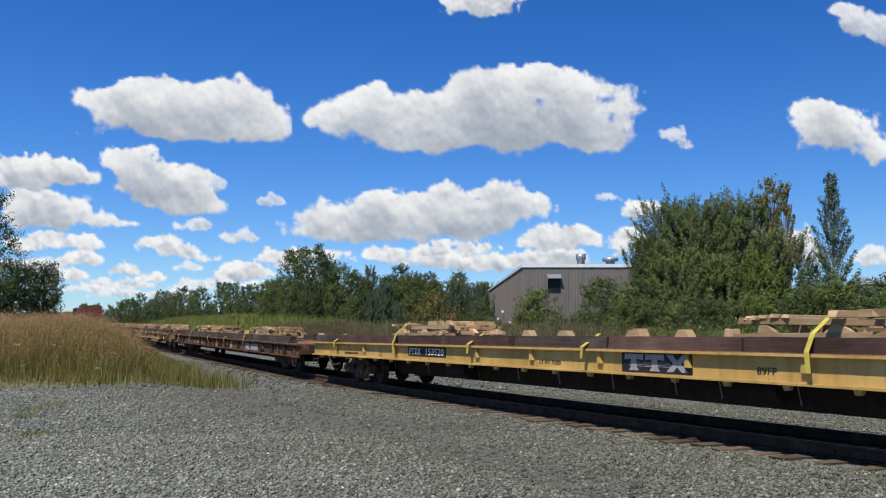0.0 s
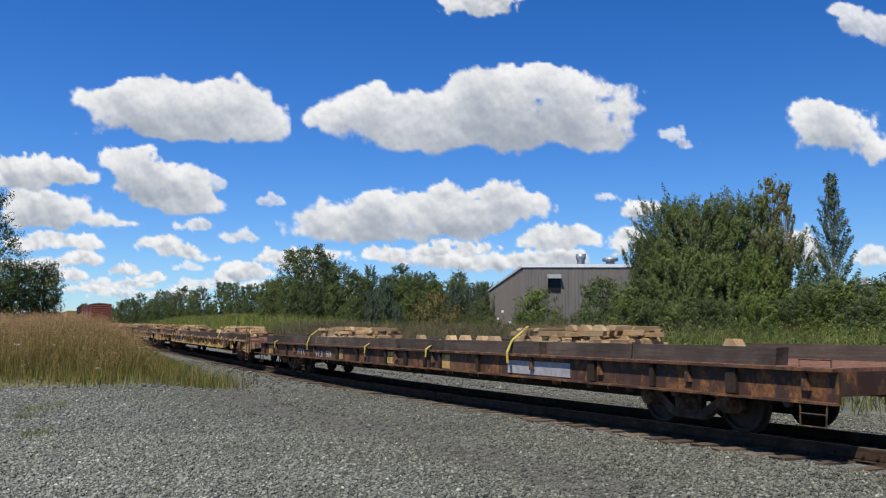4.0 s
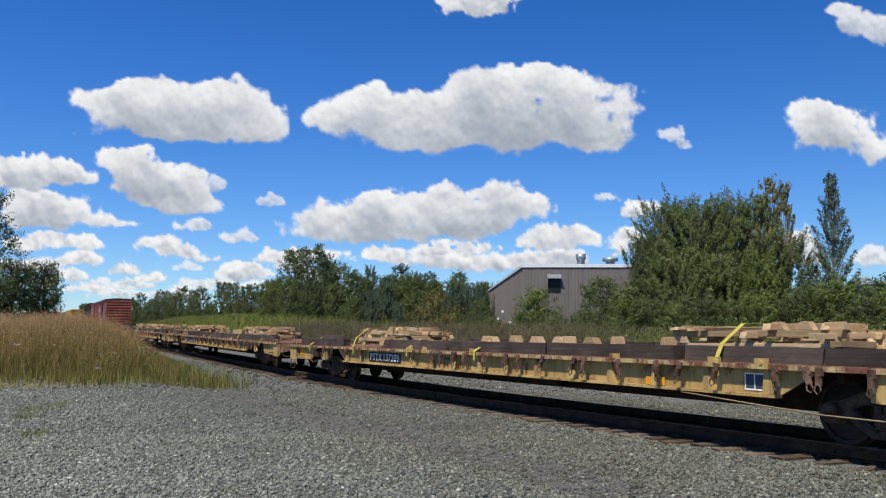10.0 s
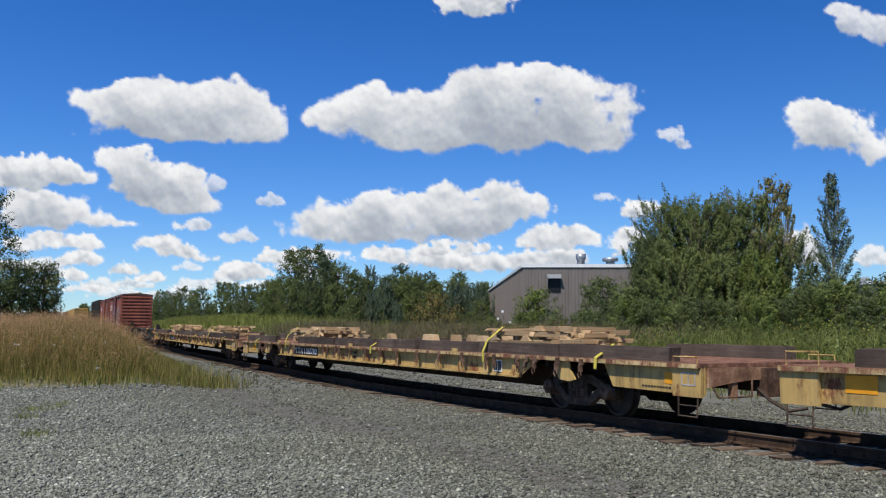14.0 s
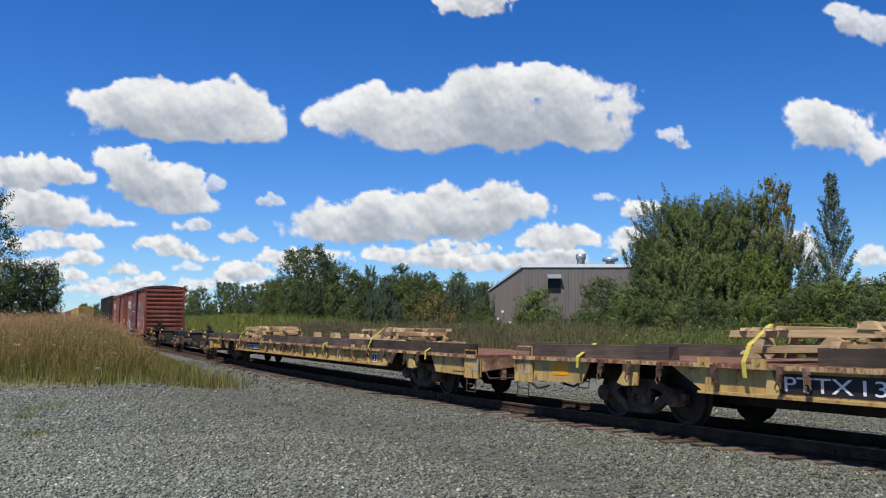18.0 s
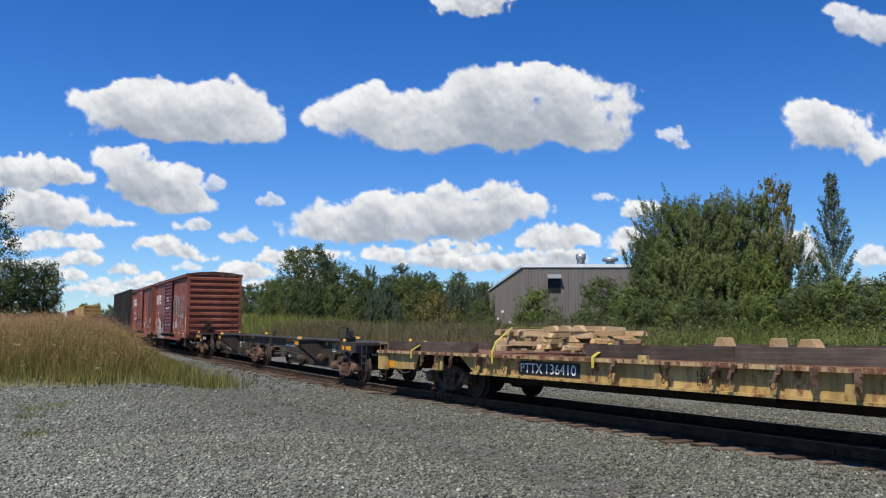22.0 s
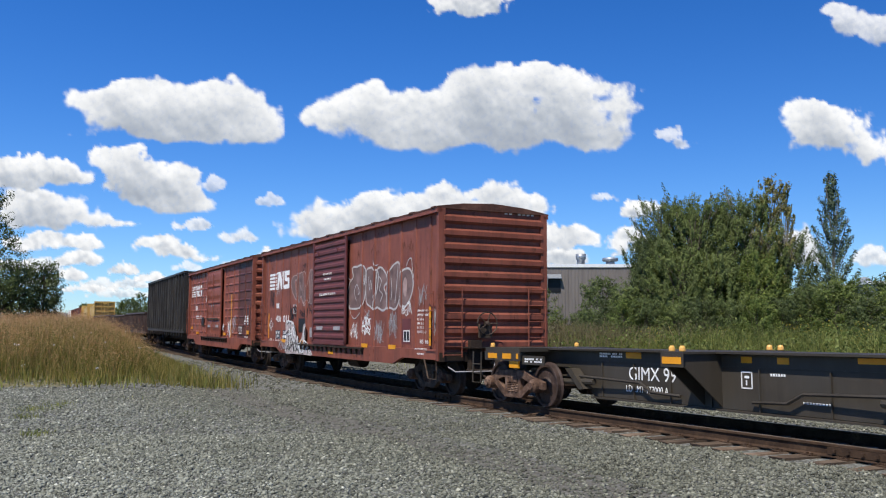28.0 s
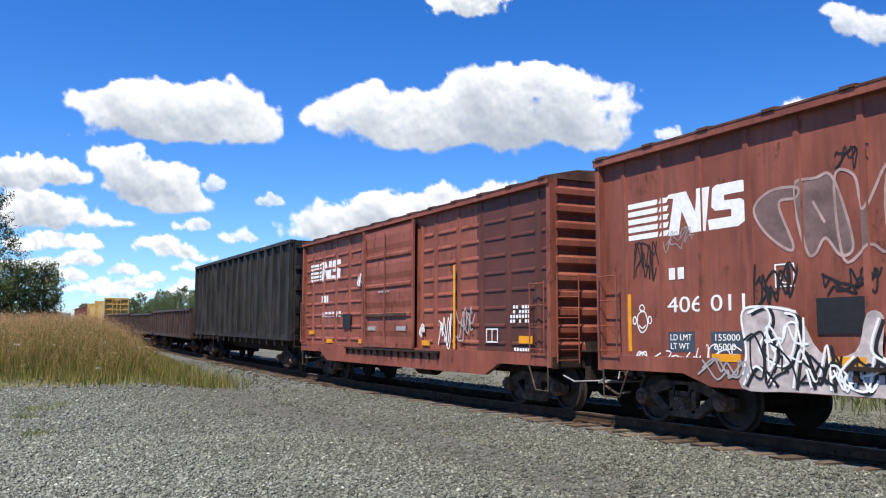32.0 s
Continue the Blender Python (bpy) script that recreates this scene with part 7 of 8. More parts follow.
M_BARK = rusty("grey_brown_bark", [(0.3, (0.03, 0.025, 0.02)), (0.55, (0.085, 0.07, 0.055)), (0.75, (0.16, 0.14, 0.12))], 6, 0.95, (1, 1, 0.25))
M_PALEBARK = rusty("pale_bark", [(0.3, (0.10, 0.09, 0.075)), (0.55, (0.22, 0.20, 0.17)), (0.75, (0.36, 0.34, 0.30))], 6, 0.9, (1, 1, 0.25))
M_LEAF = leafy("summer_leaves", (0.068, 0.090, 0.026), (0.118, 0.152, 0.044), (0.185, 0.225, 0.074), 0.28)
M_LEAFDEEP = leafy("deep_green_leaves", (0.052, 0.072, 0.025), (0.090, 0.120, 0.039), (0.142, 0.178, 0.062), 0.28)
M_LEAFBRIGHT = leafy("bright_green_leaves", (0.062, 0.095, 0.018), (0.122, 0.165, 0.036), (0.205, 0.245, 0.064), 0.30)
M_LEAFGREY = leafy("grey_green_leaves", (0.052, 0.076, 0.044), (0.10, 0.140, 0.085), (0.175, 0.225, 0.14), 0.28)
M_LEAFRUST = leafy("yellowing_leaves", (0.14, 0.135, 0.04), (0.25, 0.225, 0.08), (0.36, 0.32, 0.135), 0.34)
M_LEAFORANGE = leafy("orange_tinged_leaves", (0.085, 0.085, 0.025), (0.155, 0.135, 0.042), (0.25, 0.185, 0.07), 0.3)
M_GOLD = leafy("goldenrod_flowers", (0.18, 0.16, 0.03), (0.30, 0.26, 0.05), (0.42, 0.36, 0.08))
M_DRY = leafy("dry_brown_weeds", (0.11, 0.095, 0.048), (0.19, 0.155, 0.08), (0.29, 0.235, 0.13), 0.35)
M_GRASS = leafy("green_grass", (0.100, 0.115, 0.028), (0.205, 0.195, 0.052), (0.37, 0.295, 0.11), 0.42)
M_MEADOW = leafy("meadow_grass", (0.105, 0.125, 0.028), (0.20, 0.225, 0.052), (0.32, 0.33, 0.10), 0.35)
M_PLUME = leafy("reddish_seed_heads", (0.33, 0.175, 0.085), (0.51, 0.305, 0.155), (0.66, 0.445, 0.25), 0.42)


def at_view(x, dist):
    """The ground place at a bearing x (in picture widths of 1568) and a distance ahead."""
    px = (x - 784.0) / FOCAL * dist
    return px, dist


def plant(x, dist, turn=0, scale=1.0, sink=0.0):
    px, py = at_view(x, dist)
    return pose(px, py, gz(px, py) - sink, 0, 0, turn) @ Matrix.Diagonal((scale, scale, scale, 1))


def height_to(top, dist, x):
    """Height of a plant whose tip shows at the picture height top."""
    px, py = at_view(x, dist)
    w = (441.0 - top) / FOCAL
    c, s = math.cos(PITCH), math.sin(PITCH)
    return EYE.z + py * (s + w * c) / (c - w * s) - gz(px, py)


# woods beyond the field: a few kinds, each built once
KINDS = []
for k, (h, w, mat, shp) in enumerate(((12.0, 7.5, M_LEAF, "round"), (12.0, 6.2, M_LEAF, "round"), (12.0, 7.0, M_LEAFDEEP, "round"), (12.0, 5.0, M_LEAFGREY, "tall"), (12.0, 8.0, M_LEAF, "round"))):
    t = make_tree("tree", "full-leaved green deciduous tree at the wood's edge", "tree", plant(560 + 60 * k, 112), 100 + k, h, w, 0.4, 210, 60, 0.62, 0.15, mat, shp, 0.16, "trees of the wood", stems=2)
    KINDS.append(t)
tops = [(486, 500), (520, 438), (552, 432), (578, 448), (603, 463), (648, 446), (682, 450), (704, 466), (735, 470), (770, 474), (800, 476), (828, 474), (855, 474), (872, 480), (1000, 462)]
for i, (x, top) in enumerate(tops):
    dist = 104 + (i * 7) % 13 if x < 850 else 132
    h = height_to(top, dist, x)
    if i < 5:
        KINDS[i].matrix_basis = plant(x, dist, i * 50, h / 12.0)
        continue
    copy_thing(KINDS[(i * 3) % 5], plant(x, dist, i * 77, h / 12.0))
rng = random.Random(4)
for x in range(470, 865, 21):                               # lower edge of the wood
    copy_thing(KINDS[rng.randrange(5)], plant(x + rng.uniform(-8, 8), rng.uniform(92, 101), rng.uniform(0, 360), rng.uniform(0.40, 0.56), 0.3))
for x in range(590, 890, 15):                               # its dense middle
    copy_thing(KINDS[rng.randrange(5)], plant(x + rng.uniform(-6, 6), rng.uniform(106, 118), rng.uniform(0, 360), rng.uniform(0.55, 0.74), 0.3))
for x in range(500, 900, 26):                               # depth behind it
    copy_thing(KINDS[rng.randrange(5)], plant(x, rng.uniform(124, 136), rng.uniform(0, 360), rng.uniform(0.78, 0.92)))
for x in range(650, 885, 17):                               # and its full skyline beside the shed
    copy_thing(KINDS[rng.choice((0, 1, 2, 4))], plant(x + rng.uniform(-5, 5), rng.uniform(118, 128), rng.uniform(0, 360), rng.uniform(0.66, 0.74), 0.3))
far_tops = [(150, 522), (172, 517), (196, 520), (222, 515), (246, 517), (270, 516), (296, 519), (322, 505), (346, 518), (372, 514), (402, 500), (428, 516), (452, 515), (474, 517)]
for i, (x, top) in enumerate(far_tops):                     # the wood farther up the line
    dist = 235 - (x - 150) * 0.22
    copy_thing(KINDS[(i * 2 + 1) % 5], plant(x, dist, i * 61, height_to(top, dist, x) / 12.0))
for x in range(150, 500, 20):
    copy_thing(KINDS[rng.randrange(5)], plant(x + rng.uniform(-8, 8), 228 - (x - 150) * 0.24, rng.uniform(0, 360), rng.uniform(0.70, 0.86), 0.3))
for x in range(145, 500, 15):
    copy_thing(KINDS[rng.randrange(5)], plant(x + rng.uniform(-6, 6), 205 - (x - 150) * 0.26, rng.uniform(0, 360), rng.uniform(0.55, 0.72), 0.3))

# the big clump of trees beside the shed
for i, (x, top, w, dist, mat, base) in enumerate(((1172, 352, 4.4, 48, M_LEAF, 0.5), (1228, 340, 5.2, 46, M_LEAF, 0.4), (1280, 354, 5.6, 47.5, M_LEAFDEEP, 0.8), (1325, 334, 4.6, 46.5, M_LEAF, 1.6), (1385, 410, 5.0, 47, M_LEAFDEEP, 0.5), (1150, 420, 2.6, 45.5, M_LEAFDEEP, 0.3), (1200, 430, 4.0, 44.0, M_LEAF, 0.3), (1265, 440, 4.0, 44.0, M_LEAF, 0.4), (1330, 450, 4.0, 44.5, M_LEAFBRIGHT, 1.0), (1203, 360, 4.6, 49.5, M_LEAFDEEP, 0.5), (1258, 350, 4.8, 49.5, M_LEAF, 0.6), (1302, 352, 4.2, 49, M_LEAFDEEP, 0.8))):
    h = height_to(top, dist, x)
    make_tree("tree", "dense dark green multi-stemmed tree in a clump", "tree", plant(x, dist, i * 40), 200 + i, h, w, base, 430, 78, 0.30, 0.060, mat, "tall", 0.12, "clump of trees by the shed", M_PALEBARK if i in (2, 3) else None, 3)
for k, (x, top, wide) in enumerate(((1364, 312, 1.6), (1391, 322, 1.3))):
    make_tree("tree", "slim tree with yellowing upper leaves", "tree", plant(x, 46.0), 231 + 5 * k, height_to(top, 46, x), wide, 3.2, 90, 46, 0.2, 0.085, M_LEAFRUST, "tall", 0.08, bark=M_PALEBARK)
make_tree("poplar_tree", "slender conical poplar with open upswept branches", "tree", plant(1478, 50), 232, height_to(304, 50, 1478), 4.4, 0.5, 54, 220, 0.21, 0.085, M_LEAFGREY, "upswept", 0.10, bark=M_PALEBARK)
SHRUBS = []
for k, mat in enumerate((M_LEAFDEEP, M_LEAFBRIGHT, M_LEAF)):
    SHRUBS.append(make_tree("shrub", "leafy green shrub in the rough grass", "shrub", plant(1480 + 30 * k, 43), 240 + k, 3.0, 2.6, 0.05, 110, 66, 0.34, 0.066, mat, "round", 0.05, "shrubs", stems=3))
for i, (x, top, dist, k) in enumerate(((1450, 500, 43, 0), (1500, 488, 44, 0), (1545, 500, 42, 2), (1590, 492, 43, 0), (1420, 520, 42, 0), (1480, 528, 40, 1), (1530, 535, 39, 0), (1580, 530, 40, 1), (1385, 535, 41, 0), (1340, 545, 40, 1), (1290, 540, 41, 0), (1240, 538, 41, 0), (1190, 540, 41, 2), (1145, 535, 42, 0), (1105, 545, 43, 1), (1098, 520, 46, 0), (1120, 512, 45, 2), (1025, 556, 56, 0), (985, 560, 55, 2), (920, 562, 52, 1), (1098, 545, 55, 0), (870, 564, 52, 2))):
    if i < 3:
        SHRUBS[k if i != 1 else 1].matrix_basis = plant(x, dist, i * 30, height_to(top, dist, x) / 3.0)
        continue
    copy_thing(SHRUBS[k], plant(x, dist, i * 73, height_to(top, dist, x) / 3.0))
for x, top, dist, wide, k in ((952, 526, 66, 2.9, 1), (1064, 500, 64, 3.3, 0)):         # two bushes before the shed
    hgt = height_to(top, dist, x)
    copy_thing(SHRUBS[k], plant(x, dist, 90) @ Matrix.Diagonal((wide / 2.6, wide / 2.6, hgt / 3.0, 1)))
rust_shrub = make_tree("shrub", "orange-tinged shrub at the wood's edge", "shrub", plant(768, 84, 0, height_to(518, 84, 768) / 3.0), 250, 3.0, 3.6, 0.05, 60, 46, 0.45, 0.11, M_LEAFORANGE, "round", 0.05)

# trees on the near side up the line
for i, (x, top, w, dist) in enumerate(((-30, 325, 5.0, 56), (25, 448, 4.2, 60), (78, 462, 2.8, 62), (-5, 470, 5.0, 57))):
    make_tree("tree", "dark leafy tree beyond the tall grass", "tree", plant(x, dist, 30 * i), 260 + i, height_to(top, dist, x), w, 1.0, 120, 60, 0.55, 0.10, M_LEAFDEEP, "round", 0.14, "trees beyond the grass")


def blades(n, area, high, seed, wide=0.02, lean=0.25, keep=None, z_high=None):
    """Grass blades over a stretch of the line's coordinates (a0, a1, l0, l1)."""
    rs = np.random.RandomState(seed)
    a = rs.uniform(area[0], area[1], n)
    l = rs.uniform(area[2], area[3], n)
    ok = keep(a, l, rs) if keep else np.ones(n, bool)
    a, l = a[ok], l[ok]
    n = len(a)
    z = np.array([ground_z(p, q) for p, q in zip(a, l)])
    tuft = np.array([noise.noise(Vector((p * 0.6, q * 0.6, 7.7))) for p, q in zip(a, l)])
    h = rs.uniform(high[0], high[1], n) * (1 + 0.35 * tuft)
    if z_high:
        h *= z_high(a, l)
    q = l + bend(a)
    x = -a * math.sin(THETA) + q * math.cos(THETA)
    y = a * math.cos(THETA) + q * math.sin(THETA)
    ang = rs.uniform(0, math.tau, n)
    ca, sa = np.cos(ang), np.sin(ang)
    b = h * rs.uniform(0.02, lean, n)
    lx, ly = rs.normal(size=n) * b, rs.normal(size=n) * b
    w = wide * rs.uniform(0.6, 1.4, n)
    p0 = np.stack([x - ca * w, y - sa * w, z - 0.03], 1)
    p1 = np.stack([x + ca * w, y + sa * w, z - 0.03], 1)
    m0 = np.stack([x - ca * w * 0.7 + lx * 0.35, y - sa * w * 0.7 + ly * 0.35, z + h * 0.55], 1)
    m1 = np.stack([x + ca * w * 0.7 + lx * 0.35, y + sa * w * 0.7 + ly * 0.35, z + h * 0.55], 1)
    t = np.stack([x + lx, y + ly, z + h], 1)
    v = np.stack([p0, p1, m1, m0, t], 1).reshape(-1, 3)
    k = (np.arange(n) * 5)[:, None]
    f = np.concatenate([k + np.array([[0, 1, 2]]), k + np.array([[0, 2, 3]]), k + np.array([[3, 2, 4]])])
    return v, f, t, h


def mound(a, l, rs):
    edge = 26.8 + 2.9 * np.clip((5.4 - l) / 1.4, 0, 1) + 0.25 * np.maximum(l, 0) + rs.normal(size=len(a)) * 0.7 + 0.6 * np.sin(l * 1.7) + 0.5 * np.sin(l * 0.6 + 2)
    side = 6.6 + rs.normal(size=len(a)) * 0.45 + 0.35 * np.sin(a * 0.9)
    return (a > edge) & (l < side)


def mound_high(a, l):
    f = np.clip((a - 28.2 - 0.25 * np.maximum(l, 0)) / 4.0 + 0.1 * np.sin(l * 2.3), 0.14, 1) * np.clip((7.4 - l) / 3.6, 0.22, 1)
    return f


v, f, tips, hs = blades(100000, (26, 57, -14, 8), (0.9, 1.5), 301, 0.011, 0.42, mound, mound_high)
tagged(mesh_part("tall_grass", fast_mesh("tall_grass", v, f), M_GRASS), "tall green and straw-coloured grass on a low mound", "grass", kind="stuff")
rs = np.random.RandomState(302)
pick = rs.rand(len(tips)) < 0.95 * np.clip((hs - 0.45) / 0.5, 0, 1)
base_t, hh = tips[pick], hs[pick]
rep = np.repeat(base_t, 6, 0)
rep = rep + np.stack([rs.normal(size=len(rep)) * 0.06, rs.normal(size=len(rep)) * 0.06, rs.uniform(-0.5, 0.14, len(rep))], 1)
v, f = leaf_quads(rep, 0.024, rs, 0.17, 4.4)
tagged(mesh_part("seed_heads", fast_mesh("seed_heads", v, f), M_PLUME), "reddish brown feathery seed heads of tall grass", "grass", kind="stuff")
v, f, tips, hs = blades(16000, (50, 130, -45, 7), (1.0, 1.6), 303, 0.05, 0.16, mound)
tagged(mesh_part("far_grass", fast_mesh("far_grass", v, f), M_PLUME), "reddish tall grass farther up the line", "grass", kind="stuff")


v, f, tips, hs = blades(6000, (25.5, 42, -14, 8.2), (0.2, 0.45), 311, 0.012, 0.5, lambda a, l, rs: mound(a + 1.1, l - 0.5, rs) & ~mound(a - 1.8, l + 0.6, rs))
tagged(mesh_part("edge_grass", fast_mesh("edge_grass", v, f), M_MEADOW), "low green grass along the edge of the gravel", "grass", kind="stuff")
v, f, tips, hs = blades(5200, (25.2, 34, 4.4, 7.4), (0.15, 0.6), 313, 0.012, 0.5, lambda a, l, rs: rs.rand(len(a)) < np.exp(-((l - 5.2 - 0.16 * (33 - a)) / 0.55) ** 2) * np.clip((a - 25.4) / 2.5, 0, 1))
tagged(mesh_part("verge_grass", fast_mesh("verge_grass", v, f), M_GRASS), "green grass tufts at the foot of the mound", "grass", kind="stuff")
rs = np.random.RandomState(312)
fp = []
for a, l in zip(rs.uniform(28.5, 37, 26), rs.uniform(-3, 5, 26)):
    p = spot(a, l, ground_z(a, l))
    fp.append(np.array([p.x, p.y, p.z + rs.uniform(0.5, 1.3)]) + rs.normal(size=(5, 3)) * 0.03)
v, f = leaf_quads(np.concatenate(fp), 0.032, rs, 0.6, 1.3)
tagged(mesh_part("white_flowers", fast_mesh("white_flowers", v, f), M_WHITE), "small white flower heads in the tall grass", "flowers", kind="stuff")


# weeds on the bank beyond the line
def bank(a, l, rs):
    edge = 17.6 + 0.8 * np.sin(a * 0.31) + 0.5 * np.sin(a * 0.83 + 1) + rs.normal(size=len(a)) * 0.5
    return (l > edge) & (rs.rand(len(a)) < np.clip((l - edge) / 2.0, 0.15, 1))


v, f, tips, hs = blades(66000, (-8, 60, 17, 30), (0.3, 1.35), 304, 0.013, 0.65, lambda a, l, rs: bank(a, l, rs) & ((a < 28 + 3 * np.sin(l)) | (l > 25) | (rs.rand(len(a)) < 0.2)))
tagged(mesh_part("bank_weeds", fast_mesh("bank_weeds", v, f), M_MEADOW), "green weeds and grass on the bank", "weeds", kind="stuff")
v, f, tips, hs = blades(70000, (10, 110, 17.6, 29), (0.8, 1.5), 305, 0.017, 0.5, lambda a, l, rs: bank(a, l, rs) & (rs.rand(len(a)) < np.where(l < 25.5, 1.0, 0.3) * np.clip((a - 24) / 8, 0, 1) * np.clip((78 - a) / 14, 0, 1)))
v2, f2 = leaf_quads(tips[::2] + np.array([0, 0, -0.12]), 0.045, np.random.RandomState(9), 0.4, 2.0)
tagged(mesh_part("dry_weeds", fast_mesh("dry_weeds", v, f), M_DRY), "dry grey-brown weeds on the bank", "weeds", kind="stuff")
tagged(mesh_part("weed_tops", fast_mesh("weed_tops", v2, f2), M_DRY), "dry brown tops of weeds", "weeds", kind="stuff")
v, f, tips, hs = blades(30000, (62, 170, 17.5, 36), (0.5, 1.0), 308, 0.03, 0.5, lambda a, l, rs: rs.rand(len(a)) < np.clip((a - 62) / 14, 0, 1))
tagged(mesh_part("meadow_strip", fast_mesh("meadow_strip", v, f), M_MEADOW), "bright green meadow grass along the far bank", "grass", kind="stuff")
v, f, tips, hs = blades(26000, (20, 160, 32, 90), (0.5, 1.0), 306, 0.06, 0.25)
tagged(mesh_part("field_grass", fast_mesh("field_grass", v, f), M_MEADOW), "rough green field grass", "grass", kind="stuff")
rs = np.random.RandomState(307)
spots_a, spots_l = rs.uniform(-4, 60, 34), rs.uniform(20, 31, 34)
gp = []
for a, l in zip(spots_a, spots_l):
    p = spot(a, l, ground_z(a, l))
    c = np.array([p.x, p.y, p.z + rs.uniform(0.7, 1.2)])
    gp.append(c + rs.normal(size=(26, 3)) * np.array([0.22, 0.22, 0.13]))
v, f = leaf_quads(np.concatenate(gp), 0.055, rs, 0.5, 1.5)
tagged(mesh_part("goldenrod", fast_mesh("goldenrod", v, f), M_GOLD), "yellow goldenrod flowers among the weeds", "flowers", kind="stuff")
gp = []
for a, l in zip(rs.uniform(-6, 75, 1300), rs.uniform(18.6, 34, 1300)):
    if a > 28 and l < 25.5 and rs.rand() < 0.85:            # the dry stretch of the bank
        continue
    p = spot(a, l, ground_z(a, l))
    h = rs.uniform(0.6, 1.35)
    c = np.array([p.x, p.y, p.z + h * 0.5])
    gp.append(c + rs.normal(size=(90, 3)) * np.array([0.45, 0.45, h * 0.26]))
v, f = leaf_quads(np.concatenate(gp), 0.06, rs, 0.5, 1.7)
tagged(mesh_part("weed_clumps", fast_mesh("weed_clumps", v, f), M_LEAFBRIGHT), "leafy green weed clumps on the bank", "weeds", kind="stuff")
# small tufts in the gravel
gp, gf = [], []
for a, l, r, n in ((21.4, 1.0, 0.55, 620), (22.6, 1.5, 0.5, 300), (19.6, 0.7, 0.4, 320), (16.3, 0.75, 0.3, 260), (19.2, 3.8, 0.6, 90), (23.5, 3.0, 0.8, 90)):
    v, f, _, _ = blades(n * 2, (a - r * 2, a + r * 2, l - r, l + r), (0.03, 0.13), int(a * 10), 0.006, 0.7, lambda p, q, rs, a=a, l=l, r=r: rs.rand(len(p)) < np.exp(-(((p - a) / 1.6) ** 2 + (q - l) ** 2) / (0.35 * r * r)) * (0.4 + 0.6 * (np.sin(p * 9) * np.sin(q * 11) > -0.1)))
    gf.append(f + sum(len(q) for q in gp))
    gp.append(v)
tagged(mesh_part("grass_tufts", fast_mesh("grass_tufts", np.concatenate(gp), np.concatenate(gf)), M_MEADOW), "thin green tufts in the gravel", "grass", kind="stuff")


# ---- the shed ----
def make_shed():
    m, nt, b = mat_base("grey_metal_siding", 0.6, 0.0, 0.3)
    streaks = noise_out(nt, 1.2, 6, 0.65, (1, 1, 0.12))
    c = ramp(nt, streaks, [(0.3, (0.150, 0.130, 0.118)), (0.7, (0.205, 0.18, 0.165))])
    nt.links.new(c, b.inputs["Base Color"])
    y0, x0, x1 = 80.0, 7.3, 31.0
    z0 = gz(x0, y0) - 0.3
    top = 7.9
    depth = 43.0
    shed = thing("shed", pose(0, 0, 0), "large grey metal-clad industrial shed with flat roof", "building")
    bm = bm_new()
    box(bm, x0, x1, y0, y0 + 0.2, z0, top)
    wall = part("front_wall", bm, m, shed, "grey ribbed metal siding")
    bm = bm_new()
    x = x0 + 0.15
    while x < x1:
        prism(bm, [(x - 0.05, y0), (x - 0.03, y0 - 0.05), (x + 0.03, y0 - 0.05), (x + 0.05, y0)], z0, top - 0.02, "z")
        x += 0.305
    box(bm, 12.62, 12.70, y0 - 0.06, y0, z0, top)
    part("siding_ribs", bm, m, wall)
    bm = bm_new()
    xl = 6.45
    vs = [(x0, y0), (x0 + 0.2, y0 + 0.2), (xl + 0.2, y0 + depth), (xl, y0 + depth)]
    prism(bm, vs, z0, top, "z")
    side = part("side_wall", bm, m, shed, "grey ribbed metal siding")
    bm = bm_new()
    for k in range(int(depth / 0.6)):
        t = (k + 0.5) * 0.6 / depth
        x, y = x0 + (xl - x0) * t, y0 + depth * t
        box(bm, x - 0.05, x + 0.01, y - 0.04, y + 0.04, z0, top)
    part("siding_ribs", bm, m, side)
    bm = bm_new()
    prism(bm, [(x0 + 0.2, y0 + 0.2), (x1, y0 + 0.2), (x1, y0 + depth), (xl + 0.2, y0 + depth)], top - 0.3, top - 0.05, "z")
    box(bm, x1 - 0.2, x1, y0 + 0.2, y0 + depth, z0, top - 0.3)
    box(bm, xl + 0.2, x1 - 0.2, y0 + depth - 0.2, y0 + depth, z0, top - 0.3)
    part("roof", bm, M_GALV, shed, "flat metal roof")
    white = plain("white_trim", (0.72, 0.73, 0.74), 0.5, 0, 0.08)
    bm = bm_new()
    box(bm, x0 - 0.1, x1, y0 - 0.12, y0 + 0.25, top, top + 0.3)
    prism(bm, [(x0 - 0.12, y0 - 0.1), (x0 + 0.2, y0 - 0.1), (xl + 0.2, y0 + depth), (xl - 0.12, y0 + depth)], top + 0.004, top + 0.22, "z")
    part("roof_trim", bm, white, shed, "white roof edging")
    # hooded window
    wx, wz = 9.6, 6.95
    bm = bm_new()
    # a near-black panel on the wall; its colour paints the opening's inner shade
    box(bm, wx - 0.03, wx + 1.13, y0 - 0.08, y0 - 0.05, wz - 1.32, wz)
    win = part("window", bm, plain("painted_dark_opening", (0.012, 0.012, 0.013), 0.4, 0, 0.2), shed, "near-black panel painted as the shaded inside of an opening")
    bm = bm_new()
    prism(bm, [(y0 - 0.05, wz + 0.32), (y0 - 0.55, wz - 0.06), (y0 - 0.55, wz - 0.10), (y0 - 0.05, wz - 0.02)], wx - 0.08, wx + 1.18, "x")
    prism(bm, [(y0 - 0.05, wz), (y0 - 0.5, wz - 0.1), (y0 - 0.05, wz - 1.3)], wx - 0.08, wx - 0.05, "x")
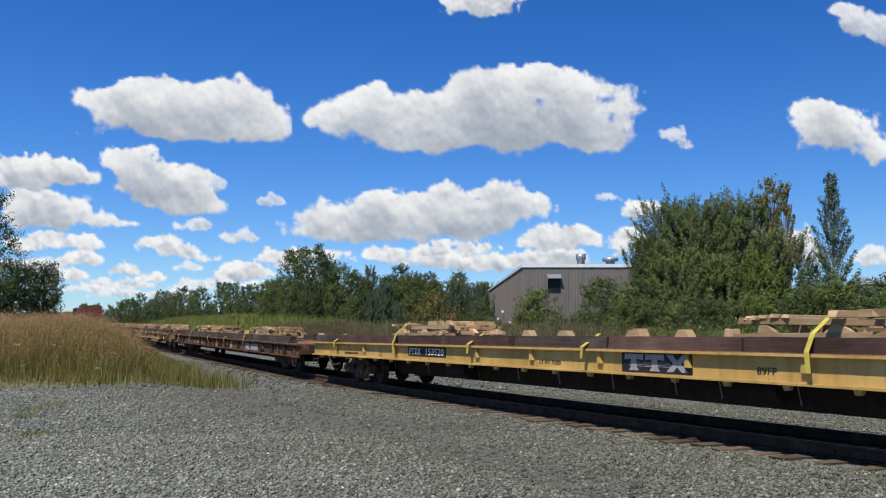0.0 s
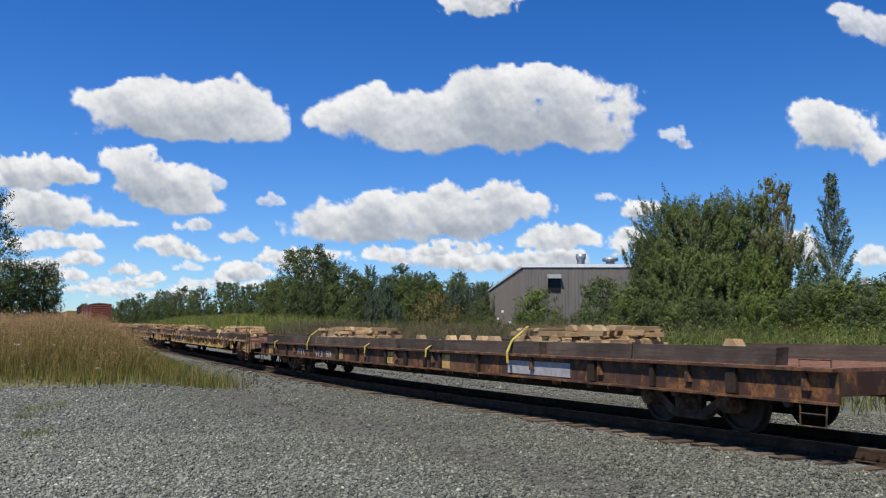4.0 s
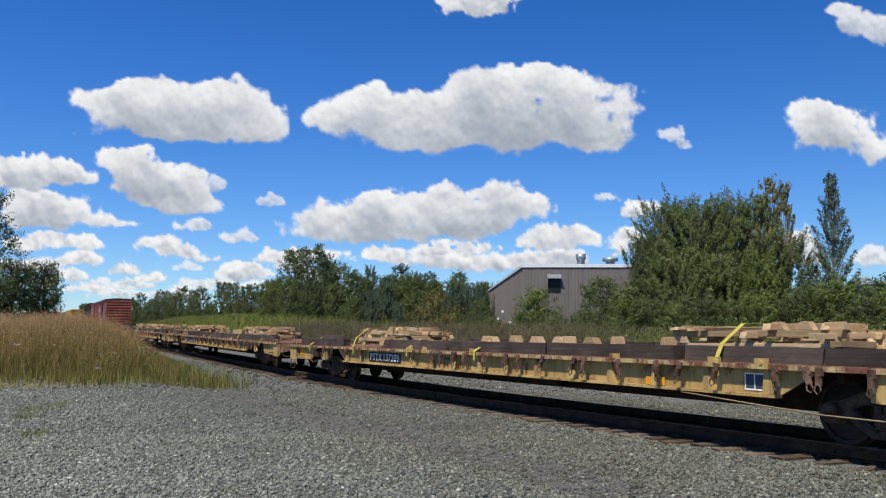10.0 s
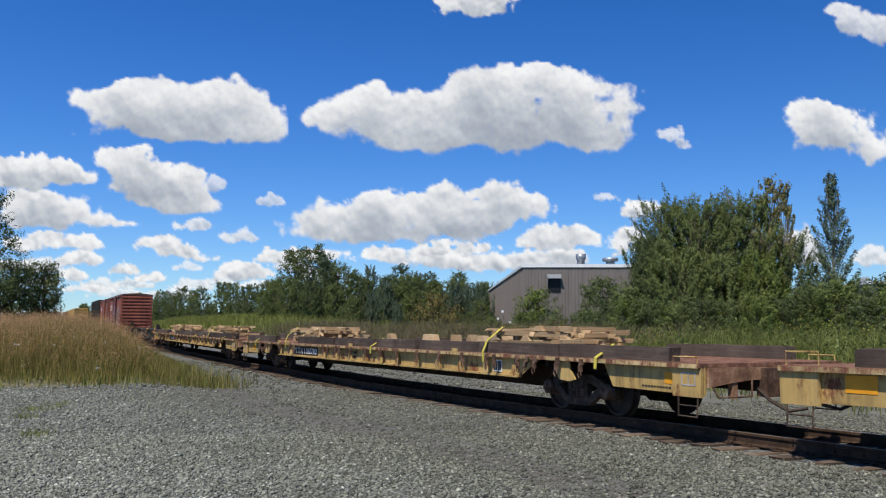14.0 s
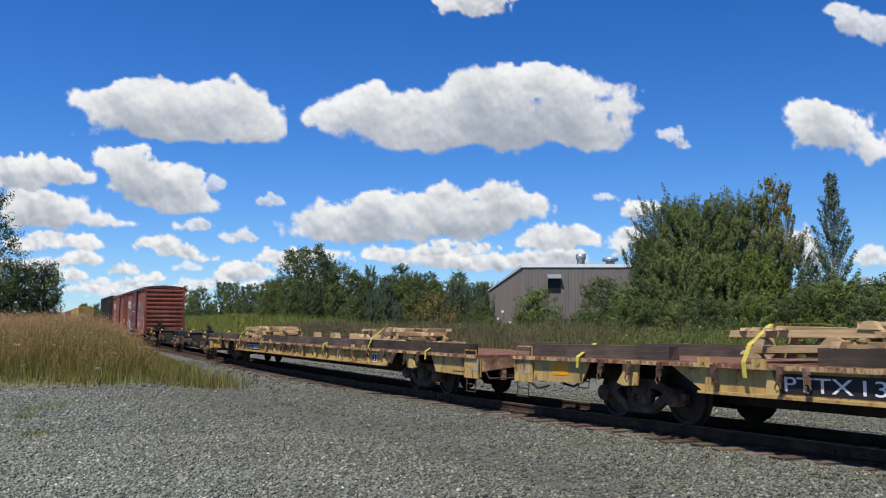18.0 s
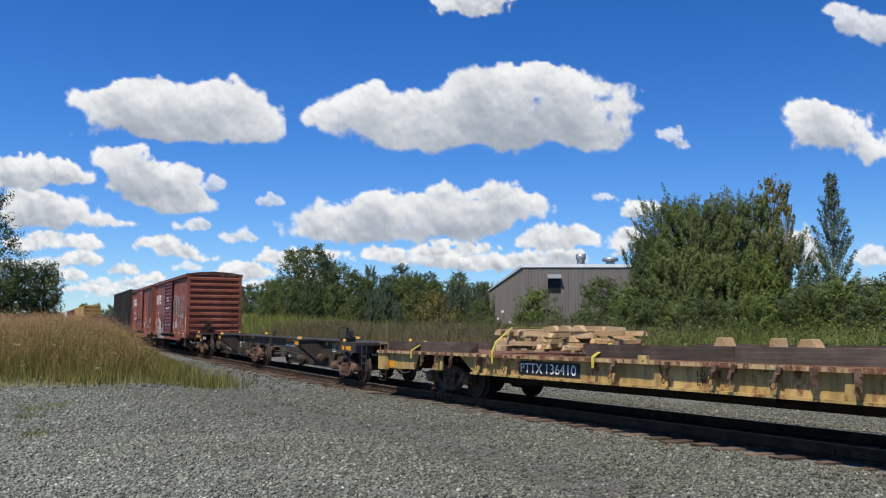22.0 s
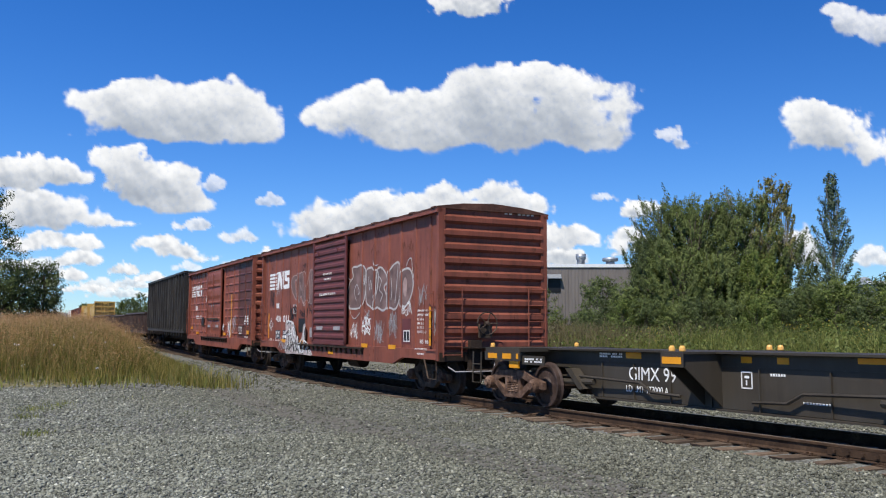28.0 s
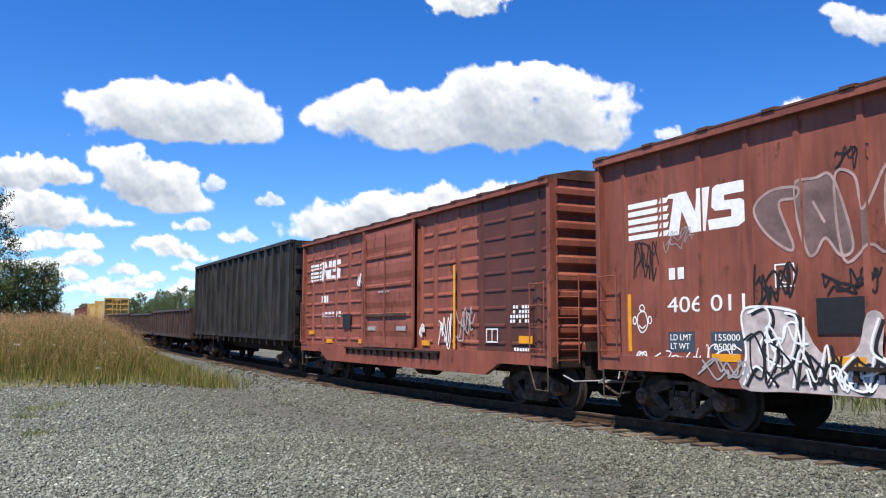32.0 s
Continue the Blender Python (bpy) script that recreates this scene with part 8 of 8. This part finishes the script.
    part("hood", bm, M_GALV, win, "pale metal hood")
    # roof vents
    for vx, r, h, cap in ((12.95, 0.42, 1.5, 0), (15.7, 0.42, 1.15, 1)):
        bm = bm_new()
        if cap:
            lathe(bm, [(r, 0), (r, h * 0.6), (r * 0.9, h)], "z", 16)
            lathe(bm, [(0.62, h * 0.70), (0.75, h * 0.74), (0.75, h * 0.98), (0.4, h * 1.02)], "z", 16)
        else:
            lathe(bm, [(r * 0.85, 0), (r * 0.85, h * 0.6), (r * 1.15, h * 0.7), (r * 1.15, h)], "z", 16)
        part("roof_vent", bm, M_GALV, shed, "round galvanised roof vent", pose(vx, y0 + 2.0, top - 0.1), True)
    for lx_, lz, yy in ((0.33, 3.6, 0.6), (0.62, 2.9, 0.25), (0.5, 4.3, 0.45)):
        bm = bm_new()
        x = x0 + (xl - x0) * yy
        box(bm, x - 0.3, x - 0.05, y0 + depth * yy, y0 + depth * yy + 0.4, lz, lz + 0.25)
        part("wall_lamp", bm, white, side, "small white wall fitting")
    return shed


make_shed()


def far_building():
    px, py = at_view(1560, 92)
    b = thing("far_building", pose(0, 0, 0), "low distant building with white roof and round vent", "building")
    bm = bm_new()
    z = height_to(503, 92, 1560) + gz(px, py)
    box(bm, px - 1.2, px + 14, py, py + 20, gz(px, py) - 0.5, z)
    part("wall", bm, M_GALV, b, "pale metal wall")
    bm = bm_new()
    box(bm, px - 1.6, px + 14.4, py - 0.4, py + 20.4, z, z + 0.25)
    part("roof", bm, plain("white_roof_sheet", (0.7, 0.71, 0.72), 0.5, 0, 0.1), b, "white sheet roof")
    bm = bm_new()
    lathe(bm, [(0.7, 0.0), (0.7, 0.3), (0.62, 0.5), (0.4, 0.68), (0.1, 0.75)], "z", 18, (px - 0.3, py + 3, z + 0.2))
    part("roof_vent", bm, plain("dull_grey_metal", (0.22, 0.24, 0.26), 0.75, 0, 0.2), b, "rounded metal roof vent", None, True)


far_building()


# ---- far ridge ----
def make_ridge():
    verts, faces = [], []
    n = 90
    for i in range(n + 1):
        x = -2400 + 4800 * i / n
        y = 2700.0
        z = 62 + 26 * noise.noise(Vector((x * 0.0016, 0.4, 0))) + 9 * noise.noise(Vector((x * 0.008, 3.4, 0)))
        verts += [(x, y, -20), (x, y, z), (x, y + 400, z * 0.9), (x, y + 400, -20)]
    for i in range(n):
        a, b = i * 4, i * 4 + 4
        faces += [(a, b, b + 1, a + 1), (a + 1, b + 1, b + 2, a + 2), (a + 2, b + 2, b + 3, a + 3)]
    me = bpy.data.meshes.new("backdrop")
    me.from_pydata(verts, [], faces)
    # the air's blue haze is painted into the ridge's base colour
    m, nt, b = mat_base("haze_painted_hill", 1.0, 0, 0.0)
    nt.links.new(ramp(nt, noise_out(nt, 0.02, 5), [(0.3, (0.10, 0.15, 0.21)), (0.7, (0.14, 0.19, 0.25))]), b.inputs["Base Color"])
    return tagged(mesh_part("backdrop", me, m), "wooded ridge, distance haze painted into its blue-green colour", "hills", kind="structure")


make_ridge()


# ---- clouds ----
CLOUDS = []
CLOUD_D = 3000.0


def cloud_material():
    """Glowing vapour; its thickness and its painted sunlight and shade are kept with the mesh."""
    m = bpy.data.materials.new("light_painted_cloud")
    m.use_nodes = True
    nt = m.node_tree
    nt.nodes.remove(nt.nodes["Principled BSDF"])
    veil = nt.nodes.new("ShaderNodeAttribute")
    veil.attribute_name = "body"
    hi = nt.nodes.new("ShaderNodeAttribute")
    hi.attribute_name = "painted_light"
    fine = math_node(nt, "ADD", noise_out(nt, 0.05, 5, 0.6), -0.5)
    alpha = math_node(nt, "ADD", veil.outputs["Fac"], math_node(nt, "MULTIPLY", math_node(nt, "MULTIPLY", veil.outputs["Fac"], fine), 0.5), clamp=True)
    lit = math_node(nt, "ADD", hi.outputs["Fac"], math_node(nt, "MULTIPLY", fine, 0.14))
    col = ramp(nt, lit, [(0.0, (0.34, 0.38, 0.45)), (0.25, (0.43, 0.47, 0.53)), (0.5, (0.58, 0.61, 0.655)), (0.75, (0.76, 0.775, 0.795)), (1.0, (0.90, 0.905, 0.91))])
    em = nt.nodes.new("ShaderNodeEmission")
    nt.links.new(col, em.inputs[0])
    tr = nt.nodes.new("ShaderNodeBsdfTransparent")
    mx = nt.nodes.new("ShaderNodeMixShader")
    nt.links.new(alpha, mx.inputs[0])
    nt.links.new(tr.outputs[0], mx.inputs[1])
    nt.links.new(em.outputs[0], mx.inputs[2])
    nt.links.new(mx.outputs[0], nt.nodes["Material Output"].inputs["Surface"])
    return m


M_CLOUD = cloud_material()


def billow(x, y, seed, first, octaves, keep=0.56):
    """Soft fractal noise between about -1 and 1 over arrays of places."""
    total, weight, wave = np.zeros_like(x), 1.0, first
    for k in range(octaves):
        table = np.random.RandomState(seed * 31 + k).uniform(-1, 1, (64, 64))
        u, v = x / wave + 17.3 * k, y / wave + 9.1 * k
        iu, iv = np.floor(u).astype(int), np.floor(v).astype(int)
        fu, fv = u - iu, v - iv
        fu, fv = fu * fu * (3 - 2 * fu), fv * fv * (3 - 2 * fv)
        a, b = table[iu % 64, iv % 64], table[(iu + 1) % 64, iv % 64]
        c, d = table[iu % 64, (iv + 1) % 64], table[(iu + 1) % 64, (iv + 1) % 64]
        total += weight * ((a * (1 - fu) + b * fu) * (1 - fv) + (c * (1 - fu) + d * fu) * fv)
        weight *= keep
        wave *= 0.5
    return total


def cloud(lobes, drift=(-18, 0), far=0.0, thin=1.0, edge=26):
    """A cumulus made of overlapping lobes (x, y, half width, half height), flatter below, far off in the sky."""
    x0 = min(a - c for a, b, c, e in lobes) - edge
    x1 = max(a + c for a, b, c, e in lobes) + edge
    y0 = min(b - e for a, b, c, e in lobes) - edge * 0.8
    y1 = max(b + e for a, b, c, e in lobes) + edge * 0.7
    dist = CLOUD_D + far
    step = 3.0
    nx, ny = int((x1 - x0) / step) + 2, int((y1 - y0) / step) + 2
    k = dist / FOCAL
    cx, cy = (x0 + x1) / 2, (y0 + y1) / 2
    xs, ys = np.meshgrid(x0 + step * np.arange(nx), y0 + step * np.arange(ny))
    empty = np.ones_like(xs)
    for a, b, c, e in lobes:
        dy = (ys - b) / (e * np.where(ys > b, 0.85, 1.0))
        empty *= 1 - 0.96 * np.exp(-0.9 * (((xs - a) / c) ** 2 + dy * dy))
    seed = int(cx * 7 + cy * 3) % 997
    size = max(e for a, b, c, e in lobes)
    wave = max(14.0, min(60.0, size * 1.3))
    puff = billow(xs, ys, seed, wave, 6)
    body = 1 - empty - 0.49 + 0.30 * puff + 0.10 * (1 - np.abs(billow(xs, ys, seed + 3, wave * 0.55, 3))) - (1 - thin) * 0.24
    rim = np.minimum(np.minimum(xs - x0, x1 - xs), np.minimum(ys - y0, y1 - ys)) / (edge * 0.6)
    body -= 0.5 * np.clip(1 - rim, 0, 1)
    low = np.clip((ys - y0) / (y1 - y0), 0, 1)
    soft = 0.13 + 0.16 * low + 0.1 * np.clip(billow(xs, ys, seed + 5, wave * 1.6, 2), 0, 1)
    veil = np.clip(body / soft, 0, 1)
    veil = veil * veil * (3 - 2 * veil) * (1.0 if thin > 0.9 else 0.35 + 0.6 * thin)
    # painted light: how much cloud it has passed from above, and each head's swell
    deep = np.cumsum(np.clip(body, 0, 0.5), 0) * step
    for r in (1, 2, 4):
        deep = (np.roll(deep, r, 1) + deep + np.roll(deep, -r, 1)) / 3
    swell = billow(xs, ys, seed + 9, wave * 0.9, 4, 0.5)
    relief = swell - billow(xs + 3.0, ys - 8.0, seed + 9, wave * 0.9, 4, 0.5)
    painted_light = 0.10 + 0.88 * np.exp(-deep / (8.0 + size * 0.40)) - 0.34 * relief + 0.10 * swell
    verts = np.stack([(xs - cx) * k, -(ys - cy) * k, np.zeros_like(xs)], 2).reshape(-1, 3)
    cell = (np.arange(ny - 1)[:, None] * nx + np.arange(nx - 1)[None]).ravel()
    me = fast_mesh("cloud", verts, np.stack([cell, cell + nx, cell + nx + 1, cell + 1], 1))
    for name, values in (("body", veil), ("painted_light", painted_light)):
        at = me.attributes.new(name, "FLOAT", "POINT")
        at.data.foreach_set("value", values.astype(np.float32).ravel())
    ob = mesh_part("cloud", me, M_CLOUD)
    tagged(ob, "flat glowing cumulus sheet, white tops and grey shaded undersides painted in", "cloud", "clouds", "structure")

    def place(px, py):
        return CAM_POSE @ Matrix.Translation(((px - 784) * k, (441 - py) * k, -dist))
    ob.matrix_basis = place(cx, cy)
    CLOUDS.append((ob, place(cx, cy), place(cx + drift[0], cy + drift[1])))
    return ob


SKY = [
    ([(175, 175, 48, 22), (240, 178, 80, 44), (340, 182, 105, 46), (430, 200, 66, 42), (300, 215, 110, 32), (400, 225, 80, 26), (478, 230, 26, 20)], (-15, 3)),
    ([(570, 212, 52, 32), (650, 200, 70, 42), (720, 190, 55, 34), (790, 222, 80, 40), (700, 245, 80, 32), (850, 160, 50, 30), (910, 175, 85, 48), (990, 165, 85, 46), (1050, 195, 70, 52), (900, 235, 90, 32), (1085, 250, 50, 28), (1000, 225, 80, 36), (850, 215, 80, 40)], (-6, -3)),
    ([(1190, 238, 26, 15), (1215, 256, 22, 10)], (-8, 0)),
    ([(1440, 205, 45, 26), (1460, 232, 62, 34), (1530, 220, 60, 42), (1590, 265, 70, 42)], (-16, 0)),
    ([(1530, 42, 38, 20), (1492, 18, 22, 12), (1580, 55, 46, 34)], (-15, 0)),
    ([(830, 2, 72, 20), (870, 14, 50, 20), (890, -8, 60, 22)], (-24, 0)),
    ([(222, 284, 36, 24), (262, 318, 62, 34), (320, 325, 42, 34), (290, 350, 84, 30), (350, 366, 46, 18)], (-24, -3)),
    ([(24, 300, 40, 24), (92, 302, 62, 26), (40, 322, 60, 16), (160, 316, 28, 12)], (-14, 0)),
    ([(45, 360, 80, 30), (108, 378, 70, 28), (20, 388, 60, 20), (180, 390, 36, 13), (232, 396, 34, 9)], (-8, 0)),
    ([(95, 424, 66, 18), (140, 432, 44, 12), (48, 436, 50, 14)], (-2, 0)),
    ([(285, 432, 46, 17), (330, 446, 44, 15), (365, 460, 26, 9)], (-5, 0)),
    ([(585, 388, 70, 30), (680, 365, 62, 34), (720, 385, 60, 30), (790, 352, 34, 26), (862, 352, 68, 30), (930, 366, 48, 30), (640, 408, 140, 26), (800, 388, 150, 34), (765, 372, 60, 28)], (-6, 2)),
    ([(990, 418, 62, 24), (945, 428, 44, 16), (1035, 422, 28, 14)], (-4, 0)),
    ([(1150, 368, 40, 15), (1120, 378, 26, 10)], (-2, 0)),
    ([(1105, 418, 34, 24), (1130, 442, 54, 24)], (-2, 0)),
    ([(1408, 432, 40, 34), (1430, 455, 40, 20)], (-2, 0)),
    ([(1078, 348, 26, 11)], (-8, 0)),
    ([(800, 432, 40, 14), (840, 442, 36, 12), (760, 446, 40, 10)], (-2, 0)),
    ([(840, 466, 70, 16), (700, 452, 70, 18), (770, 462, 70, 16), (930, 462, 70, 16), (1000, 458, 56, 14), (560, 452, 60, 14)], (-2, 0)),
    ([(160, 512, 60, 8), (60, 500, 60, 10), (20, 470, 50, 12)], (-1, 0)),
]
for i, (lobes, drift) in enumerate(SKY):
    cloud(lobes, drift, far=25.0 * i, thin=0.62 if i in (2, 16) else 0.85 if i == 4 else 1.0)
SMALL = [(428, 482, 48, 13, 1), (270, 490, 24, 9, 1), (483, 456, 30, 12, 1), (144, 458, 36, 12, 1), (217, 477, 25, 10, 1), (128, 484, 22, 11, 1), (344, 398, 30, 10, 0.8), (422, 418, 30, 12, 0.8), (481, 355, 22, 9, 0.55), (380, 324, 20, 13, 0.6), (240, 503, 30, 8, 0.8), (344, 505, 40, 9, 0.8), (390, 497, 26, 9, 0.9), (560, 488, 36, 9, 0.8), (300, 520, 50, 8, 0.7), (180, 503, 30, 9, 0.8), (206, 518, 40, 9, 0.7), (60, 470, 40, 13, 0.9), (330, 472, 26, 8, 0.6), (455, 504, 36, 8, 0.8), (1548, 455, 30, 16, 0.9), (520, 470, 30, 10, 0.7)]
for i, (x, y, w, h, thin) in enumerate(SMALL):          # small far clouds low in the sky
    w, h = w * 1.25, h * 1.2
    cloud([(x - w * 0.5, y + h * 0.25, w * 0.55, h * 0.75), (x + w * 0.1, y - h * 0.1, w * 0.5, h * 1.1), (x + w * 0.6, y + h * 0.3, w * 0.45, h * 0.65)], (-2, 0), far=700.0 + 20 * i, thin=thin, edge=9)


# ---- what moves ----
def motions():
    for ob, sc, base, local in MOVERS:
        walk(ob, [(float(t), car_pose(sc - LEAD - SPEED * t, base) @ local) for t in range(33)])
    turn = math.degrees(SPEED * 0.1 / WHEEL_R)
    for ws, x in WHEELS:
        walk(ws, [(k * 0.1, pose(x, 0, WHEEL_R, 0, (k * turn) % 360.0, 0)) for k in range(321)])
    for cloud, m0, m1 in CLOUDS:
        walk(cloud, [(0.0, m0), (SECONDS * 0.5, m0.lerp(m1, 0.5)), (SECONDS, m1)])


motions()
